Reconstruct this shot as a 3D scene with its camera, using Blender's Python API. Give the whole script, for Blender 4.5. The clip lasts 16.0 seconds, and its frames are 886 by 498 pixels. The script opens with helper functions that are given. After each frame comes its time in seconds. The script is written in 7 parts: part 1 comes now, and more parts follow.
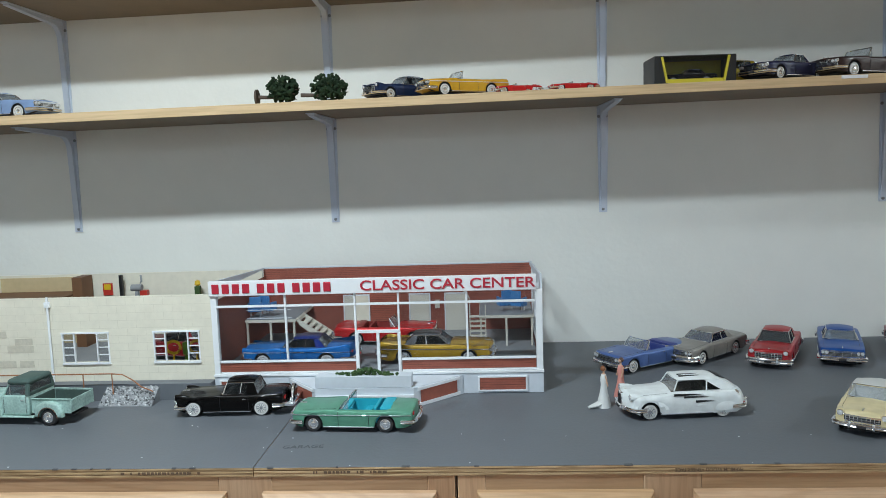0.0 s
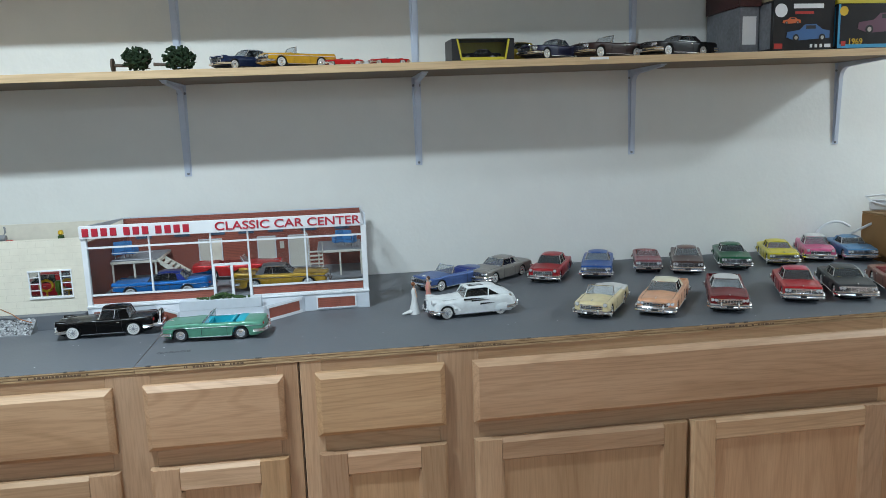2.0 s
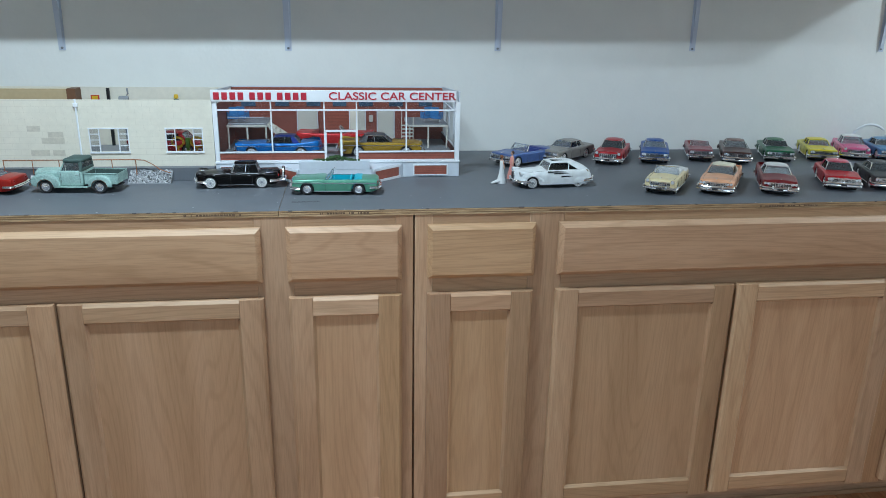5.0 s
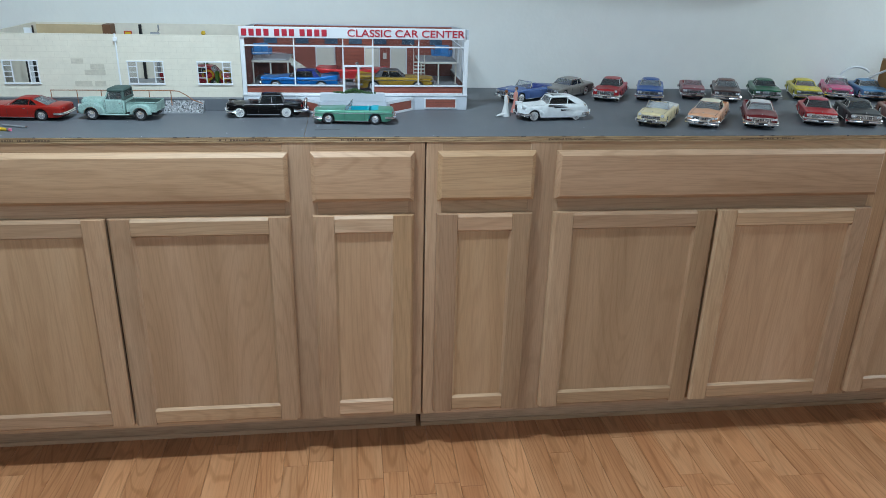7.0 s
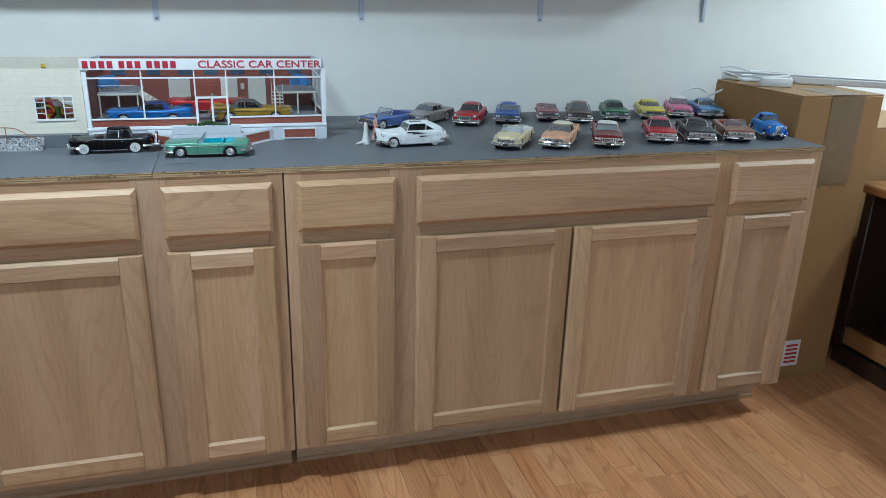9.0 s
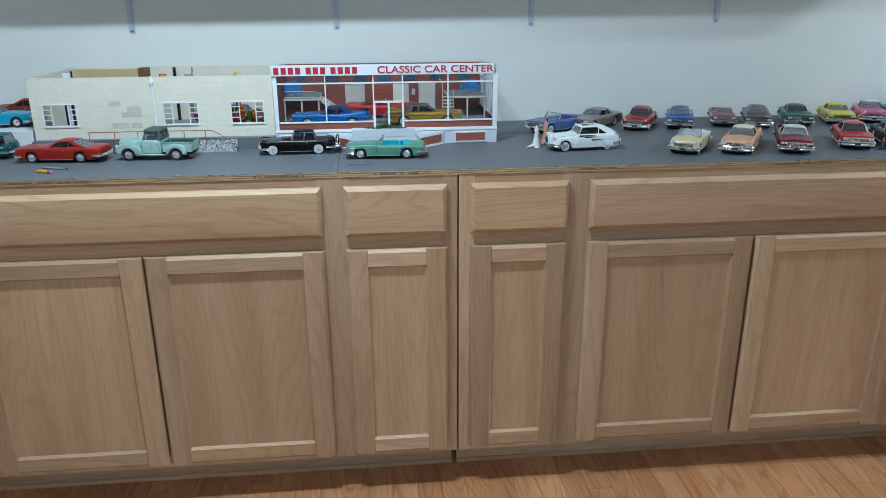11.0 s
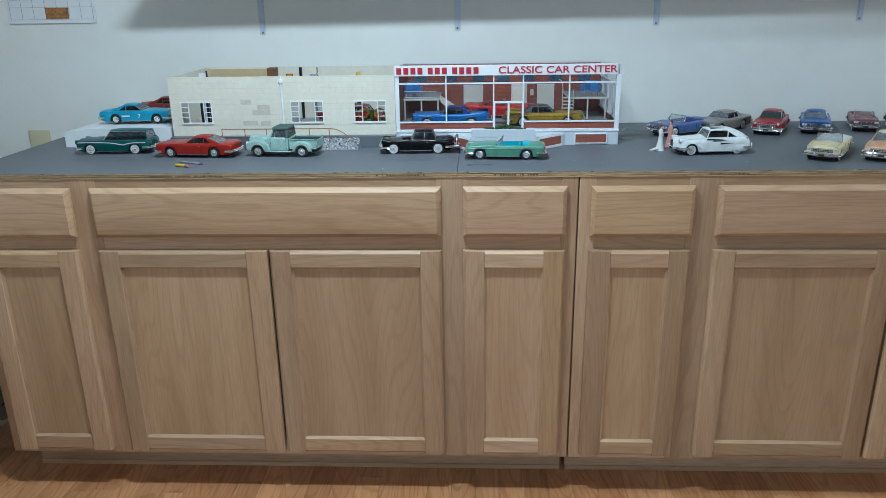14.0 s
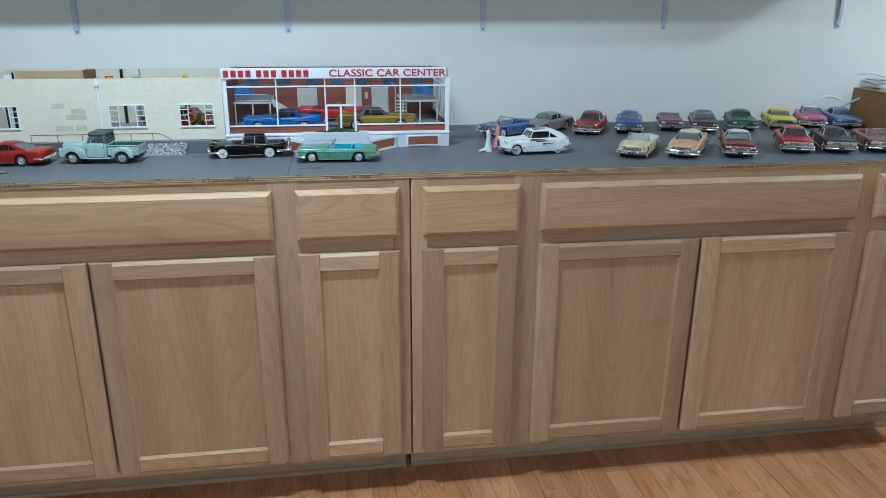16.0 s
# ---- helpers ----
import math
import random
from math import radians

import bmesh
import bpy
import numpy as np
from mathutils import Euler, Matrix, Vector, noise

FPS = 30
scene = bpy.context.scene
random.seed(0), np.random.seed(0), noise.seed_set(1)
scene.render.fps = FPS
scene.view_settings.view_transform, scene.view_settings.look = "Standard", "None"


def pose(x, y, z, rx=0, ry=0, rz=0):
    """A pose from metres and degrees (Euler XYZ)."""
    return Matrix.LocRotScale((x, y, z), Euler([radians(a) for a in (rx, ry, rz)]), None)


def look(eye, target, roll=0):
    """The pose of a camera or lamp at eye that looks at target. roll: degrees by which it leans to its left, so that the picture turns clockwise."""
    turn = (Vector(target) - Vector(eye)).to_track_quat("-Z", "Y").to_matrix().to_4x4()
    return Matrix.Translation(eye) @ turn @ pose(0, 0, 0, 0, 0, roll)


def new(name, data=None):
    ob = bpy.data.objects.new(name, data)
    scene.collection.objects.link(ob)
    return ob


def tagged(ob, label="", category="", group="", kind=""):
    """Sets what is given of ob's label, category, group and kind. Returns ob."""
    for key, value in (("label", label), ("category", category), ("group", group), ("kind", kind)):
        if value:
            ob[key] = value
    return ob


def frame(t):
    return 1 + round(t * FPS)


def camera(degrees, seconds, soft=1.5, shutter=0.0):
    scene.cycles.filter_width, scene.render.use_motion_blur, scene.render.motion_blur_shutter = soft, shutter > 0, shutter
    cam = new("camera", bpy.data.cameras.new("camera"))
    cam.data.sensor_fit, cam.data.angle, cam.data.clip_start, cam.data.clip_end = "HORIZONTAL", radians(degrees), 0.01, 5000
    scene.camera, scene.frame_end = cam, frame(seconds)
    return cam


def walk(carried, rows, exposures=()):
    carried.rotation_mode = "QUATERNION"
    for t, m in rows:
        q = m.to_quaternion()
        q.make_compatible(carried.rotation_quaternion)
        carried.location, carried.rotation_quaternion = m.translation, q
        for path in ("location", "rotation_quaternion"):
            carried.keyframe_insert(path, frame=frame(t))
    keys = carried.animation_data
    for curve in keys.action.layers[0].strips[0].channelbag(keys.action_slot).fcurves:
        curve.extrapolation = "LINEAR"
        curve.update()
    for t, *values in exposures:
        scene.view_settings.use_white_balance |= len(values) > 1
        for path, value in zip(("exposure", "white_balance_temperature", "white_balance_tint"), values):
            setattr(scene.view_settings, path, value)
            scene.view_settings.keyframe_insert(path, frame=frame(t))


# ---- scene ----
cam = camera(62.0, 16.0, soft=0.65)
PATH = [
    (0, (0.054, -0.989, 1.302), (-0.07, 0.995, 1.083), -1.9),
    (0.5, (0.02, -1.086, 1.296), (0.071, 0.901, 1.068), -1.9),
    (1, (0.049, -1.159, 1.294), (0.198, 0.817, 1.025), -2.0),
    (1.5, (0.112, -1.252, 1.293), (0.344, 0.713, 0.999), -2.2),
    (2, (0.091, -1.333, 1.295), (0.363, 0.621, 0.965), -1.9),
    (2.5, (0.009, -1.433, 1.281), (0.315, 0.493, 0.837), -0.3),
    (3, (-0.012, -1.508, 1.283), (0.321, 0.389, 0.745), 1.2),
    (3.5, (-0.039, -1.514, 1.288), (0.281, 0.373, 0.708), 1.4),
    (4, (-0.037, -1.476, 1.288), (0.228, 0.414, 0.69), 1.0),
    (4.2, (-0.06, -1.48, 1.282), (0.182, 0.415, 0.691), 0.7),
    (6.3, (-0.185, -1.696, 1.29), (0.108, 0.149, 0.577), 1.9),
    (6.5, (-0.188, -1.714, 1.28), (0.096, 0.124, 0.545), 2.1),
    (7, (-0.179, -1.731, 1.284), (0.063, 0.114, 0.552), 1.5),
    (7.5, (-0.179, -1.732, 1.285), (0.184, 0.112, 0.602), 1.9),
    (8, (-0.135, -1.738, 1.292), (0.362, 0.084, 0.633), 1.8),
    (8.2, (-0.112, -1.74, 1.294), (0.427, 0.068, 0.631), 1.6),
    (10.3, (-0.143, -1.74, 1.286), (0.299, 0.09, 0.612), -0.3),
    (10.5, (-0.165, -1.735, 1.284), (0.21, 0.114, 0.619), -0.1),
    (11, (-0.202, -1.722, 1.273), (-0.022, 0.164, 0.631), -0.3),
    (11.5, (-0.243, -1.722, 1.27), (-0.256, 0.179, 0.647), -0.8),
    (12, (-0.286, -1.732, 1.263), (-0.458, 0.163, 0.648), -1.1),
    (12.5, (-0.3, -1.727, 1.261), (-0.585, 0.153, 0.64), -1.1),
    (13, (-0.28, -1.716, 1.26), (-0.521, 0.164, 0.622), -1.0),
    (13.5, (-0.259, -1.71, 1.267), (-0.427, 0.176, 0.624), -1.0),
    (14, (-0.245, -1.712, 1.271), (-0.333, 0.182, 0.634), -0.9),
    (14.5, (-0.225, -1.715, 1.266), (-0.202, 0.184, 0.636), -0.6),
    (15, (-0.207, -1.719, 1.274), (-0.082, 0.173, 0.636), -0.3),
    (15.5, (-0.196, -1.724, 1.277), (0.018, 0.16, 0.643), -0.0),
    (16, (-0.187, -1.727, 1.271), (0.104, 0.149, 0.641), 0.4),
]
walk(cam, [(t, look(eye, target, roll)) for t, eye, target, roll in PATH],
     exposures=[(0.0, 0.0, 6500, 10), (1.0, 0.0, 6450, 10), (4.0, 0.02, 5900, 8), (8.2, 0.02, 5900, 8), (11.0, 0.03, 5750, 5), (16.0, 0.03, 5750, 5)])

# ---- world, lamps ----
world = bpy.data.worlds.new("room_world")
world.use_nodes = True
world.node_tree.nodes["Background"].inputs[0].default_value = (0.75, 0.85, 1.0, 1)
world.node_tree.nodes["Background"].inputs[1].default_value = 0.05
scene.world = world


def tube_lamp(x, y, z, length, watts, colour=(0.82, 0.96, 1.03), width=0.09):
    data = bpy.data.lights.new("ceiling_tube", "AREA")
    data.shape, data.size, data.size_y, data.energy, data.color = "RECTANGLE", length, width, watts, colour
    ob = new("ceiling_tube", data)
    ob.matrix_world = pose(x, y, z)
    return ob


# two rows of ceiling tubes over the room
tube_lamp(-0.52, -0.46, 2.2, 0.34, 29, width=0.10)
tube_lamp(2.9, -0.2, 2.2, 0.3, 40)
tube_lamp(0.2, -3.2, 2.2, 0.5, 29, (0.72, 0.95, 1.18))
scene.view_settings.exposure = 0.0


# ---- materials ----
def shader(name):
    m = bpy.data.materials.new(name)
    m.use_nodes = True
    return m, m.node_tree.nodes, m.node_tree.links, m.node_tree.nodes["Principled BSDF"]


def ramp_of(nodes, stops):
    r = nodes.new("ShaderNodeValToRGB")
    e = r.color_ramp.elements
    while len(e) < len(stops):
        e.new(0.5)
    for k, (p, c) in zip(e, stops):
        k.position, k.color = p, (*c, 1)
    return r


def surface(name, colour, rough=0.5, metal=0.0, vary=0.06, scale=30.0, bump=0.0, bump_scale=200.0, coat=0.0, spec=0.5):
    """A plain surface with mottling at two scales and a fine relief."""
    m, n, l, p = shader(name)
    co = n.new("ShaderNodeTexCoord")
    big, fine = n.new("ShaderNodeTexNoise"), n.new("ShaderNodeTexNoise")
    big.inputs["Scale"].default_value, fine.inputs["Scale"].default_value = scale * 0.15, scale
    big.inputs["Detail"].default_value = fine.inputs["Detail"].default_value = 4
    add = n.new("ShaderNodeMath")
    l.new(co.outputs["Object"], big.inputs["Vector"])
    l.new(co.outputs["Object"], fine.inputs["Vector"])
    l.new(big.outputs["Fac"], add.inputs[0])
    l.new(fine.outputs["Fac"], add.inputs[1])
    lo, hi = [c * (1 - vary) for c in colour], [min(1, c * (1 + vary)) for c in colour]
    r = ramp_of(n, [(0.35, lo), (0.65, hi)])
    half = n.new("ShaderNodeMath")
    half.operation = "MULTIPLY"
    half.inputs[1].default_value = 0.5
    l.new(add.outputs[0], half.inputs[0])
    l.new(half.outputs[0], r.inputs[0])
    l.new(r.outputs[0], p.inputs["Base Color"])
    rr = n.new("ShaderNodeMapRange")
    rr.inputs["To Min"].default_value, rr.inputs["To Max"].default_value = max(0.02, rough - 0.06), min(1, rough + 0.06)
    l.new(fine.outputs["Fac"], rr.inputs["Value"])
    l.new(rr.outputs[0], p.inputs["Roughness"])
    p.inputs["Metallic"].default_value, p.inputs["Coat Weight"].default_value = metal, coat
    p.inputs["Specular IOR Level"].default_value = spec
    p.inputs["Coat Roughness"].default_value = 0.06
    if bump:
        b, bn = n.new("ShaderNodeBump"), n.new("ShaderNodeTexNoise")
        bn.inputs["Scale"].default_value, bn.inputs["Detail"].default_value = bump_scale, 5
        b.inputs["Strength"].default_value, b.inputs["Distance"].default_value = bump, 0.002
        l.new(co.outputs["Object"], bn.inputs["Vector"])
        l.new(bn.outputs["Fac"], b.inputs["Height"])
        l.new(b.outputs["Normal"], p.inputs["Normal"])
    return m


def timber(name, stops, along="z", fine=220.0, rough=0.55, shade=0.22, ring=14.0, spread=0.12, tint=0.0, figure=0.0):
    """Sawn wood with its grain along one axis; every piece differs by Object Info's Random."""
    m, n, l, p = shader(name)
    co, info = n.new("ShaderNodeTexCoord"), n.new("ShaderNodeObjectInfo")
    off = n.new("ShaderNodeVectorMath")
    off.operation = "MULTIPLY_ADD"
    comb = n.new("ShaderNodeCombineXYZ")
    for k in range(3):
        l.new(info.outputs["Random"], comb.inputs[k])
    off.inputs[1].default_value = (13.0, 7.0, 11.0)
    l.new(comb.outputs[0], off.inputs[0])
    l.new(co.outputs["Object"], off.inputs[2])
    k = "xyz".index(along)
    wide, thin = n.new("ShaderNodeMapping"), n.new("ShaderNodeMapping")
    wide.inputs["Scale"].default_value = [0.9 if a == k else 9.0 for a in range(3)]
    thin.inputs["Scale"].default_value = [0.05 if a == k else 1.0 for a in range(3)]
    l.new(off.outputs[0], wide.inputs[0])
    l.new(off.outputs[0], thin.inputs[0])
    broad, wave, pore = n.new("ShaderNodeTexNoise"), n.new("ShaderNodeTexNoise"), n.new("ShaderNodeTexNoise")
    broad.inputs["Scale"].default_value, broad.inputs["Detail"].default_value = 1.0, 3
    wave.inputs["Scale"].default_value, wave.inputs["Detail"].default_value, wave.inputs["Distortion"].default_value = ring * 2.2, 6, 0.6
    pore.inputs["Scale"].default_value, pore.inputs["Detail"].default_value = fine, 3
    l.new(wide.outputs[0], broad.inputs["Vector"])
    l.new(thin.outputs[0], wave.inputs["Vector"])
    l.new(thin.outputs[0], pore.inputs["Vector"])
    mix = n.new("ShaderNodeMath")
    mix.operation = "MULTIPLY_ADD"
    mix.inputs[1].default_value = 0.72
    l.new(broad.outputs["Fac"], mix.inputs[0])
    h = n.new("ShaderNodeMath")
    h.operation = "MULTIPLY"
    h.inputs[1].default_value = 0.28
    l.new(wave.outputs["Fac"], h.inputs[0])
    l.new(h.outputs[0], mix.inputs[2])
    r = ramp_of(n, stops)
    l.new(mix.outputs[0], r.inputs[0])
    pr = ramp_of(n, [(0.36, (1 - shade, 1 - shade * 1.1, 1 - shade * 1.25)), (0.56, (1, 1, 1))])
    l.new(pore.outputs["Fac"], pr.inputs[0])
    mul = n.new("ShaderNodeMixRGB")
    mul.blend_type, mul.inputs[0].default_value = "MULTIPLY", 1.0
    l.new(r.outputs[0], mul.inputs[1])
    l.new(pr.outputs[0], mul.inputs[2])
    # growth rings: contour lines of a stretched noise, arched as in flat-sawn boards
    if figure:
        arch, field, turns, wavy = n.new("ShaderNodeMapping"), n.new("ShaderNodeTexNoise"), n.new("ShaderNodeMath"), n.new("ShaderNodeMath")
        arch.inputs["Scale"].default_value = [0.75 if a == k else 6.5 for a in range(3)]
        field.inputs["Scale"].default_value, field.inputs["Detail"].default_value, field.inputs["Roughness"].default_value = 1.0, 2.5, 0.32
        turns.operation, turns.inputs[1].default_value, wavy.operation = "MULTIPLY", 165.0, "SINE"
        l.new(off.outputs[0], arch.inputs[0])
        l.new(arch.outputs[0], field.inputs["Vector"])
        l.new(field.outputs["Fac"], turns.inputs[0])
        l.new(turns.outputs[0], wavy.inputs[0])
        rr = ramp_of(n, [(0.0, (1, 1, 1)), (0.45, (1, 1, 1)), (1.0, (1 - figure, 1 - figure * 1.2, 1 - figure * 1.45))])
        l.new(wavy.outputs[0], rr.inputs[0])
        ringed = n.new("ShaderNodeMixRGB")
        ringed.blend_type, ringed.inputs[0].default_value = "MULTIPLY", 1.0
        l.new(mul.outputs[0], ringed.inputs[1])
        l.new(rr.outputs[0], ringed.inputs[2])
        mul = ringed
    hs = n.new("ShaderNodeHueSaturation")
    mr = n.new("ShaderNodeMapRange")
    mr.inputs["To Min"].default_value, mr.inputs["To Max"].default_value = 1 - spread * 1.2, 1 + spread
    l.new(info.outputs["Random"], mr.inputs["Value"])
    l.new(mr.outputs[0], hs.inputs["Value"])
    l.new(mul.outputs[0], hs.inputs["Color"])
    hue, fr = n.new("ShaderNodeMath"), n.new("ShaderNodeMath")
    hue.operation, fr.operation, hue.inputs[1].default_value = "MULTIPLY", "FRACT", 7.31
    l.new(info.outputs["Random"], hue.inputs[0])
    l.new(hue.outputs[0], fr.inputs[0])
    cast = ramp_of(n, [(0.0, (1.0, 0.965, 0.95)), (0.5, (1.0, 1.0, 0.98)), (1.0, (0.98, 0.955, 0.84))])
    l.new(fr.outputs[0], cast.inputs[0])
    dye = n.new("ShaderNodeMixRGB")
    dye.blend_type, dye.inputs[0].default_value = "MULTIPLY", tint
    l.new(hs.outputs[0], dye.inputs[1])
    l.new(cast.outputs[0], dye.inputs[2])
    l.new(dye.outputs[0], p.inputs["Base Color"])
    p.inputs["Roughness"].default_value = rough
    b = n.new("ShaderNodeBump")
    b.inputs["Strength"].default_value, b.inputs["Distance"].default_value = 0.12, 0.001
    l.new(pore.outputs["Fac"], b.inputs["Height"])
    l.new(b.outputs["Normal"], p.inputs["Normal"])
    return m


def plain(name, colour, rough=0.5, metal=0.0, coat=0.0):
    m, n, l, p = shader(name)
    p.inputs["Base Color"].default_value, p.inputs["Roughness"].default_value = (*colour, 1), rough
    p.inputs["Metallic"].default_value, p.inputs["Coat Weight"].default_value = metal, coat
    return m


def glassy(name, colour=(1, 1, 1), alpha=0.22, rough=0.03, glare=0.06):
    """Thin clear pane: mostly see-through with a glossy face; reflected glare is put into its base colour."""
    m, n, l, p = shader(name)
    clear, mixer = n.new("ShaderNodeBsdfTransparent"), n.new("ShaderNodeMixShader")
    clear.inputs[0].default_value = (*colour, 1)
    p.inputs["Base Color"].default_value, p.inputs["Roughness"].default_value = (*[c * glare for c in colour], 1), rough
    mixer.inputs[0].default_value = alpha
    l.new(clear.outputs[0], mixer.inputs[1])
    l.new(p.outputs[0], mixer.inputs[2])
    l.new(mixer.outputs[0], n["Material Output"].inputs["Surface"])
    return m


M_WALL = surface("wall_paint", (0.74, 0.74, 0.70), 0.75, vary=0.025, scale=14, bump=0.25, bump_scale=90)
M_CEIL = surface("ceiling_paint", (0.52, 0.52, 0.50), 0.85, vary=0.02, scale=10, bump=0.3, bump_scale=60)
MAPLE = [(0.30, (0.320, 0.184, 0.104)), (0.44, (0.439, 0.278, 0.164)), (0.58, (0.506, 0.333, 0.206)), (0.72, (0.573, 0.405, 0.267))]
VENEER = [(0.32, (0.393, 0.240, 0.132)), (0.5, (0.482, 0.306, 0.176)), (0.68, (0.552, 0.365, 0.228))]
M_WOOD_V = timber("cabinet_wood_upright", MAPLE, "z", fine=330, shade=0.13, ring=8, spread=0.13, tint=1.0, figure=0.09)
M_WOOD_H = timber("cabinet_wood_level", MAPLE, "x", fine=330, shade=0.13, ring=8, spread=0.13, tint=1.0, figure=0.11)
M_PANEL = timber("door_panel_veneer", VENEER, "z", fine=330, shade=0.09, ring=10, spread=0.09, tint=0.9, figure=0.08)
M_SHELF = timber("shelf_pine", [(0.3, (0.52, 0.36, 0.19)), (0.7, (0.68, 0.50, 0.30))], "x", shade=0.15)
M_UNDERSHADE = surface("shelf_underside_shade", (0.20, 0.155, 0.11), 0.7, vary=0.12, scale=20)
M_TOE = timber("toe_board", [(0.3, (0.36, 0.225, 0.13)), (0.7, (0.52, 0.35, 0.22))], "x", fine=300, shade=0.2)
M_GREY = surface("grey_floor_paint", (0.118, 0.128, 0.142), 0.5, vary=0.07, scale=26, bump=0.15, bump_scale=160)
M_PLY = timber("plywood_edge", [(0.3, (0.40, 0.27, 0.14)), (0.7, (0.60, 0.44, 0.26))], "x", fine=500, shade=0.45, ring=90)
FLOOR = [(0.3, (0.375, 0.150, 0.060)), (0.5, (0.507, 0.235, 0.102)), (0.7, (0.599, 0.312, 0.151))]
M_FLOOR = timber("floor_laminate", FLOOR, "y", fine=240, rough=0.30, shade=0.14, ring=12, spread=0.11, figure=0.20)
M_JOINT = plain("floor_joint", (0.22, 0.095, 0.038), 0.7)
M_STEEL = surface("bracket_steel", (0.52, 0.57, 0.66), 0.35, metal=0.2, vary=0.04)
M_SCREW = plain("screw_metal", (0.25, 0.26, 0.28), 0.35, 0.9)
M_WHITE = surface("white_plastic", (0.72, 0.74, 0.75), 0.45, vary=0.03, scale=60)
M_CHROME = plain("chrome", (0.90, 0.91, 0.93), 0.12, 1.0)
M_RUBBER = surface("tyre_rubber", (0.018, 0.018, 0.019), 0.7, vary=0.1, scale=300)
M_BLACK = surface("black_plastic", (0.012, 0.012, 0.013), 0.4, vary=0.1)
# windscreens get the palest base colour, as painted-in reflection; side windows hardly any
M_GLASS = glassy("clear_plastic_window", (0.88, 0.91, 0.93), 0.24, 0.05, 0.40)
M_SIDEGLASS = glassy("side_window_plastic", (0.62, 0.65, 0.67), 0.2, 0.05, 0.05)
M_SHOWGLASS = glassy("showroom_window", (0.92, 0.93, 0.95), 0.08, 0.05)
M_STAMP = plain("stamp_ink", (0.13, 0.085, 0.055), 0.8)
M_SCUFF = surface("chipped_edge_paint", (0.075, 0.078, 0.082), 0.7, vary=0.3, scale=300)
M_REDLET = plain("red_letters", (0.42, 0.015, 0.035), 0.45)


# ---- building helpers ----
def mesh_of(name, bm, material, sharp=40):
    me = bpy.data.meshes.new(name)
    bmesh.ops.recalc_face_normals(bm, faces=bm.faces)
    bm.to_mesh(me)
    bm.free()
    for m in material if isinstance(material, (list, tuple)) else [material]:
        me.materials.append(m)
    if sharp:
        me.polygons.foreach_set("use_smooth", [True] * len(me.polygons))
        me.set_sharp_from_angle(angle=radians(sharp))
    return me


def part(name, bm, material, parent=None, label="", sharp=40):
    ob = new(name, mesh_of(name, bm, material, sharp) if isinstance(bm, bmesh.types.BMesh) else bm)
    ob.parent = parent
    return tagged(ob, label)


def thing(name, x, y, z, label, category, turn=0.0, group="", kind=""):
    ob = new(name)
    ob.empty_display_size = 0.05
    ob.matrix_world = pose(x, y, z, 0, 0, turn)
    return tagged(ob, label, category, group, kind)


def box(bm, x0, x1, y0, y1, z0, z1, bevel=0.0, seg=1):
    out = bmesh.ops.create_cube(bm, size=1, matrix=Matrix.Translation(((x0 + x1) / 2, (y0 + y1) / 2, (z0 + z1) / 2)) @ Matrix.Diagonal((abs(x1 - x0), abs(y1 - y0), abs(z1 - z0), 1)))
    if bevel:
        edges = {e for v in out["verts"] for e in v.link_edges}
        bmesh.ops.bevel(bm, geom=list(edges), offset=bevel, segments=seg, affect="EDGES", profile=0.5)
    return bm


def boxed(x0, x1, y0, y1, z0, z1, bevel=0.0, seg=1):
    return box(bmesh.new(), x0, x1, y0, y1, z0, z1, bevel, seg)


def beam(bm, p, q, r, sides=4, r2=None):
    """A straight bar from p to q."""
    p, q = Vector(p), Vector(q)
    m = Matrix.Translation((p + q) / 2) @ (q - p).to_track_quat("Z", "Y").to_matrix().to_4x4() @ Matrix.Rotation(math.pi / sides, 4, "Z")
    bmesh.ops.create_cone(bm, cap_ends=True, segments=sides, radius1=r, radius2=r if r2 is None else r2, depth=(q - p).length, matrix=m)
    return bm


def tube(bm, pts, r, sides=6, squash=1.0):
    """A swept bar through points; squash flattens it in z."""
    pts = [Vector(p) for p in pts]
    rings = []
    for i, p in enumerate(pts):
        d = (pts[min(i + 1, len(pts) - 1)] - pts[max(i - 1, 0)]).normalized()
        up = Vector((0, 0, 1)) if abs(d.z) < 0.9 else Vector((1, 0, 0))
        a = d.cross(up).normalized()
        b = a.cross(d).normalized()
        rr = r[i] if isinstance(r, (list, tuple)) else r
        rings.append([bm.verts.new(p + a * rr * math.cos(2 * math.pi * k / sides + 0.5) + b * rr * squash * math.sin(2 * math.pi * k / sides + 0.5)) for k in range(sides)])
    for s, t in zip(rings, rings[1:]):
        for k in range(sides):
            bm.faces.new((s[k], s[(k + 1) % sides], t[(k + 1) % sides], t[k]))
    bm.faces.new(rings[0][::-1])
    bm.faces.new(rings[-1])
    return bm


def lathe(bm, profile, sides=20, m=None):
    """Turned shape from (radius, height) pairs about z."""
    m = m or Matrix()
    rings = [[bm.verts.new(m @ Vector((r * math.cos(2 * math.pi * k / sides), r * math.sin(2 * math.pi * k / sides), h))) for k in range(sides)] for r, h in profile]
    for s, t in zip(rings, rings[1:]):
        for k in range(sides):
            bm.faces.new((s[k], s[(k + 1) % sides], t[(k + 1) % sides], t[k]))
    if profile[0][0] > 1e-6:
        bm.faces.new(rings[0][::-1])
    if profile[-1][0] > 1e-6:
        bm.faces.new(rings[-1])
    bmesh.ops.remove_doubles(bm, verts=bm.verts, dist=1e-6)
    return bm


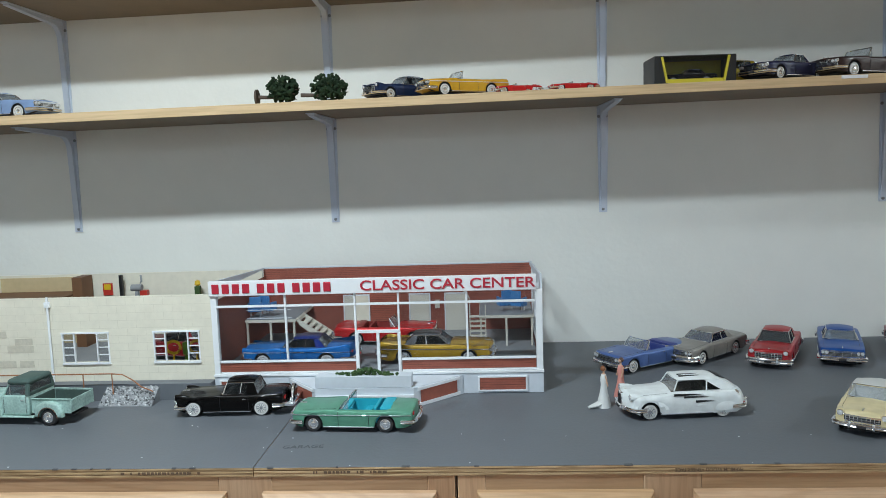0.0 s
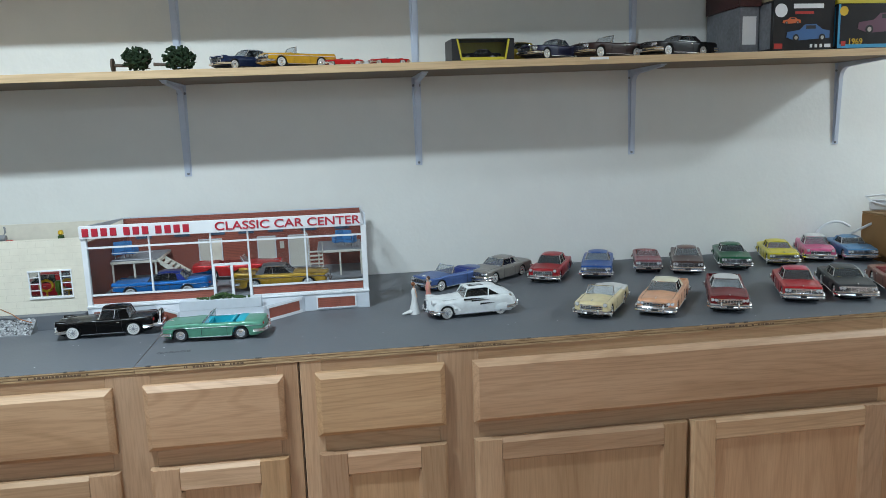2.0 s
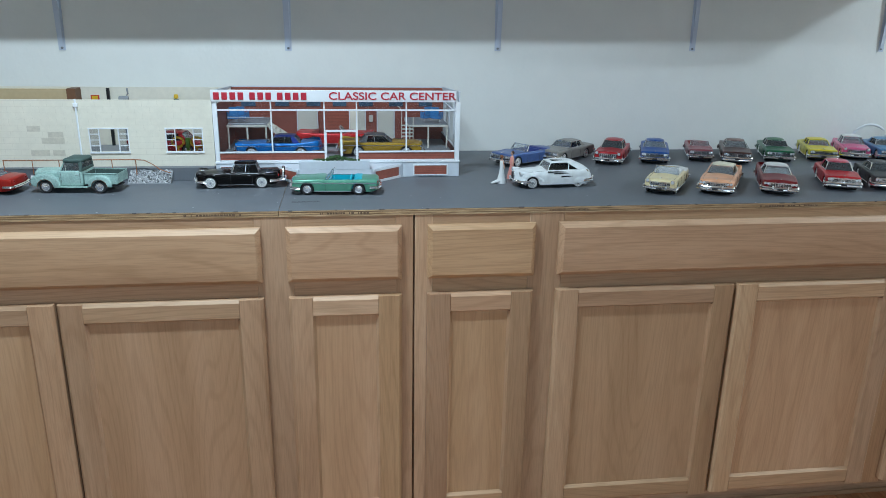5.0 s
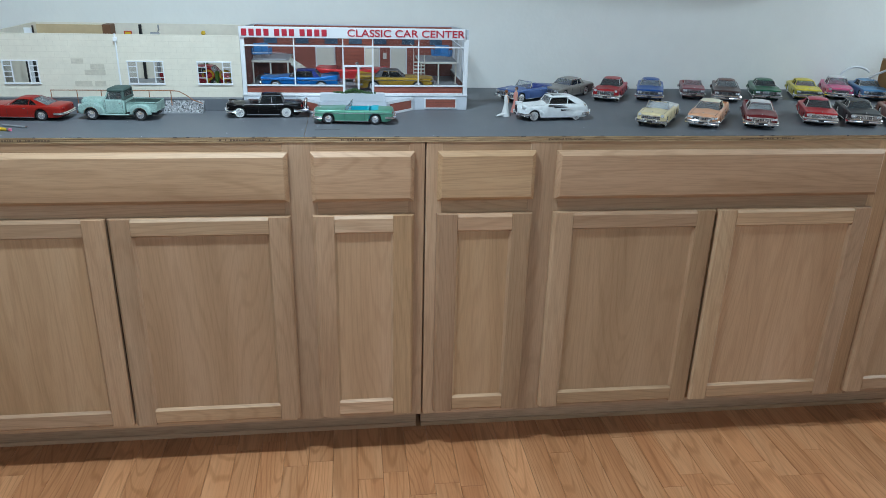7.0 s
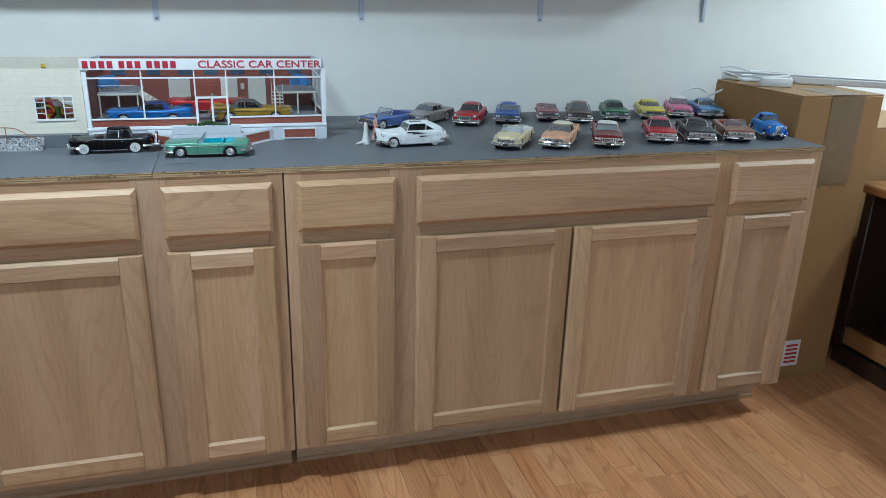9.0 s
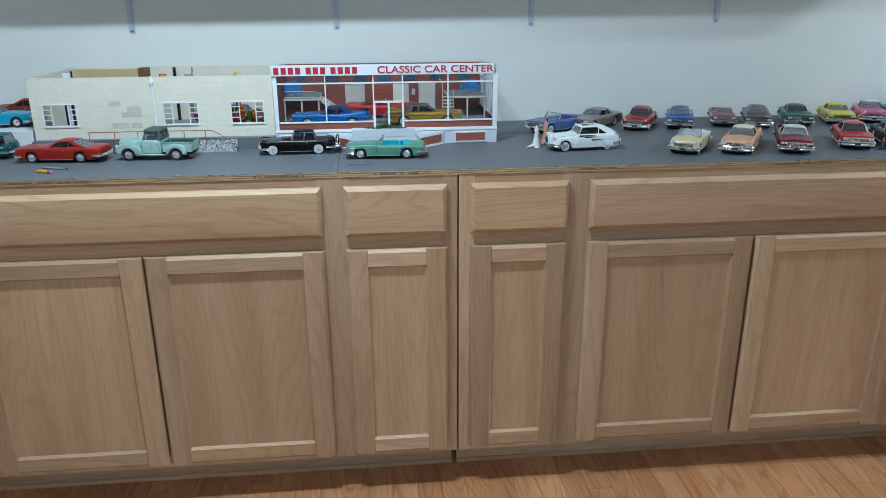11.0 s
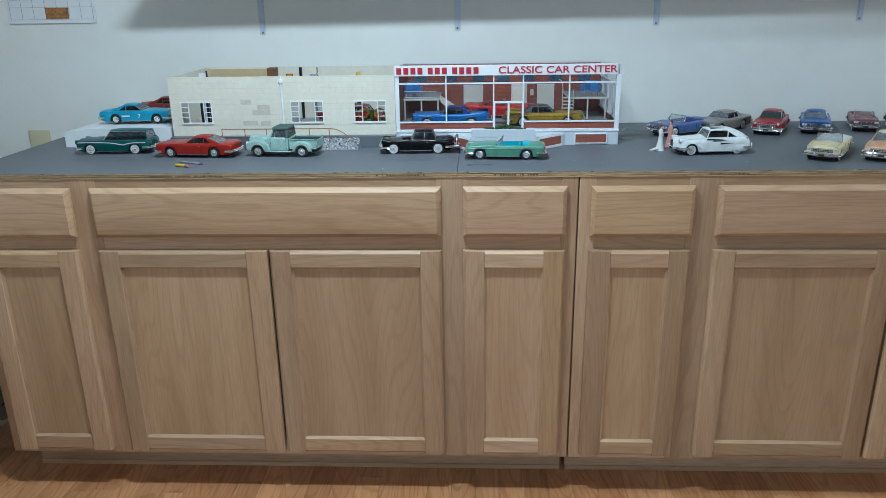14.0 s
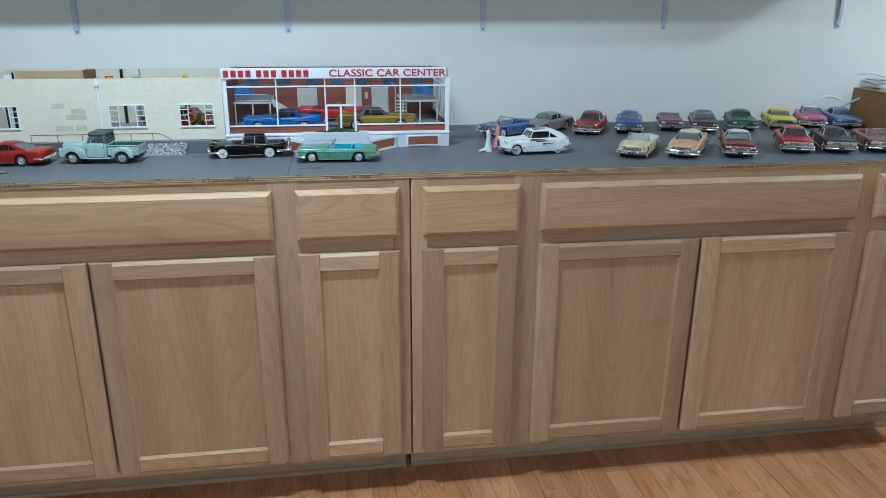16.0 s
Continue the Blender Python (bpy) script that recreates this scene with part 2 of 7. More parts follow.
def slab(bm, outline, axis, a, b):
    """A flat outline in the two other axes, extruded along axis from a to b."""
    k = "xyz".index(axis)

    def at(p, h):
        c = list(p)
        c.insert(k, h)
        return bm.verts.new(c)

    lo, hi = [at(p, a) for p in outline], [at(p, b) for p in outline]
    bm.faces.new(lo)
    bm.faces.new(hi[::-1])
    for i in range(len(lo)):
        j = (i + 1) % len(lo)
        bm.faces.new((lo[i], hi[i], hi[j], lo[j]))
    return bm


def lettering(name, words, size, m, material, parent=None, width=None, depth=0.0005, label=""):
    """Raised letters in the built-in font, centred, on the plane of m."""
    cu = bpy.data.curves.new(name, "FONT")
    cu.body, cu.size, cu.extrude, cu.align_x, cu.align_y, cu.offset = words, size, depth, "CENTER", "CENTER", size * 0.012
    tmp = new(name, cu)
    me = bpy.data.meshes.new_from_object(tmp.evaluated_get(bpy.context.evaluated_depsgraph_get()))
    bpy.data.objects.remove(tmp)
    me.materials.clear()
    me.materials.append(material)
    if width:
        xs = [v.co.x for v in me.vertices]
        k = width / (max(xs) - min(xs))
        for v in me.vertices:
            v.co.x *= k
    ob = new(name, me)
    ob.parent, ob.matrix_local = parent, m
    return tagged(ob, label)


# ---- room ----
W = 0.715


def wall(name, *b):
    return tagged(part(name, boxed(*b), M_WALL), "off-white painted plaster wall with light texture", "wall", kind="structure")


wall("wall_north", -2.44, 3.4, W, W + 0.12, 0, 2.3)
wall("wall_west", -2.36, -2.24, -3.5, W, 0, 2.3)
wall("wall_east", 3.4, 3.52, -3.5, W, 0, 2.3)
wall("wall_south", -2.44, 3.52, -3.62, -3.5, 0, 2.3)
tagged(part("ceiling", boxed(-2.44, 3.52, -3.62, W + 0.12, 2.3, 2.4), M_CEIL), "plain white painted ceiling", "ceiling", kind="structure")
floor = tagged(part("floor", boxed(-2.44, 3.52, -3.62, W + 0.12, -0.08, -0.004), M_JOINT), "honey-coloured wood strip floor with visible grain", "floor", kind="structure")

# ---- base cabinets ----
Z_TOP, Z_UNDER, Z_DRAW1, Z_DRAW0, Z_DOOR1, Z_DOOR0, Z_CAB0 = 0.888, 0.874, 0.853, 0.730, 0.695, 0.124, 0.105


def raised_front(x0, x1, z0, z1):
    """A drawer front: slab with a wide chamfer all round its face."""
    bm, c, t = bmesh.new(), 0.010, 0.0195
    rows = [((x0, x1, z0, z1), -0.0005), ((x0, x1, z0, z1), -0.010), ((x0 + c, x1 - c, z0 + c, z1 - c), -t)]
    rings = [[bm.verts.new((a, y, b)) for a, b in ((r[0], r[2]), (r[1], r[2]), (r[1], r[3]), (r[0], r[3]))] for r, y in rows]
    for s, u in zip(rings, rings[1:]):
        for k in range(4):
            bm.faces.new((s[k], s[(k + 1) % 4], u[(k + 1) % 4], u[k]))
    bm.faces.new(rings[0])
    bm.faces.new(rings[-1])
    return bm


def framed_door(x0, x1, z0, z1, cab):
    """Two stiles, two rails and a recessed panel; the door is its panel's mesh, the frame its parts."""
    s = 0.052
    door = part("door", boxed(x0 + s - 0.004, x1 - s + 0.004, -0.0108, -0.004, z0 + 0.043, z1 - 0.043), M_PANEL, cab, "shaker door with a recessed flat panel")
    for a, b in ((x0, x0 + s), (x1, x1 - s)):
        d = 1 if b > a else -1
        bm = bmesh.new()
        slab(bm, [(a, -0.0005), (a, -0.0125), (a + 0.007 * d, -0.0195), (b - 0.0015 * d, -0.0195), (b, -0.018), (b, -0.0005)], "z", z0, z1)
        part("stile", bm, M_WOOD_V, door, sharp=20)
        bm = bmesh.new()
        slab(bm, [(b + 0.0001 * d, -0.0172), (b + 0.0055 * d, -0.0116), (b + 0.0055 * d, -0.006), (b + 0.0001 * d, -0.006)], "z", z0 + 0.0472, z1 - 0.0472)
        part("bead", bm, M_WOOD_V, door, sharp=20)
    for a, b in ((z0, z0 + 0.047), (z1, z1 - 0.047)):
        d = 1 if b > a else -1
        bm = bmesh.new()
        slab(bm, [(-0.0005, a), (-0.0125, a), (-0.0193, a + 0.007 * d), (-0.0193, b - 0.006 * d), (-0.0125, b - 0.001 * d), (-0.0005, b)], "x", x0 + s + 0.0002, x1 - s - 0.0002)
        part("rail", bm, M_WOOD_H, door, sharp=20)
    return door


def base_cabinet(x0, x1, cols):
    """A 60-inch unit: cols are the three drawer spans; the middle one has two doors under it."""
    cab = thing("base_cabinet", 0, 0, 0, "unfinished light wood base cabinet with three drawers and four panel doors", "cabinet", group="base cabinets along the wall")
    for a, b in ((x0, x0 + 0.016), (x1 - 0.016, x1)):
        part("side_panel", boxed(a, b, 0.0195, 0.67, Z_CAB0, Z_UNDER), M_WOOD_V, cab)
    part("bottom_panel", boxed(x0 + 0.017, x1 - 0.017, 0.0195, 0.67, Z_CAB0, Z_CAB0 + 0.016), M_WOOD_H, cab)
    part("back_panel", boxed(x0 + 0.017, x1 - 0.017, 0.65, 0.662, Z_CAB0 + 0.017, Z_UNDER), M_WOOD_V, cab)
    edges = [x0 + 0.001] + [v for c in cols for v in c] + [x1 - 0.001]
    posts = [(edges[0], edges[1] + 0.012), (edges[2] - 0.012, edges[3] + 0.012), (edges[4] - 0.012, edges[5] + 0.012), (edges[6] - 0.012, edges[7])]
    for a, b in posts:
        part("face_stile", boxed(a, b, 0, 0.019, Z_CAB0, Z_UNDER, 0.001), M_WOOD_V, cab)
    for (_, a), (b, _) in zip(posts, posts[1:]):
        for z0, z1 in ((Z_UNDER - 0.03, Z_UNDER), (Z_DOOR1 - 0.012, Z_DRAW0 + 0.012), (Z_CAB0, Z_DOOR0 + 0.014)):
            part("face_rail", boxed(a + 0.0004, b - 0.0004, 0.0006, 0.019, z0, z1), M_WOOD_H, cab)
    for a, b in cols:
        part("drawer_front", raised_front(a, b, Z_DRAW0, Z_DRAW1), M_WOOD_H, cab, "plain drawer front with chamfered edges", 20)
    (a, b), (c, d), (e, f) = cols
    mid = (c + d) / 2
    for p, q in ((a, b), (c, mid - 0.003), (mid + 0.003, d), (e, f)):
        framed_door(p, q, Z_DOOR0, Z_DOOR1, cab)
    part("toe_board", boxed(x0 + 0.006, x1 - 0.006, 0.098, 0.113, 0.0, Z_CAB0), M_TOE, cab)
    part("toe_strip", boxed(x0 + 0.006, x1 - 0.006, 0.0925, 0.0978, 0.0, 0.014, 0.0015), M_WOOD_H, cab, "pale strip along the toe board")
    return cab


base_cabinet(-1.524, -0.001, ((-1.494, -1.233), (-1.183, -0.328), (-0.275, -0.028)))
base_cabinet(0.001, 1.553, ((0.029, 0.271), (0.325, 1.199), (1.250, 1.519)))

# painted plywood top in two sheets, raw at its front edge
M_PLYDARK = timber("plywood_dark_ply", [(0.3, (0.25, 0.165, 0.085)), (0.7, (0.42, 0.29, 0.17))], "x", fine=500, shade=0.5, ring=90)
for a, b in ((-1.526, -0.2885), (-0.2875, 1.555)):
    top = thing("worktop", 0, 0, 0, "plywood worktop painted dull grey with a raw front edge", "worktop", group="worktop sheets")
    step = (Z_TOP - 0.0008 - Z_UNDER - 0.0005) / 5
    for k in range(5):
        z = Z_UNDER + 0.0005 + step * k
        part("ply", boxed(a, b, -0.0012 - (0.0006, -0.0004, 0.0, -0.0006, 0.0)[k], W - 0.002, z, z + step - 0.0001), (M_PLY, M_PLYDARK)[k % 2], top, sharp=0)
    part("painted_face", boxed(a, b, -0.0014, W - 0.002, Z_TOP - 0.0007, Z_TOP, 0.0003), M_GREY, top, "dull grey paint with scuffs", sharp=0)
bm = bmesh.new()
rnd = random.Random(5)
for k in range(45):
    x, y, w = rnd.uniform(-1.2, 1.4), 0.19 * rnd.random() ** 2.2, rnd.uniform(0.0004, 0.0012)
    box(bm, x - w, x + w, y, y + w * rnd.uniform(0.7, 1.6), Z_TOP, Z_TOP + 0.0004)
tagged(part("paint_flecks", bm, M_WHITE), "scattered tiny white flecks on grey paint", "debris", kind="stuff")

bm = bmesh.new()
x = -1.5
while x < 1.5:
    w = rnd.uniform(0.002, 0.012)
    if not -0.30 < x + w < -0.27:
        box(bm, x, x + w, -0.0022, 0.0004 + 0.002 * rnd.random(), Z_TOP - rnd.uniform(0.0006, 0.0016), Z_TOP + 0.0003)
    x += w + rnd.choice((0.003, 0.02, 0.09, 0.2))
tagged(part("edge_scuffs", bm, M_SCUFF), "chipped dark paint along the worktop edge", "paint wear", kind="stuff")

# upside-down mill stamps on the plywood edge
edge = thing("plywood_stamp", 0.3465, -0.0019, 0.8805, "dark stamped lettering upside down on raw plywood edge", "marking")
lettering("stamp_letters", "PREMIUM WOOD VENEER FACE", 0.0075, pose(0, 0, 0, 90, 180, 0), M_STAMP, edge, width=0.091, depth=0.0001)
for a, b in ((-0.482, -0.363), (-0.202, -0.093), (0.80, 0.95), (-1.03, -0.85)):
    st = thing("plywood_stamp", (a + b) / 2, -0.0019, 0.8805, "faint unreadable dark stamp on raw plywood edge", "marking", group="plywood stamps")
    x = a
    while x < b - 0.006:
        w = random.uniform(0.002, 0.006)
        part("stamp_bar", boxed(x - (a + b) / 2, x + w - (a + b) / 2, -0.0001, 0.0001, -0.0018, 0.0018), M_STAMP, st)
        x += w + random.choice((0.0015, 0.0015, 0.002, 0.009))

# ---- wall shelves ----
SHELF = 1.443


def shelf_bracket(x, z_top):
    """Pressed steel bracket: wall leg, arm and a hollowed web between."""
    b = thing("shelf_bracket", x, W, z_top, "grey-blue pressed steel shelf bracket screwed to wall", "bracket", group="shelf brackets")
    bm = bmesh.new()
    slab(bm, [(-0.0125, 0), (0.0125, 0), (0.009, -0.238), (-0.009, -0.238)], "y", -0.0025, -0.0005)
    part("wall_leg", bm, M_STEEL, b)
    bm = bmesh.new()
    slab(bm, [(-0.0125, -0.001), (0.0125, -0.001), (0.008, -0.21), (-0.008, -0.21)], "z", -0.0025, -0.0003)
    part("arm", bm, M_STEEL, b)
    bend = [(-0.014 - 0.03 * (1 - math.sin(math.pi / 2 * k / 6)), -0.014 - 0.03 * (1 - math.cos(math.pi / 2 * k / 6))) for k in range(7)]
    bm = bmesh.new()
    slab(bm, [(-0.0026, -0.0026), (-0.0026, -0.228), (-0.006, -0.228)] + bend[::-1] + [(-0.2, -0.006), (-0.2, -0.0026)], "x", -0.006, 0.006)
    part("web", bm, M_STEEL, b)
    for dx, dz in ((-0.0085, -0.022), (0.0085, -0.022), (0, -0.231)):
        bm = bmesh.new()
        lathe(bm, [(0.0036, 0), (0.0034, 0.0012), (0.0018, 0.0022), (0, 0.0024)], 10, pose(dx, -0.0025, dz, 90))
        part("screw", bm, M_SCREW, b)


SHELF_END, RISE = 1.605, 0.0095  # the shelves climb a little to the east


def shelf_at(x):
    return SHELF + RISE * x


for z in (SHELF, SHELF + 0.253):
    board = thing("wall_shelf", 0, 0, z, "long light pine plywood shelf on steel brackets", "shelf", group="wall shelves")
    board.matrix_world = pose(0, 0, z, 0, -math.degrees(math.atan(RISE)), 0)
    part("board", boxed(-1.19, SHELF_END, W - 0.2515, W - 0.0005, -0.0172, 0, 0.001), M_SHELF, board)
    # thin sheet whose dark brown carries the shade beneath the shelf
    part("underside", boxed(-1.19, SHELF_END, W - 0.2515, W - 0.0005, -0.018, -0.0174), M_UNDERSHADE, board, "thin brown sheet, darkened for the shade under the shelf")
    part("edge_band", boxed(-1.19, SHELF_END, W - 0.255, W - 0.2517, -0.0182, 0.0002, 0.0006), M_SHELF, board)
    for x in (-0.922, -0.301, 0.317, 0.934, 1.575):
        shelf_bracket(x, z + RISE * x - 0.0185)
tag = thing("shelf_tag", 0.745, W - 0.2555, shelf_at(0.745) - 0.004, "small white paper tag on the shelf edge", "label")
part("paper", boxed(-0.024, 0.024, -0.0006, 0, -0.003, 0.003), M_WHITE, tag)

# ---- diorama: showroom and block wing ----
M_BRICK = surface("toy_brick", (0.30, 0.085, 0.055), 0.6, vary=0.14, scale=220)
M_BRICKJ = surface("toy_mortar", (0.17, 0.06, 0.045), 0.8, vary=0.1, scale=200)
M_BLOCK = surface("toy_block_wall", (0.70, 0.66, 0.55), 0.65, vary=0.05, scale=90)
M_BLOCKLINE = surface("toy_block_joint", (0.60, 0.56, 0.46), 0.8, vary=0.05)
M_BLOCKOLD = surface("toy_block_worn", (0.54, 0.50, 0.41), 0.8, vary=0.12, scale=200)
M_TAN = surface("tan_card", (0.52, 0.41, 0.24), 0.7, vary=0.06, scale=80)
M_BROWN = surface("brown_card", (0.16, 0.075, 0.035), 0.6, vary=0.1, scale=90)
M_PLINTH = surface("pale_concrete_card", (0.56, 0.60, 0.65), 0.55, vary=0.04, scale=90)
M_CREAM = surface("cream_card", (0.68, 0.64, 0.54), 0.6, vary=0.04, scale=90)
M_GREYCARD = surface("grey_card", (0.25, 0.26, 0.27), 0.55, vary=0.06, scale=100)
M_BLUECHAIR = surface("blue_chair_plastic", (0.06, 0.22, 0.50), 0.4, vary=0.06)
M_RUST = surface("rusty_wire", (0.30, 0.12, 0.05), 0.75, vary=0.25, scale=300)
M_MOSS = surface("moss", (0.035, 0.075, 0.02), 0.9, vary=0.3, scale=300, bump=0.8, bump_scale=500)
M_STONE, n_, l_, p_ = shader("mixed_gravel")
geo_, ramp_ = n_.new("ShaderNodeNewGeometry"), ramp_of(n_, [(0.0, (0.035, 0.037, 0.04)), (0.35, (0.16, 0.165, 0.17)), (0.6, (0.27, 0.275, 0.28)), (1.0, (0.52, 0.53, 0.54))])
l_.new(geo_.outputs["Random Per Island"], ramp_.inputs[0])
l_.new(ramp_.outputs[0], p_.inputs["Base Color"])
p_.inputs["Roughness"].default_value = 0.75
M_REDPART = surface("red_enamel", (0.45, 0.03, 0.02), 0.4, vary=0.06)
M_YELLOWPART = surface("yellow_enamel", (0.65, 0.42, 0.02), 0.4, vary=0.06)
M_GREENPART = surface("green_enamel", (0.10, 0.22, 0.02), 0.4, vary=0.08)
M_MULLION = surface("white_frame", (0.74, 0.76, 0.78), 0.4, vary=0.03)

F0, B0, X0, X1, ZF, ZS0, ZS1 = 0.333, 0.664, -0.465, 0.148, 0.934, 1.079, 1.107
show = thing("toy_showroom", 0, 0, 0, "scale model brick and glass car showroom with white frames, open roof", "model building")


def brick_panel(parent, x0, x1, y0, y1, z0, z1, axis="x", lines=0.0042):
    """A sheet of courses: recessed mortar board with proud brick courses, along x or along y."""
    core = part("brick_wall", boxed(x0, x1, y0, y1, z0, z1), M_BRICKJ, parent, "red brick wall with fine courses")
    bm, n = bmesh.new(), max(2, int((z1 - z0) / lines))
    h = (z1 - z0) / n
    for k in range(n):
        a, b = z0 + k * h + h * 0.1, z0 + (k + 1) * h - h * 0.1
        if axis == "x":
            box(bm, x0 + 0.0002, x1 - 0.0002, y0 - 0.0005, y0 + 0.0006, a, b)
        elif axis == "r":
            box(bm, x1 - 0.0006, x1 + 0.0005, y0 + 0.0002, y1 - 0.0002, a, b)
        else:
            box(bm, x0 - 0.0005, x0 + 0.0006, y0 + 0.0002, y1 - 0.0002, a, b)
    ob = part("brick_course", bm, M_BRICK, core, sharp=0)
    tagged(ob, kind="stuff")
    return core


# raised floor and plinth
part("plinth", boxed(X0, X1, F0 - 0.002, B0, Z_TOP, 0.926, 0.0008), M_PLINTH, show, "pale concrete plinth")
part("showroom_floor", boxed(X0 + 0.004, X1 - 0.004, F0 + 0.006, B0 - 0.004, 0.9262, ZF), M_GREYCARD, show)
for a, b in ((-0.455, -0.40), (0.028, 0.118)):
    core = brick_panel(show, a + 0.003, b - 0.003, F0 - 0.0045, F0 - 0.0022, 0.895, 0.918)
    for p in ((a, b, 0.918, 0.9205), (a, b, 0.8925, 0.895), (a, a + 0.003, 0.895, 0.918), (b - 0.003, b, 0.895, 0.918)):
        part("trim", boxed(p[0], p[1], F0 - 0.006, F0 - 0.0022, p[2], p[3]), M_MULLION, core)
# back and side walls
brick_panel(show, X0, X1, B0, B0 + 0.004, Z_TOP, 1.084)
part("wall_cap", boxed(X0 - 0.002, X1 + 0.002, B0 - 0.001, B0 + 0.0055, 1.0842, 1.087), M_PLINTH, show)
brick_panel(show, X0, X0 + 0.004, F0 + 0.004, B0 - 0.0006, ZF, 1.066, "r")
bm = bmesh.new()
slab(bm, [(F0 + 0.004, 1.0842), (F0 + 0.004, ZS1 - 0.002), (B0, 1.087), (B0, 1.0842)], "x", X0, X0 + 0.004)
part("parapet_side", bm, M_PLINTH, show)
bm = bmesh.new()
slab(bm, [(F0 + 0.004, ZS0), (F0 + 0.004, ZS1 - 0.002), (B0, 1.087), (B0, 1.080)], "x", X1 - 0.004, X1)
part("parapet_side", bm, M_PLINTH, show)
# right side: low brick, glazing bars
brick_panel(show, X1 - 0.004, X1, F0 + 0.012, B0 - 0.0006, ZF, 0.952, "r")
for y in (F0 + 0.09, F0 + 0.18, F0 + 0.27):
    part("side_mullion", boxed(X1 - 0.004, X1 - 0.0005, y, y + 0.0035, 0.9525, 1.079), M_MULLION, show)
for z in (0.9525, 1.045):
    part("side_transom", boxed(X1 - 0.0045, X1 - 0.0004, F0 + 0.012, B0 - 0.001, z, z + 0.003), M_MULLION, show)
# corner posts
for a, b in ((X0, X0 + 0.011), (X1 - 0.012, X1)):
    part("corner_post", boxed(a, b, F0, F0 + 0.011, 0.926, ZS0, 0.0006), M_MULLION, show)
# sill panels, mullions, transom
DOOR0, DOOR1 = -0.193, -0.115
for a, b in ((X0 + 0.0115, DOOR0 - 0.004), (DOOR1 + 0.004, X1 - 0.0125)):
    core = brick_panel(show, a, b, F0 + 0.003, F0 + 0.006, 0.934, 0.951)
    part("sill", boxed(a, b, F0, F0 + 0.008, 0.9514, 0.955, 0.0004), M_MULLION, core)
    part("sill", boxed(a, b, F0, F0 + 0.008, 0.9305, 0.9336, 0.0004), M_MULLION, core)
    part("window_pane", boxed(a, b, F0 + 0.004, F0 + 0.0045, 0.9552, ZS0), M_SHOWGLASS, show).visible_shadow = False
for x in (-0.325, -0.195, -0.1145, 0.0105):
    part("mullion", boxed(x - 0.0017, x + 0.0017, F0 + 0.001, F0 + 0.007, 0.9552 if x in (-0.325, 0.0105) else 0.931, ZS0 - 0.0003), M_MULLION, show)
part("transom", boxed(X0 + 0.0115, X1 - 0.0125, F0 - 0.0005, F0 + 0.0075, 1.0565, 1.0598), M_MULLION, show)
part("front_baseboard", boxed(X0 - 0.001, X1 + 0.001, F0 - 0.004, F0 + 0.002, 0.9262, 0.9302, 0.0004), M_MULLION, show)
# entrance
entry = part("entrance_door", boxed(DOOR0, DOOR1, F0 - 0.001, F0 + 0.008, 1.004, 1.0085), M_MULLION, show, "white-framed glass double door")
for x in (DOOR0, (DOOR0 + DOOR1) / 2, DOOR1):
    part("door_stile", boxed(x - 0.0026, x + 0.0026, F0 - 0.0012, F0 + 0.0082, 0.9308, 1.0036), M_MULLION, entry)
part("door_pane", boxed(DOOR0, DOOR1, F0 + 0.003, F0 + 0.0034, 0.9312, 1.0036), M_SHOWGLASS, entry).visible_shadow = False
# sign board with red letters
sign = part("sign_board", boxed(X0 - 0.001, X1 - 0.011, F0 - 0.004, F0 + 0.004, ZS0, ZS1, 0.0008), M_MULLION, show, "white fascia with raised red capitals")
lettering("letters", "CLASSIC CAR CENTER", 0.026, pose(-0.024, F0 - 0.0046, 1.0925, 90), M_REDLET, sign, width=0.318, depth=0.0009, label="raised red capital letters")
x = X0 + 0.006
for n in (4, 3, 4):
    for k in range(n):
        part("letter_bar", boxed(x, x + 0.0135, F0 - 0.0058, F0 - 0.0041, 1.0838, 1.1015, 0.0008), M_REDLET, sign, "plain raised red bar")
        x += 0.0192
    x += 0.0085
# back wall doors, notices, pictures
for a, b, z0, z1 in ((-0.279, -0.224, ZF, 1.017), (-0.128, -0.085, ZF, 1.017), (-0.047, 0.0, ZF, 1.017)):
    d = part("wall_door", boxed(a, b, B0 - 0.0035, B0 - 0.0008, z0, z1), M_CREAM, show, "plain cream wall door")
    for p in ((a - 0.003, a - 0.0004), (b + 0.0004, b + 0.003)):
        part("casing", boxed(*p, B0 - 0.0045, B0 - 0.0008, z0, z1), M_MULLION, d)
    part("casing", boxed(a - 0.003, b + 0.003, B0 - 0.0045, B0 - 0.0008, z1 + 0.0004, z1 + 0.003), M_MULLION, d)
part("wall_notice", boxed(-0.072, -0.061, B0 - 0.0025, B0 - 0.0008, 0.985, 1.004), M_CREAM, show)
M_PIC = surface("small_colour_print", (0.05, 0.09, 0.14), 0.5, vary=0.6, scale=260)
for x in (-0.418, -0.322, -0.233, -0.158, -0.081, 0.007, 0.095):
    part("wall_picture", boxed(x - 0.02, x + 0.02, B0 - 0.0025, B0 - 0.0008, 1.030, 1.055), M_PIC, show, "small framed landscape print")


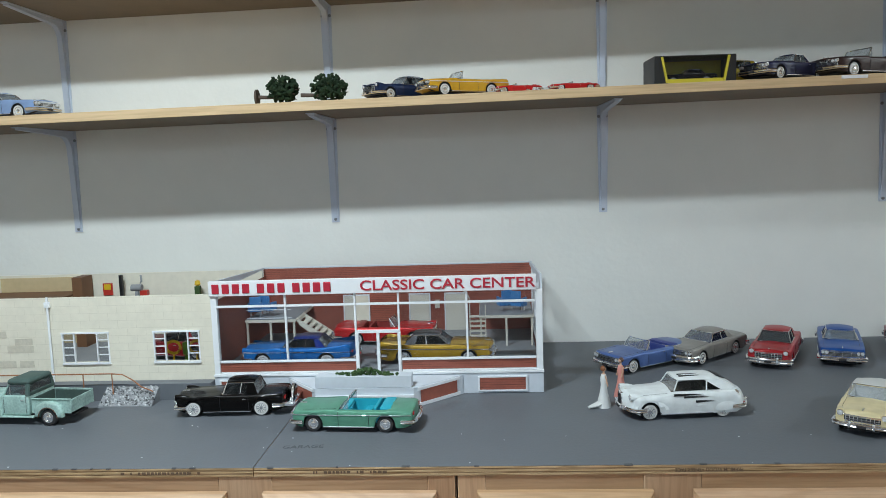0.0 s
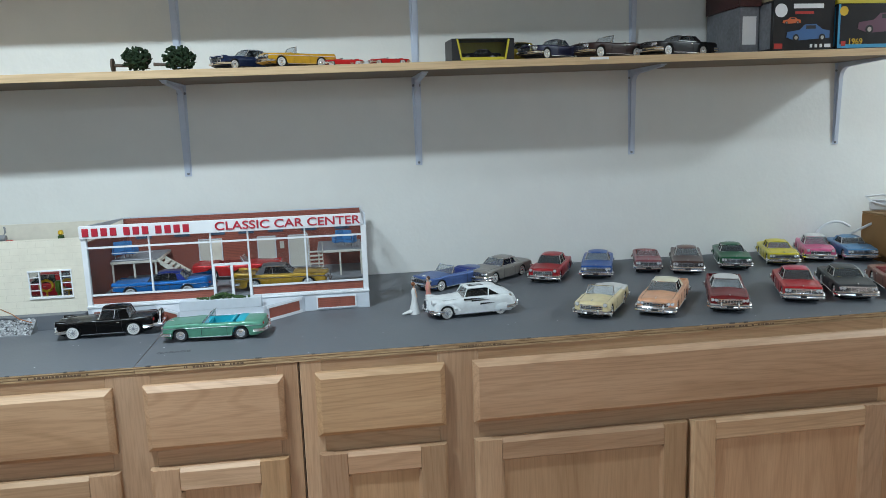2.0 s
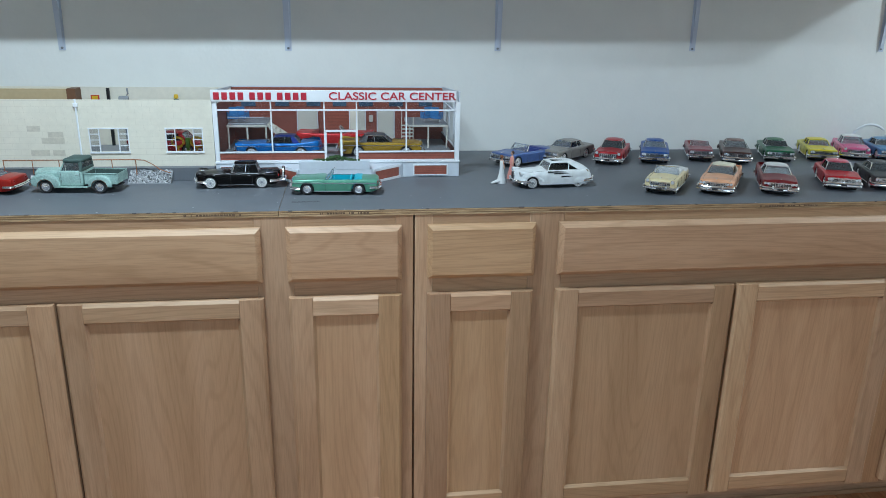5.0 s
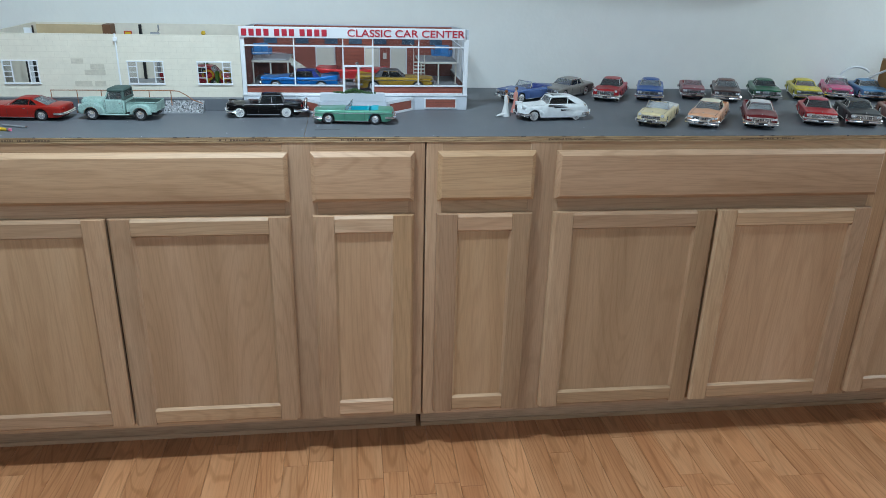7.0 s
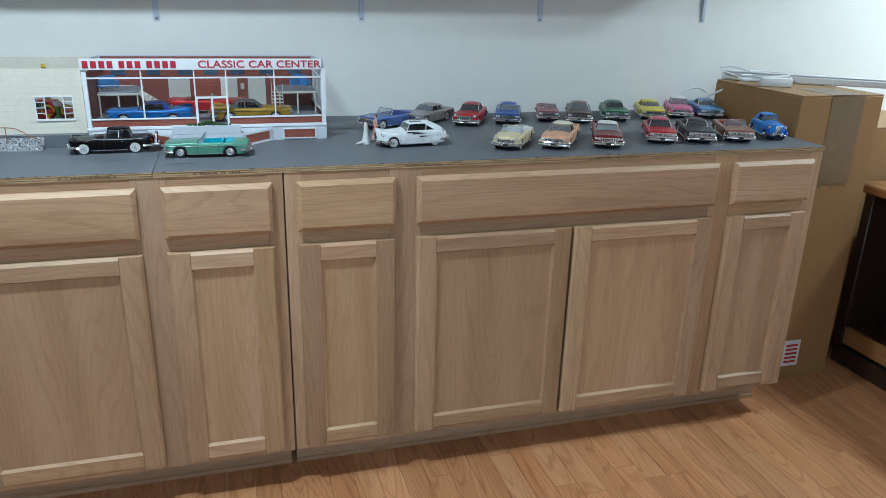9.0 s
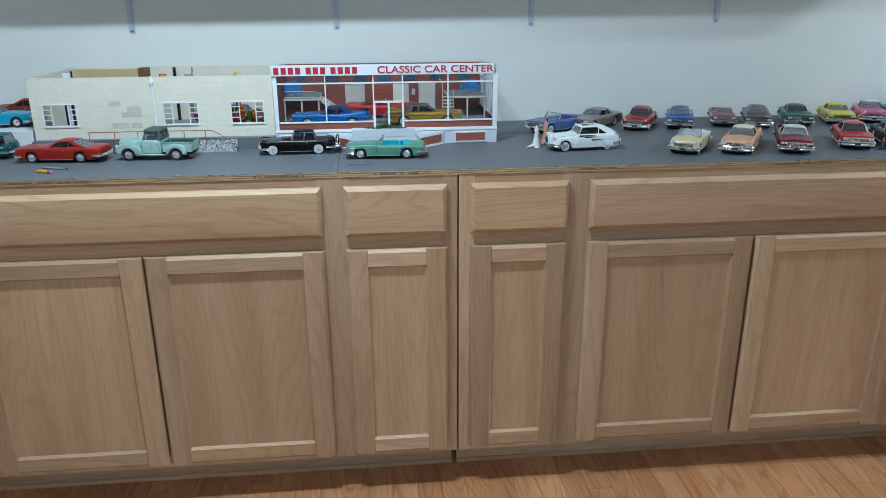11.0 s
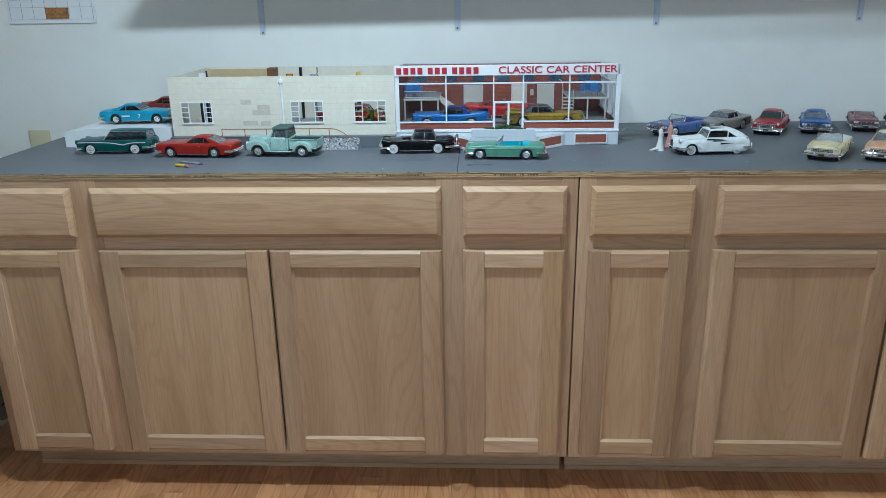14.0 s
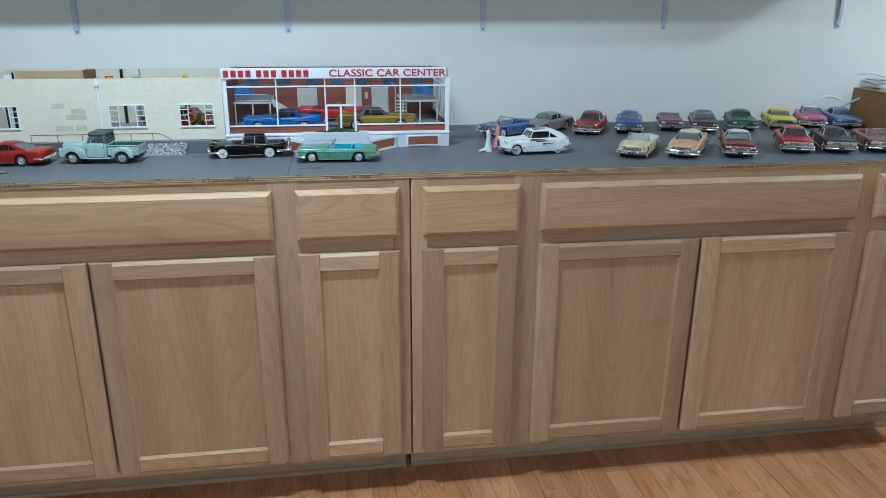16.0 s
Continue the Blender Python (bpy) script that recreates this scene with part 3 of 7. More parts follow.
# mezzanines with tables, chairs and stairs
def tiny_chair(x, y, z, turn):
    c = thing("toy_chair", x, y, z, "tiny blue plastic chair on showroom mezzanine", "toy chair", turn, group="tiny blue chairs")
    c.scale = (1.3, 1.3, 1.3)
    for sx in (-1, 1):
        part("armrest", boxed(sx * 0.0105 - 0.0012, sx * 0.0105 + 0.0012, -0.008, 0.007, 0.010, 0.024, 0.0006), M_BLUECHAIR, c)
    part("seat", boxed(-0.009, 0.009, -0.008, 0.008, 0.010, 0.0155, 0.0007), M_BLUECHAIR, c)
    part("backrest", boxed(-0.009, 0.009, 0.0065, 0.0085, 0.016, 0.035, 0.0007), M_BLUECHAIR, c)
    for sx in (-1, 1):
        for sy in (-1, 1):
            part("leg", boxed(sx * 0.0075 - 0.0008, sx * 0.0075 + 0.0008, sy * 0.006 - 0.0008, sy * 0.006 + 0.0008, 0.0, 0.013), M_CHROME, c)


for a, b in ((X0 + 0.006, -0.352), (0.030, X1 - 0.006)):
    part("mezzanine", boxed(a, b, 0.500, B0 - 0.006, 0.992, 0.998, 0.0006), M_CREAM, show, "raised cream office platform")
    part("platform_top", boxed(a + 0.001, b - 0.001, 0.501, B0 - 0.006, 0.9982, 0.9988), M_GREYCARD, show)
    for x in (a + 0.004, (a + b) / 2, b - 0.004):
        part("post", boxed(x - 0.002, x + 0.002, 0.501, 0.505, ZF, 0.9918), M_CREAM, show)
tiny_chair(-0.445, 0.53, 0.9988, 200)
tiny_chair(-0.42, 0.54, 0.9988, 160)
tiny_chair(0.085, 0.54, 0.9988, 200)
tiny_chair(0.112, 0.53, 0.9988, 150)
stair = part("stair", boxed(-0.3515, -0.3485, 0.510, 0.570, 0.990, 0.997), M_CREAM, show, "open cream stair")
for k in range(6):
    part("tread", boxed(-0.345 + k * 0.011, -0.333 + k * 0.011, 0.513, 0.567, 0.984 - k * 0.0075, 0.9865 - k * 0.0075), M_CREAM, stair)
for y in (0.511, 0.569):
    bm = bmesh.new()
    slab(bm, [(-0.3482, 0.997), (-0.276, 0.948), (-0.283, 0.9355), (-0.3482, 0.985)], "y", y - 0.001, y + 0.001)
    part("stringer", bm, M_CREAM, stair)
ladder = part("ladder_stair", boxed(0.0105, 0.0125, 0.500, 0.504, ZF, 1.02), M_CREAM, show, "white ladder-like stair with handrail")
part("stringer", boxed(0.0425, 0.0445, 0.500, 0.504, ZF, 1.019), M_CREAM, ladder)
for k in range(6):
    part("tread", boxed(0.0126, 0.0424, 0.498, 0.511, 0.945 + k * 0.010, 0.9475 + k * 0.010), M_CREAM, ladder)
part("handrail", tube(bmesh.new(), [(0.012, 0.502, 1.02), (0.011, 0.502, 1.036), (0.006, 0.502, 1.046), (0.0, 0.502, 1.05)], 0.0011), M_CREAM, ladder)
for z in (0.9995, 1.017):
    part("guard_rail", tube(bmesh.new(), [(X0 + 0.01, 0.502, z + 0.002), (-0.36, 0.502, z + 0.002)], 0.0009, 5), M_MULLION, show)

# front steps with planter
steps = thing("toy_entrance_steps", -0.154, 0.288, Z_TOP, "model entrance landing with brick side panels and planter", "model steps")
bm = bmesh.new()
slab(bm, [(-0.17, 0.0415), (-0.102, -0.036), (0.072, -0.036), (0.155, 0.0415)], "z", 0.0, 0.036)
part("landing", bm, M_PLINTH, steps, "pale landing with angled sides")
part("front_panel", boxed(-0.098, 0.068, -0.039, -0.0362, 0.006, 0.0195), M_BRICK, steps)
part("front_trim", boxed(-0.102, 0.072, -0.040, -0.0362, 0.0197, 0.024), M_MULLION, steps)
for sx, (a, b) in ((-1, ((-0.165, 0.0385), (-0.105, -0.031))), (1, ((0.150, 0.0385), (0.076, -0.031)))):
    d = Vector((b[0] - a[0], b[1] - a[1], 0)).normalized()
    n = Vector((sx * abs(d.y), -abs(d.x), 0))
    for name, m, z0, z1, i0, i1, e in (("side_panel", M_BRICK, 0.007, 0.029, 0.10, 0.92, 0.0022), ("side_trim", M_MULLION, 0.0292, 0.0345, 0.03, 0.99, 0.0030), ("side_trim", M_MULLION, 0.001, 0.0068, 0.03, 0.99, 0.0030)):
        p, q = Vector((*a, 0)).lerp(Vector((*b, 0)), i0), Vector((*a, 0)).lerp(Vector((*b, 0)), i1)
        bm = bmesh.new()
        slab(bm, [tuple((v + n * w)[:2]) for v, w in ((p, 0.0003), (q, 0.0003), (q, e), (p, e))], "z", z0, z1)
        part(name, bm, m, steps)
planter = part("planter_box", boxed(-0.102, 0.068, -0.0345, -0.010, 0.0364, 0.057, 0.0006), M_PLINTH, steps, "pale planter box")
bm = bmesh.new()
for k in range(150):
    a = random.gauss(0, 0.42)
    r = random.uniform(0.0015, 0.0038)
    bmesh.ops.create_icosphere(bm, subdivisions=1, radius=r, matrix=pose(-0.012 + 0.06 * max(-0.9, min(0.9, a)), -0.022 + random.uniform(-0.008, 0.008), 0.0575 + random.uniform(0, 0.011) * max(0.1, 1 - abs(a) * 1.6)))
part("moss_bush", bm, M_MOSS, planter, "small dark green moss bush", sharp=0)

# block wing
wing = thing("toy_block_wing", 0, 0, 0, "scale model cream block garage wing, roofless, three small windows", "model building")
WX0, WX1, WY, WZ0, WZ1 = -1.098, X0 - 0.0015, 0.338, 0.920, 1.082
part("base", boxed(WX0 - 0.002, WX1, 0.314, B0 + 0.004, Z_TOP, WZ0, 0.0006), M_GREY, wing, "grey painted base")
WINS = ((-1.068, -0.982), (-0.758, -0.668), (-0.580, -0.493))
WB, WT = 0.957, 1.014


def block_wall(x0, x1, z0, z1):
    part("wall_panel", boxed(x0, x1, WY, WY + 0.005, z0, z1), M_BLOCK, wing, "cream block wall")


xs = [WX0] + [v for w in WINS for v in w] + [WX1]
block_wall(WX0, WX1, WZ0, WB)
block_wall(WX0, WX1, WT, WZ1)
for k in range(0, len(xs), 2):
    block_wall(xs[k], xs[k + 1], WB + 0.0001, WT - 0.0001)
# joints between the blocks, fine raised-and-sunk lines
rng = random.Random(4)
bm, h = bmesh.new(), 0.0145
rows = int((WZ1 - WZ0) / h)
inside = lambda a, b, z0, z1: any(b > w0 - 0.003 and a < w1 + 0.003 for w0, w1 in WINS) and z1 > WB - 0.002 and z0 < WT + 0.002
for r in range(rows + 1):
    z = WZ0 + r * h
    for a, b in zip(xs, xs[1:]):
        if not inside(a, b, z, z) or (a, b) not in WINS:
            box(bm, a, b, WY - 0.00015, WY + 0.001, z, z + 0.0005)
    x = WX0 + (0.5 if r % 2 else 0.0) * 0.036
    while x < WX1 - 0.004:
        if x > WX0 + 0.004 and not inside(x, x, z, z + h):
            box(bm, x, x + 0.0005, WY - 0.00015, WY + 0.001, z, min(z + h, WZ1))
        x += 0.036
tagged(part("block_joint", bm, M_BLOCKLINE, wing, sharp=0), kind="stuff")
for x, z, wide in ((-0.898, 1.0055, 0.030), (-0.852, 0.991, 0.035), (-0.868, 0.9765, 0.052), (-0.896, 0.9475, 0.043), (-0.846, 0.9475, 0.028)):
    part("worn_block", boxed(x, x + wide, WY - 0.0006, WY + 0.001, z + 0.0008, z + h - 0.0004), M_BLOCKOLD, wing, "worn grey-beige block")
for a, b in WINS:
    win = part("window", boxed(a - 0.002, b + 0.002, WY - 0.003, WY - 0.0002, WB - 0.004, WB - 0.0002), M_MULLION, wing, "white small-paned window")
    part("frame", boxed(a - 0.002, b + 0.002, WY - 0.002, WY + 0.004, WT - 0.002, WT + 0.001), M_MULLION, win)
    c = (b - a) / 4
    for x in (a, a + c, b - c, b):
        part("muntin", boxed(x - 0.0011, x + 0.0011, WY - 0.0016, WY + 0.003, WB, WT - 0.0022), M_MULLION, win)
    for p, q in ((a, a + c), (b - c, b)):
        for k in (1, 2, 3):
            z = WB + (WT - WB) * k / 4
            part("muntin", boxed(p + 0.0013, q - 0.0013, WY - 0.0012, WY + 0.002, z - 0.0008, z + 0.0008), M_MULLION, win)
        part("pane", boxed(p + 0.001, q - 0.001, WY + 0.0021, WY + 0.0024, WB, WT - 0.002), M_SHOWGLASS, win).visible_shadow = False
pipe = part("downpipe", tube(bmesh.new(), [(-0.780, WY - 0.004, 1.084), (-0.780, WY - 0.004, WZ0)], 0.0022, 8), M_MULLION, wing, "white rain downpipe")
part("hopper", boxed(-0.785, -0.775, WY - 0.007, WY - 0.0002, 1.064, 1.0745, 0.0008), M_MULLION, pipe)
part("back_wall", boxed(WX0, X0 - 0.0035, B0, B0 + 0.005, WZ0, 1.0825), M_BLOCK, wing)
bm = bmesh.new()
slab(bm, [(WY + 0.0055, WZ0), (WY + 0.0055, WZ1 - 0.0005), (B0 - 0.0005, 1.0825), (B0 - 0.0005, WZ0)], "x", WX0, WX0 + 0.005)
part("end_wall", bm, M_BLOCK, wing)
# dividing walls and shop clutter seen over the parapet and through the windows
part("partition", boxed(-0.893, -0.870, B0 - 0.05, B0 - 0.0045, WZ0, 1.0815), M_BROWN, wing, "dark brown partition")
part("tan_room_lining", boxed(WX0 + 0.0055, -0.8795, B0 - 0.004, B0 - 0.0005, WZ0, 1.077), M_TAN, wing, "tan card lining")
part("loft_floor", boxed(WX0 + 0.0055, -0.8935, WY + 0.24, B0 - 0.0045, 1.040, 1.044), M_BROWN, wing)
part("black_post", boxed(-0.799, -0.791, B0 - 0.02, B0 - 0.012, WZ0, 1.081, 0.001), M_BLACK, wing, "black stove pipe")
part("open_door", boxed(-1.094, -1.072, 0.57, 0.573, WZ0, 1.074), M_MULLION, wing)
part("door_edge", boxed(-1.071, -1.067, 0.57, 0.574, WZ0, 1.080), M_BLACK, wing)
for x in (-1.048, -1.030):
    part("inner_post", boxed(x - 0.003, x + 0.003, 0.44, 0.446, WZ0, 1.05), M_BLACK, wing)
part("inner_door", boxed(-1.016, -0.998, 0.45, 0.454, WZ0, 1.045, 0.0006), M_BROWN, wing, "small brown inner door")
part("shop_floor", boxed(WX0 + 0.006, WX1 - 0.002, WY + 0.006, B0 - 0.005, WZ0 + 0.0002, WZ0 + 0.001), M_GREYCARD, wing)
vise = thing("toy_wall_tool", -0.75, 0.63, WZ0 + 0.001, "tiny grey bench grinder with red base in model garage", "toy tool")
part("column", boxed(-0.004, 0.004, -0.004, 0.004, 0, 0.124, 0.001), M_GREYCARD, vise)
part("head", lathe(bmesh.new(), [(0.0, -0.012), (0.008, -0.012), (0.008, 0.012), (0.0, 0.012)], 12, pose(0, 0, 0.132, 0, 90, 0)), M_GREYCARD, vise)
part("red_tray", boxed(0.009, 0.026, -0.007, 0.007, 0.114, 0.126, 0.001), M_REDPART, vise)
part("lamp_arm", tube(bmesh.new(), [(0.004, 0, 0.134), (0.012, 0, 0.147), (0.011, 0, 0.161)], 0.0025), M_GREYCARD, vise)
jug = thing("toy_sign", -0.835, 0.659, WZ0 + 0.001, "tiny orange-red garage poster on cream wall", "toy poster")
part("poster", boxed(-0.011, 0.011, 0.001, 0.0042, 0.111, 0.139), M_REDPART, jug)
part("poster_band", boxed(-0.008, 0.008, 0.0002, 0.0009, 0.124, 0.137), M_YELLOWPART, jug)
can = thing("toy_gas_pump", -0.612, 0.64, WZ0 + 0.001, "tiny green and black pump with yellow cap", "toy pump")
part("body", boxed(-0.006, 0.006, -0.006, 0.006, 0, 0.131, 0.001), M_MOSS, can)
part("globe", lathe(bmesh.new(), [(0.003, 0), (0.007, 0.004), (0.005, 0.012), (0, 0.014)], 12, pose(0, 0, 0.1312)), M_YELLOWPART, can)
eng = thing("toy_engine_hoist", -0.538, 0.385, WZ0 + 0.001, "tiny yellow floor hoist holding a green engine", "toy tool")
part("frame", tube(bmesh.new(), [(-0.03, 0, 0.003), (0.03, 0, 0.02), (0.035, 0, 0.04)], 0.003), M_YELLOWPART, eng)
part("frame_foot", tube(bmesh.new(), [(-0.03, 0.015, 0.003), (0.03, -0.012, 0.003)], 0.003), M_YELLOWPART, eng)
part("engine", boxed(-0.006, 0.005, -0.008, 0.008, 0.036, 0.062, 0.002), M_GREENPART, eng)
part("stand", boxed(-0.004, 0.002, -0.004, 0.004, 0.004, 0.0358, 0.001), M_GREENPART, eng)
for x in (-0.024, 0.022):
    part("yellow_ring", tube(bmesh.new(), [(x + 0.014 * math.cos(a), -0.006, 0.052 + 0.012 * math.sin(a)) for a in [2 * math.pi * k / 16 for k in range(17)]], 0.003, 6), M_YELLOWPART, eng)
    part("ring_foot", tube(bmesh.new(), [(x, -0.006, 0.0), (x, -0.006, 0.040)], 0.002, 6), M_YELLOWPART, eng)

# handrail and gravel slope by the wing
rail = thing("toy_handrail", -0.792, 0.300, Z_TOP, "rusty wire handrail on grey model ramp", "model railing")
part("top_bar", tube(bmesh.new(), [(-0.155, 0, 0.056), (0.145, 0, 0.056), (0.165, 0.001, 0.054), (0.185, 0, 0.043), (0.200, -0.003, 0.032), (0.225, -0.008, 0.024)], 0.0012, 6), M_RUST, rail)
for x in (-0.154, -0.09, -0.03, 0.03, 0.09, 0.145):
    part("post", tube(bmesh.new(), [(x, 0, 0.0), (x, 0, 0.0555)], 0.0011, 6), M_RUST, rail)
bed = thing("toy_gravel_slope", -0.615, 0.277, Z_TOP, "sloping patch of pale grey gravel beside model wing", "gravel patch")
bm = bmesh.new()
slab(bm, [(0.0, 0.0), (0.038, 0.0), (0.038, 0.028), (0.0, 0.002)], "x", -0.050, 0.050)
part("board", bm, M_GREYCARD, bed)
bm = bmesh.new()
for k in range(420):
    x, t = random.uniform(-0.049, 0.049), random.uniform(0.02, 0.98)
    bmesh.ops.create_icosphere(bm, subdivisions=1, radius=random.uniform(0.0014, 0.0034), matrix=pose(x, 0.038 * t, 0.002 + 0.026 * t, random.uniform(0, 90), random.uniform(0, 90), 0) @ Matrix.Diagonal((1, 0.75, 0.55, 1)))
tagged(part("gravel", bm, M_STONE, bed, sharp=0), kind="stuff")

# ---- model cars, 1:24 to 1:25; the code works in full-size metres and shrinks them ----
S = 0.0412


def paint(name, colour, flake=0.12, rough=0.3, clear=0.22):
    """Gloss enamel under clear coat, slightly dusty."""
    m, n, l, p = shader(name)
    co, noise_n = n.new("ShaderNodeTexCoord"), n.new("ShaderNodeTexNoise")
    noise_n.inputs["Scale"].default_value, noise_n.inputs["Detail"].default_value = 60, 6
    l.new(co.outputs["Object"], noise_n.inputs["Vector"])
    r = ramp_of(n, [(0.3, [c * 0.88 for c in colour]), (0.7, [min(1, c * 1.08 + 0.0008) for c in colour])])
    l.new(noise_n.outputs["Fac"], r.inputs[0])
    l.new(r.outputs[0], p.inputs["Base Color"])
    p.inputs["Roughness"].default_value, p.inputs["Metallic"].default_value = rough, flake
    p.inputs["Coat Weight"].default_value, p.inputs["Coat Roughness"].default_value = clear, 0.04
    p.inputs["Specular IOR Level"].default_value = 0.15
    return m


PAINTS = {}


def coat_of(name, colour, **kw):
    if name not in PAINTS:
        PAINTS[name] = paint(name + "_paint", colour, **kw)
    return PAINTS[name]


M_LAMP = plain("headlamp_lens", (0.75, 0.77, 0.8), 0.15, 0.3, 1.0)
M_TAIL = plain("tail_lens", (0.35, 0.01, 0.01), 0.2, 0.0, 1.0)
M_DARK = surface("dark_trim", (0.02, 0.02, 0.022), 0.55, vary=0.2)
M_WWALL = surface("whitewall", (0.55, 0.55, 0.53), 0.6, vary=0.08, scale=200)
M_DARKINT = surface("dark_cabin", (0.06, 0.055, 0.05), 0.6, vary=0.2)


def wheel_meshes():
    r, w = 0.335, 0.19
    turn = pose(0, 0, 0, 90)  # axle along y, outer face at -y
    k = Matrix.Scale(S, 4) @ turn

    def made(name, prof, m, sides=20):
        return mesh_of(name, lathe(bmesh.new(), prof, sides, k), m)

    tyre = made("tyre", [(0.19, w / 2 - 0.01), (0.24, w / 2), (0.30, w / 2 - 0.005), (r - 0.008, w / 2 - 0.035), (r, 0.04), (r, -0.04), (r - 0.008, -w / 2 + 0.035), (0.30, -w / 2 + 0.005), (0.24, -w / 2), (0.19, -w / 2 + 0.01)], M_RUBBER)
    band = made("whitewall", [(0.232, w / 2 + 0.002), (0.29, w / 2 + 0.002), (0.29, w / 2 - 0.01)], M_WWALL)
    line = made("thin_whitewall", [(0.262, w / 2 + 0.003), (0.285, w / 2 + 0.003), (0.285, w / 2 - 0.01)], M_WWALL)
    cap = made("hubcap", [(0.215, w / 2 - 0.012), (0.21, w / 2 + 0.01), (0.185, w / 2 + 0.016), (0.165, w / 2 - 0.006), (0.10, w / 2 + 0.002), (0.085, w / 2 + 0.022), (0.05, w / 2 + 0.034), (0.0, w / 2 + 0.036)], M_CHROME)
    bm = lathe(bmesh.new(), [(0.215, w / 2 - 0.012), (0.21, w / 2 + 0.008), (0.175, w / 2 - 0.01), (0.07, w / 2 - 0.014), (0.06, w / 2 + 0.012), (0.0, w / 2 + 0.014)], 20, k)
    for i in range(10):
        a = 2 * math.pi * i / 10
        beam(bm, k @ Vector((0.06 * math.cos(a), 0.06 * math.sin(a), w / 2 + 0.006)), k @ Vector((0.19 * math.cos(a + 0.12), 0.19 * math.sin(a + 0.12), w / 2 + 0.008)), 0.016 * S)
    wire = mesh_of("wire_hubcap", bm, M_CHROME)
    return tyre, band, line, cap, wire


TYRE, BAND, LINE, CAP, WIRE = wheel_meshes()


def lerp_table(table, x):
    """Piecewise smooth value from (x, value) pairs in rising x."""
    for (a, u), (b, v) in zip(table, table[1:]):
        if x <= b:
            t = max(0.0, min(1.0, (x - a) / (b - a)))
            return u + (v - u) * t * t * (3 - 2 * t)
    return table[-1][1]


def rounded_block(x0, x1, y0, y1, z0, z1, r=0.03):
    bm = boxed(x0 * S, x1 * S, y0 * S, y1 * S, z0 * S, z1 * S, r * S, 2)
    return bm


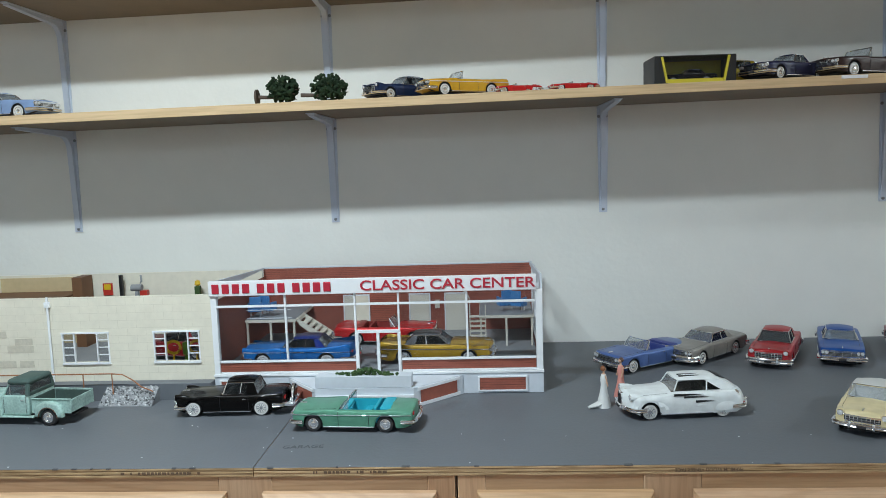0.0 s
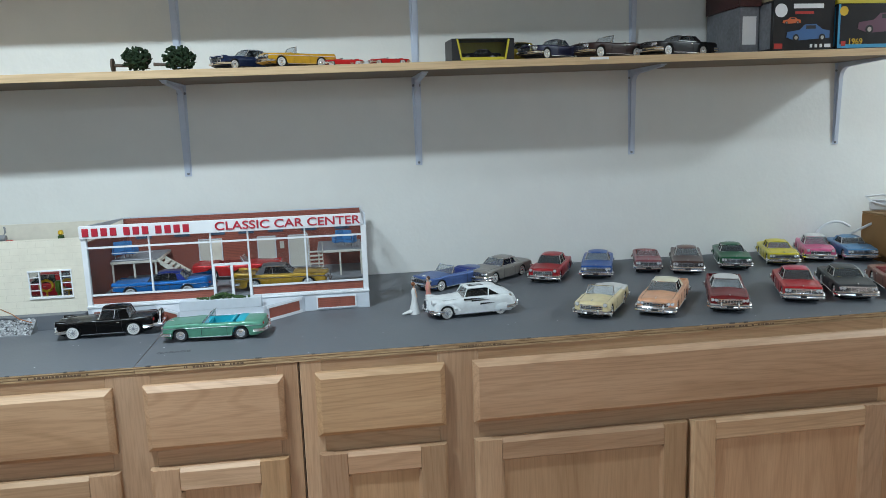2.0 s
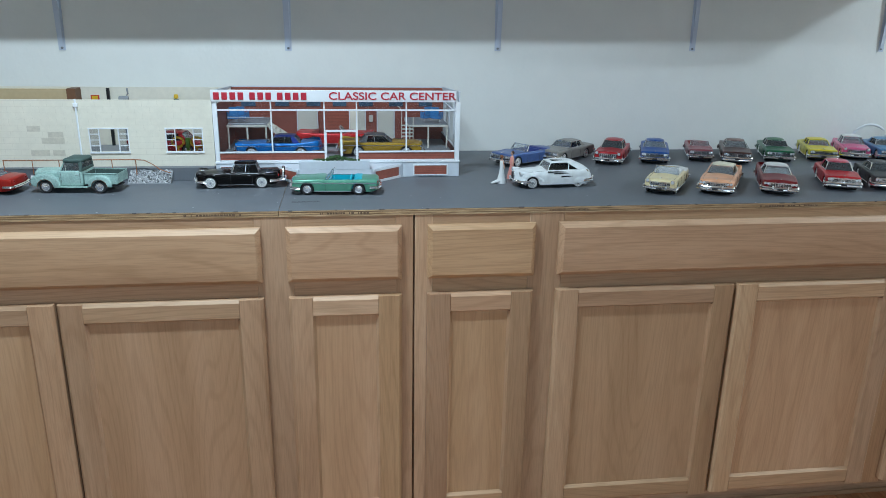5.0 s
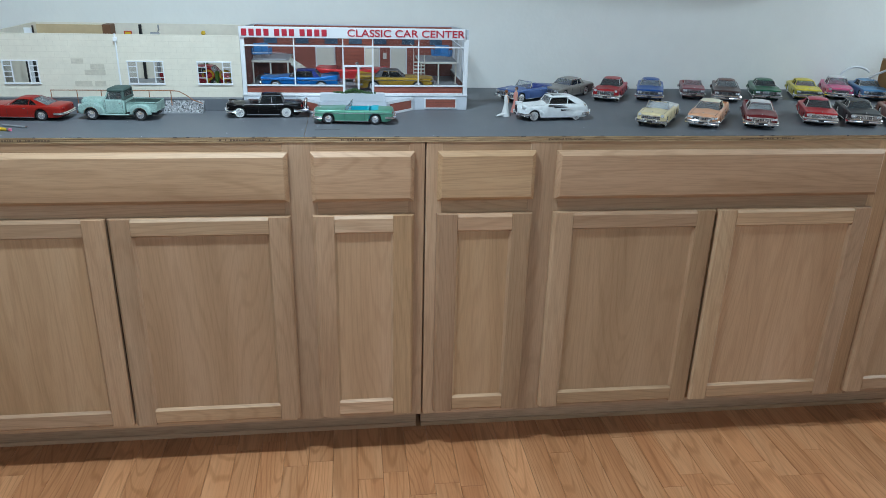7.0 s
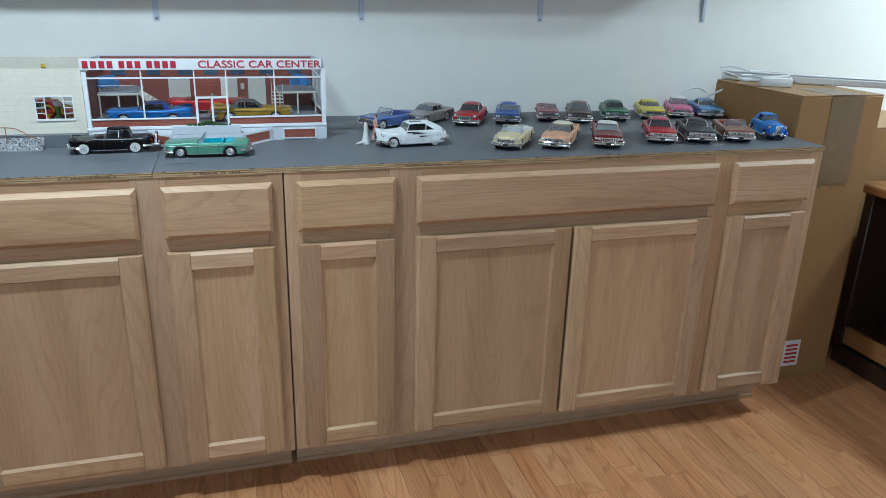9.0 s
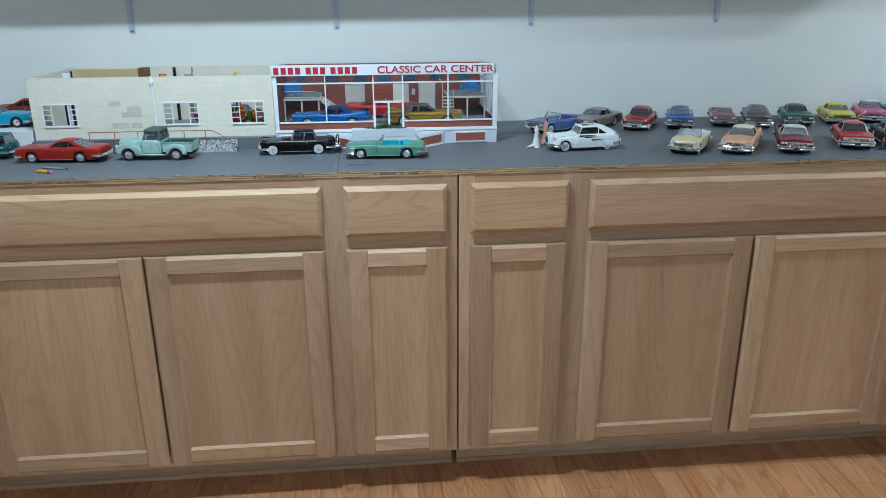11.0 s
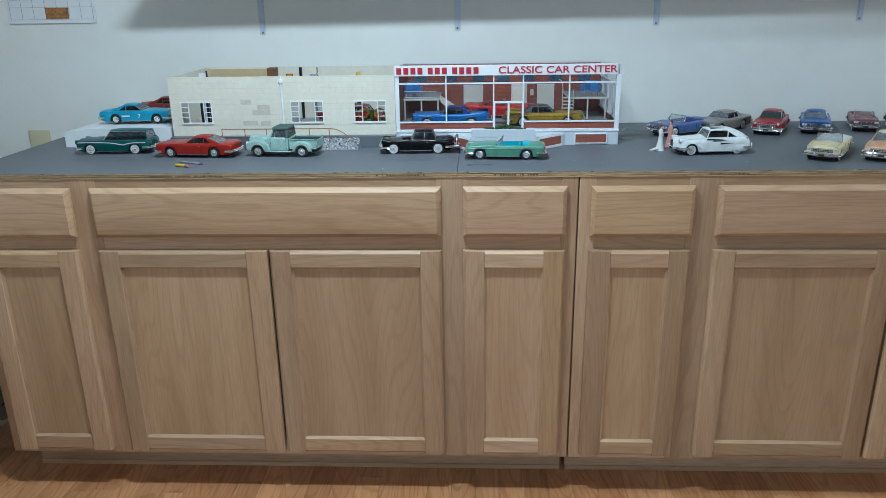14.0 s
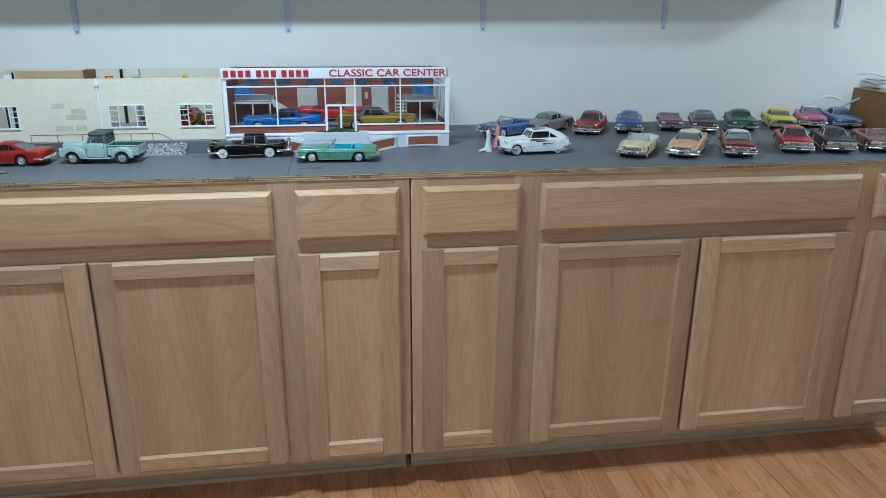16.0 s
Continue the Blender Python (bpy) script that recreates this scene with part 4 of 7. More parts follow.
def model_car(x, y, z, turn, label, body, roof=None, inside=None, form="hardtop", L=5.3, wide=1.98, tall=1.42, belt=0.92, hood=0.93, deck=0.93, nose=0.80, tail=0.84,
              base=3.0, axle=0.12, fin=0.0, lamps=2, wall="line", caps=CAP, cab=(0.75, -1.35), top=(0.2, -0.95), sail=0.3, strip=None, scale=1.0, glass=None, skirt=False, pontoon=None,
              bed=None, heavy=0.085, back_closed=False, grid="bars", kit=True, sweep=None, rear=None):
    """One car: lofted body with wheel arches and an open cabin, glasshouse, bright parts and wheels."""

    roof, inside, glass = roof or body, inside or M_DARKINT, glass or M_GLASS
    car = thing("model_car", x, y, z, label, "model car", turn, group="parked model cars")
    car.scale = (scale,) * 3
    h, fx, rx = wide / 2, base / 2 + axle, -base / 2 + axle
    R = 0.39
    xs = sorted({round(-L / 2 + L * k / 34, 4) for k in range(35)} | {round(c + R * s, 4) for c in (fx, rx) for s in (-1.0, -0.93, -0.75, -0.45, 0, 0.45, 0.75, 0.93, 1.0)} | {cab[0], cab[1]} | (set(bed) if bed else set()) | {-L / 2 + 0.06, L / 2 - 0.06})
    topline = [(-L / 2, tail), (-L / 2 + 0.08, tail + (deck - tail) * 0.7), (-L / 2 + 0.5, deck - 0.01), (cab[1] - 0.1, deck), (cab[1], belt), (cab[0], belt), (cab[0] + 0.1, hood + 0.01), (L / 2 - 0.7, hood - 0.04), (L / 2 - 0.08, nose + (hood - nose) * 0.6), (L / 2, nose)]
    fifties = lamps == 2 or fin > 0.1 or bool(pontoon)
    crown, bow = (0.075, 0.17) if fifties else (0.04, 0.11)
    if pontoon:
        crown, bow = 0.10, 0.36

    def edge_at(e, yy, out=0.0):
        """x of the bowed front (e = 1) or rear (e = -1) at width yy."""
        return e * (L / 2 - bow * (yy / h) ** 2 + out)

    def warp(px, py, pz):
        """Bows the two ends in plan and rounds them in profile."""
        u = max(0.0, min(1.0, (abs(px) / (L / 2) - 0.74) / 0.26))
        u = u * u * (3 - 2 * u)
        return Vector((px - math.copysign(u * (bow * (py / h) ** 2 + 0.09 * ((pz - 0.60) / 0.4) ** 2), px), py, pz)) * S

    rings, zb = [], 0.2
    for px in xs:
        u = px / (L / 2)
        end = max(0.0, abs(u) - 0.8) / 0.2
        w = h * (1 - 0.03 * abs(u) ** 2 - 0.05 * end ** 2.5)
        zt = lerp_table(topline, px)
        sh = zt - 0.03 + (fin * max(0.0, (-px - 0.3) / (L / 2 - 0.3)) ** 1.6 if fin else 0.0)
        if px > cab[0] and not pontoon:
            sh += 0.035 if fifties else 0.03
        low = zb + 0.10 * end ** 2
        za = low
        for c, arch in ((fx, R), (rx, 0.0 if skirt else R)):
            if abs(px - c) <= arch + 1e-6:
                za = max(za, 0.335 + math.sqrt(max(0.0, arch * arch - (px - c) ** 2)))
        za = min(za, sh - 0.14)
        mid = max(za + 0.04, low + (sh - low) * 0.55)
        cr = crown if not cab[1] < px < cab[0] else 0.03
        if fifties:
            side = [(0.945, za), (0.985, za + 0.35 * (mid - za)), (1.0, mid), (0.99, mid + 0.5 * (sh - mid)), (0.965, sh - 0.05), (0.925, sh - 0.008), (0.865, sh - 0.002), (0.78, zt - 0.004)]
        else:
            side = [(0.95, za), (0.978, za + 0.35 * (mid - za)), (0.985, mid), (1.0, max(mid + 0.02, sh - 0.13)), (0.99, sh - 0.045), (0.955, sh - 0.006), (0.90, sh), (0.80, zt)]
        half = [(0, low), (0.69, low), (0.70, za)] + side + [(0.42, zt + 0.65 * cr), (0, zt + cr)]
        half = [(q * w, z_) for q, z_ in half]
        rings.append([(px, -q, z_) for q, z_ in half] + [(px, q, z_) for q, z_ in half[-2:0:-1]])
    n = len(rings[0])
    bm = bmesh.new()
    vs = [[bm.verts.new(warp(*p)) for p in r] for r in rings]
    for i in range(len(xs) - 1):
        a, b = xs[i] - 1e-6, xs[i + 1] + 1e-6
        hole = (a >= cab[1] - 2e-6 and b <= cab[0] + 2e-6) or (bed and a >= bed[0] - 2e-6 and b <= bed[1] + 2e-6)
        for k in range(n):
            if hole and k in (10, 11, 12, 13):
                continue
            f = bm.faces.new((vs[i][k], vs[i][(k + 1) % n], vs[i + 1][(k + 1) % n], vs[i + 1][k]))
            if k in (1, 2, n - 2, n - 3):
                f.material_index = 1
            elif b < cab[1] + 0.3 and 6 <= k <= n - 8:
                f.material_index = 2
    for ring, src in ((vs[0], rings[0]), (vs[-1], rings[-1])):
        levels = []
        for k in range(1, 12):
            (px, py, pz), row = src[k], [ring[k]]
            row += [bm.verts.new(warp(px, py * (1 - 2 * j / 8), pz)) for j in range(1, 8)] + [ring[n - k]]
            levels.append(row)
        for r0, r1 in zip(levels, levels[1:]):
            for j in range(8):
                bm.faces.new((r0[j], r0[j + 1], r1[j + 1], r1[j]))
        for tip, row in ((ring[0], levels[0]), (ring[12], levels[-1])):
            for j in range(8):
                bm.faces.new((tip, row[j], row[j + 1]))
    part("body", bm, [body, M_DARK, rear or body], car, sharp=38)
    wc = h * 0.975
    # cabin tub and seats
    def tub(a, b, floor_z, m, name):
        t = bmesh.new()
        yy = 0.80 * wc
        box(t, a * S, b * S, -yy * S, yy * S, floor_z * S, (floor_z + 0.03) * S)
        for s in (-1, 1):
            box(t, a * S, b * S, s * yy * S, s * (yy - 0.05) * S, (floor_z + 0.031) * S, (belt - 0.02) * S)
        for e, d in ((a, 0.04), (b, -0.04)):
            box(t, e * S, (e + d) * S, -(yy - 0.051) * S, (yy - 0.051) * S, (floor_z + 0.031) * S, (belt - 0.03) * S)
        part(name, t, m, car)
    tub(cab[1] + 0.02, cab[0] - 0.02, 0.36, inside, "interior")
    mid_seat = cab[0] - 1.15
    rows = [mid_seat] if cab[0] - cab[1] < 1.9 else [mid_seat, cab[1] + 0.5]
    for sx in rows:
        part("seat_cushion", rounded_block(sx - 0.2, sx + 0.32, -0.62 * h * 1.15, 0.62 * h * 1.15, 0.40, 0.60, 0.06), inside, car)
        part("seat_back", rounded_block(sx - 0.34, sx - 0.21, -0.62 * h * 1.15, 0.62 * h * 1.15, 0.42, belt + 0.06, 0.05), inside, car)
    part("dashboard", rounded_block(cab[0] - 0.32, cab[0] - 0.07, -0.74 * h, 0.74 * h, 0.66, belt - 0.01, 0.05), inside, car)
    bm = bmesh.new()
    ring = [(cab[0] - 0.46 - 0.07 * math.sin(a), 0.36 + 0.19 * math.cos(a), belt - 0.03 + 0.17 * math.sin(a)) for a in [2 * math.pi * k / 14 for k in range(15)]]
    tube(bm, [Vector(p) * S for p in ring], 0.013 * S, 5)
    beam(bm, Vector((cab[0] - 0.30, 0.36, belt - 0.1)) * S, Vector((cab[0] - 0.46, 0.36, belt - 0.03)) * S, 0.02 * S)
    part("steering_wheel", bm, inside, car)
    if bed:
        yy = 0.79 * wc
        t = bmesh.new()
        box(t, (bed[0] + 0.01) * S, (bed[1] - 0.01) * S, -yy * S, yy * S, 0.62 * S, 0.65 * S)
        for s in (-1, 1):
            box(t, (bed[0] + 0.01) * S, (bed[1] - 0.01) * S, s * yy * S, s * (yy - 0.04) * S, 0.651 * S, (deck - 0.02) * S)
        part("load_bed", t, M_DARK, car)
    # glasshouse
    yb, yt = 0.80 * wc, 0.62 * wc
    b0, b1, t0, t1, zr = cab[0], cab[1], top[0], top[1], tall - 0.045
    zbase = belt + 0.005

    def pane(name, corners, m):
        t = bmesh.new()
        o = [Vector(c) for c in corners]
        nrm = (o[1] - o[0]).cross(o[2] - o[0]).normalized() * 0.012
        va, vb = [t.verts.new((p + nrm) * S) for p in o], [t.verts.new((p - nrm) * S) for p in o]
        t.faces.new(va)
        t.faces.new(vb[::-1])
        for i in range(len(o)):
            j = (i + 1) % len(o)
            t.faces.new((va[i], vb[i], vb[j], va[j]))
        return part(name, t, m, car, sharp=0)

    def bar(name, pts, r, m, sides=5):
        return part(name, tube(bmesh.new(), [Vector(p) * S for p in pts], r * S, sides), m, car)

    def curved(name, xb, xt, zlo, zhi, ylo, yhi, e, m, bulge=0.16):
        """A windshield or rear window that bends round in plan; e is 1 in front, -1 behind."""
        t = bmesh.new()
        sheets = []
        for inset in (0.0, 0.022):
            rows_ = []
            for v in (0.0, 0.5, 1.0):
                rows_.append([t.verts.new(Vector((xb + (xt - xb) * v + e * (bulge * (1 - 0.5 * v) * (1 - c * c) - inset), c * (ylo + (yhi - ylo) * v), zlo + (zhi - zlo) * v)) * S) for c in [j / 5 - 1 for j in range(11)]])
            sheets.append(rows_)
        for rows_ in sheets:
            for r0, r1 in zip(rows_, rows_[1:]):
                for j in range(10):
                    t.faces.new((r0[j], r0[j + 1], r1[j + 1], r1[j]))
        o, i_ = sheets
        for k in (0, 2):
            for j in range(10):
                t.faces.new((o[k][j], o[k][j + 1], i_[k][j + 1], i_[k][j]))
        for j in (0, 10):
            for k in (0, 1):
                t.faces.new((o[k][j], o[k + 1][j], i_[k + 1][j], i_[k][j]))
        part(name, t, m, car).visible_shadow = False

    def glass_edge(name, xb, yy, zz, e, r, m, bulge):
        bar(name, [(xb + e * (bulge * (1 - c * c) + 0.012), c * yy, zz + 0.012) for c in [j / 4 - 1 for j in range(9)]], r, m)

    if form == "convertible":
        wx, wz = b0 - 0.42, tall - 0.08
        curved("windshield", b0 - 0.12, wx, zbase, wz, yb, yt + 0.08, 1, glass)
        top_edge = [(wx + 0.08 * (1 - c * c), c * (yt + 0.09), wz + 0.012) for c in [j / 4 - 1 for j in range(9)]]
        bar("windshield_frame", [(b0 - 0.13, -yb - 0.005, zbase)] + top_edge + [(b0 - 0.13, yb + 0.005, zbase)], 0.026, M_CHROME)
        glass_edge("windshield_trim", b0 - 0.12, yb, zbase, 1, 0.018, M_CHROME, 0.16)
        part("folded_top", rounded_block(b1 - 0.16, b1 + 0.24, -yb * 0.98, yb * 0.98, belt - 0.06, belt + 0.07, 0.06), roof, car, "folded convertible top")
        for s in (-1, 1):
            pane("vent_window", [(b0 - 0.14, s * (yb - 0.01), zbase), (b0 - 0.36, s * (yb - 0.01), zbase), (b0 - 0.42, s * (yt + 0.09), wz - 0.06)], glass).visible_shadow = False
    else:
        m = 6
        t = bmesh.new()
        up, lo = [], []
        slope = [(t1 + (b1 - t1) * u, zr - (zr - zbase) * u ** 1.7) for u in [k / 7 for k in range(1, 8)]] if back_closed else []
        m += len(slope)
        for k in range(m + 1):
            u = min(1.0, k / 6)
            px = t0 + (t1 - t0) * u
            drop = 0.05 * (2 * u - 1) ** 4 if not slope or u < 0.5 else 0.0
            flare = 1.0
            if k > 6:
                px, drop = slope[k - 7][0], zr - slope[k - 7][1]
                flare = 1 + (yb / yt - 1) * drop / (zr - zbase)
            cross = [(-1, -0.06), (-0.86, -0.005), (-0.5, 0.035), (0, 0.047), (0.5, 0.035), (0.86, -0.005), (1, -0.06)]
            lip = 0.07 * max(0.0, 1 - 3 * u) - (0.06 * max(0.0, 3 * u - 2) if not slope else 0.0)
            up.append([t.verts.new(Vector((px + lip * (1 - c * c), yt * flare * 1.05 * c, zr + d - drop)) * S) for c, d in cross])
            lo.append([t.verts.new(Vector((px + lip * (1 - c * c), yt * flare * 1.03 * c, zr + d - drop - 0.03)) * S) for c, d in cross])
        for k in range(m):
            for j in range(6):
                t.faces.new((up[k][j], up[k][j + 1], up[k + 1][j + 1], up[k + 1][j]))
                t.faces.new((lo[k][j], lo[k + 1][j], lo[k + 1][j + 1], lo[k][j + 1]))
            for j in (0, 6):
                t.faces.new((up[k][j], up[k + 1][j], lo[k + 1][j], lo[k][j]))
        for k in (0, m):
            for j in range(6):
                t.faces.new((up[k][j], lo[k][j], lo[k][j + 1], up[k][j + 1]))
        part("roof", t, roof, car, sharp=50)
        glass_edge("windshield_trim", b0 - 0.10, yb, zbase, 1, 0.018, M_CHROME, 0.16)
        glass_edge("windshield_trim", t0 - 0.01, yt, zr - 0.065, 1, 0.015, M_CHROME if kit else roof, 0.08)
        ze = zq = zr - 0.085
        curved("windshield", b0 - 0.10, t0 - 0.01, zbase, ze + 0.035, yb, yt, 1, glass)
        if back_closed:
            u0, u1 = slope[1], slope[3]
            pane("rear_window", [(u1[0] - 0.03, -0.4, u1[1] + 0.06), (u1[0] - 0.03, 0.4, u1[1] + 0.06), (u0[0] - 0.03, 0.36, u0[1] + 0.06), (u0[0] - 0.03, -0.36, u0[1] + 0.06)], M_DARK)
        else:
            curved("rear_window", b1 + 0.05, t1 + 0.01, zbase, zq + 0.035, yb, yt, -1, glass, 0.12)
        for s in (-1, 1):
            cx = t1 + sail * (t0 - t1) * 0.6
            bx = b1 + sail * (b0 - b1) * 0.75
            pane("side_window", [(b0 - 0.1, s * (yb - 0.01), zbase), (bx, s * (yb - 0.01), zbase), (cx, s * (yt + 0.005), zq + 0.02), (t0 - 0.06, s * (yt + 0.005), ze + 0.02)], M_SIDEGLASS).visible_shadow = False
            curve = [(a, s * (yt + (yb - yt) * (zr - c) / (zr - zbase)) * 1.02, c - 0.02) for a, c in slope[-2::-1]]
            pane("rear_pillar", [(bx, s * yb, zbase - 0.01), (b1 + 0.02, s * yb, zbase - 0.01)] + curve + [(t1, s * (yt + 0.015), zq + 0.03), (cx, s * (yt + 0.015), zq + 0.03)], roof)
            bar("belt_trim", [(b0 - 0.02, s * (yb + 0.012), zbase + 0.008), (bx, s * (yb + 0.012), zbase + 0.008)], 0.014, M_CHROME)
            bar("front_pillar", [(b0 - 0.11, s * yb, zbase), (t0, s * (yt + 0.01), ze + 0.03)], 0.028, M_CHROME if kit else roof)
            bar("drip_rail", [(t0, s * (yt * 1.05), ze + 0.025), (t1, s * (yt * 1.05), zq + 0.025)], 0.016, M_CHROME if kit else roof)
            if form == "wagon":
                for u in (0.30, 0.62):
                    px = b0 - 0.1 + (b1 - b0 + 0.1) * u
                    bar("side_pillar", [(px, s * yb, zbase), (t0 + (t1 - t0) * u, s * (yt + 0.012), ze + 0.03)], 0.03, roof)
            elif form == "hardtop":
                px = b0 + (b1 - b0) * 0.52
                bar("side_pillar", [(px, s * yb, zbase), (px - 0.06, s * (yt + 0.012), ze + 0.02)], 0.02 if kit else 0.03, M_CHROME if kit else roof)
    # bumpers, grille, lamps
    def band_across(name, e, y0, y1, z0, z1, d0, d1, m, parent=None, steps=10):
        """A bar that follows the bowed front or rear from y0 to y1, from depth d0 out to d1."""
        t, loops = bmesh.new(), []
        for j in range(steps + 1):
            yy = y0 + (y1 - y0) * j / steps
            lean = 0.09 * (((z0 + z1) / 2 - 0.60) / 0.4) ** 2
            loops.append([t.verts.new(Vector((edge_at(e, yy, d - lean), yy, zz)) * S) for d, zz in ((d0, z0), (d1, z0 + 0.2 * (z1 - z0)), (d1, z1 - 0.2 * (z1 - z0)), (d0, z1))])
        for r0, r1 in zip(loops, loops[1:]):
            for k in range(4):
                t.faces.new((r0[k], r0[(k + 1) % 4], r1[(k + 1) % 4], r1[k]))
        t.faces.new(loops[0][::-1])
        t.faces.new(loops[-1])
        return part(name, t, m, parent or car, sharp=30)

    def bumper(name, e, zc, r):
        """A pressed blade that wraps round both corners, with guards on the older cars."""
        path = [(edge_at(e, h) - e * 0.40, -h * 1.0), (edge_at(e, h) - e * 0.10, -h * 1.005)]
        path += [(edge_at(e, h * c, 0.04), h * c) for c in [j / 6 * 0.94 for j in range(-6, 7)]]
        path += [(a, -b) for a, b in path[1::-1]]
        t, loops = bmesh.new(), []
        for i, (a, b) in enumerate(path):
            d = Vector(path[min(i + 1, len(path) - 1)]) - Vector(path[max(i - 1, 0)])
            out = Vector((d.y, -d.x)).normalized()
            if out.dot(Vector((a - e * (L / 2 - 0.7), b))) < 0:
                out = -out
            loops.append([t.verts.new(Vector((a + out.x * o, b + out.y * o, zc + z_ * r)) * S) for o, z_ in ((-0.01, -1), (0.045, -1), (0.085, -0.6), (0.055, -0.12), (0.06, 0.1), (0.09, 0.5), (0.05, 0.98), (-0.01, 1))])
        for r0, r1 in zip(loops, loops[1:]):
            for k in range(8):
                t.faces.new((r0[k], r0[(k + 1) % 8], r1[(k + 1) % 8], r1[k]))
        t.faces.new(loops[0][::-1])
        t.faces.new(loops[-1])
        bp = part(name, t, M_CHROME, car, sharp=50)
        if fifties:
            for q in (-0.42, 0.42):
                gx = edge_at(e, q * h, 0.11)
                part("bumper_guard", rounded_block(gx - 0.05, gx + 0.05, q * h - 0.05, q * h + 0.05, zc - r, zc + r + 0.09, 0.035), M_CHROME, bp)
    bumper("front_bumper", 1, 0.42, max(0.085, heavy))
    bumper("rear_bumper", -1, 0.46, max(0.08, heavy * 0.9))
    gz0, gz1, gw = 0.52, nose - 0.05, h * (0.62 if lamps == 2 else 0.90 if not fifties else 0.62)
    if grid != "upright":
        g = band_across("grille", 1, -gw, gw, gz0, gz1, -0.04, 0.012, M_DARK)
        band_across("grille_frame", 1, -gw, gw, gz1, gz1 + 0.045, -0.03, 0.045, M_CHROME, g)
        band_across("grille_frame", 1, -gw, gw, gz0 - 0.03, gz0 + 0.01, -0.03, 0.035, M_CHROME, g)
        count = 3 if fifties else 4
        for k in range(count):
            zz = gz0 + (gz1 - gz0) * (k + 0.7) / count
            band_across("grille_bar", 1, -gw * 0.985, gw * 0.985, zz - 0.013, zz + 0.013, 0.0, 0.036, M_CHROME, g)
        for k in range(9 if fifties else 5):
            yy = gw * (k - 4) / 4.4 if fifties else gw * (k - 2) / 2.5
            gx = edge_at(1, yy)
            part("grille_bar", rounded_block(gx - 0.02, gx + 0.027, yy - 0.011, yy + 0.011, gz0, gz1, 0.004), M_CHROME, g)
        if not fifties:
            band_across("hood_lip", 1, -h * 0.86, h * 0.86, nose - 0.004, nose + 0.022, -0.06, 0.03, M_CHROME)
    else:
        g = part("grille", rounded_block(L / 2 - 0.1, L / 2 + 0.05, -0.2, 0.2, 0.42, hood - 0.04, 0.06), M_CHROME, car)
        for k in range(6):
            yy = -0.15 + 0.06 * k
            part("grille_bar", rounded_block(L / 2 + 0.0505, L / 2 + 0.06, yy - 0.012, yy + 0.012, 0.46, hood - 0.1, 0.004), M_DARK, g)
    spots = [0.80] if lamps == 2 else [0.70, 0.88]
    zl = (nose + 0.0) if lamps == 2 else nose - 0.09
    for s in (-1, 1):
        for k in spots:
            r = 0.112 if lamps == 2 else 0.086
            at = Matrix.Scale(S, 4) @ pose(edge_at(1, k * h * 0.95), s * k * h * 0.95, zl, 0, 90, 0)
            if lamps == 2:
                part("headlamp_hood", lathe(bmesh.new(), [(0.06, -0.55), (r * 1.12, -0.30), (r * 1.28, -0.06), (r * 1.25, 0.035), (r * 1.05, 0.04)], 16, at), pontoon or body, car)
            hd = part("headlamp", lathe(bmesh.new(), [(r, -0.12), (r, 0.045), (r * 0.86, 0.062), (r * 0.80, 0.045)], 14, at), M_CHROME, car)
            part("lens", lathe(bmesh.new(), [(r * 0.82, 0.04), (r * 0.6, 0.065), (0, 0.072)], 14, at), M_LAMP, hd)
        part("tail_lamp", rounded_block(edge_at(-1, h * 0.7) - 0.02, edge_at(-1, h * 0.7) + 0.10, s * h * 0.66 - 0.11, s * h * 0.66 + 0.11, tail - 0.17, tail - 0.05, 0.02), M_TAIL, car)
        if sweep:
            bar("side_strip", [(px, s * h * (1.004 if abs(px) < 1.8 else 0.975), zz) for px, zz in sweep], 0.026, strip)
        elif strip:
            za = belt - 0.17
            bar("side_strip", [(L / 2 - 0.12, s * h * 0.945, za), (L / 2 - 0.6, s * h * 0.985, za), (0.0, s * h * 1.002, za), (-L / 2 + 0.6, s * h * 0.985, za), (-L / 2 + 0.12, s * h * 0.945, za)], 0.02, strip)
        for px in (cab[0] - 0.02, cab[0] - 1.22):
            if not skirt:
                bar("door_seam", [(px, s * h * 0.988, belt - 0.06), (px, s * (h + 0.001), 0.62), (px, s * h * 0.995, 0.45), (px - 0.01, s * h * 0.975, 0.26)], 0.007, M_DARK, 4)
        bar("door_handle", [(cab[0] - 1.12, s * (h + 0.012), belt - 0.15), (cab[0] - 0.98, s * (h + 0.012), belt - 0.15)], 0.014, M_CHROME)
        bar("hood_seam", [(cab[0] + 0.1, s * 0.78 * h, hood + 0.012), (L / 2 - 0.7, s * 0.775 * h, hood - 0.028), (L / 2 - 0.12, s * 0.73 * h, nose + (hood - nose) * 0.55)], 0.006, M_DARK, 4)
        bar("rocker_strip", [(fx - R - 0.03, s * h * 0.972, 0.23), (rx + R + 0.03, s * h * 0.972, 0.23)], 0.022, M_CHROME)
        for c in (fx, rx):
            wm = part("wheel", TYRE, None, car)
            wm.matrix_local = pose(c * S, s * (h - 0.17) * S, 0.335 * S, 0, 0, 0 if s < 0 else 180)
            part("hubcap", caps, None, wm)
            if wall:
                part("whitewall_band", BAND if wall == "band" else LINE, None, wm)
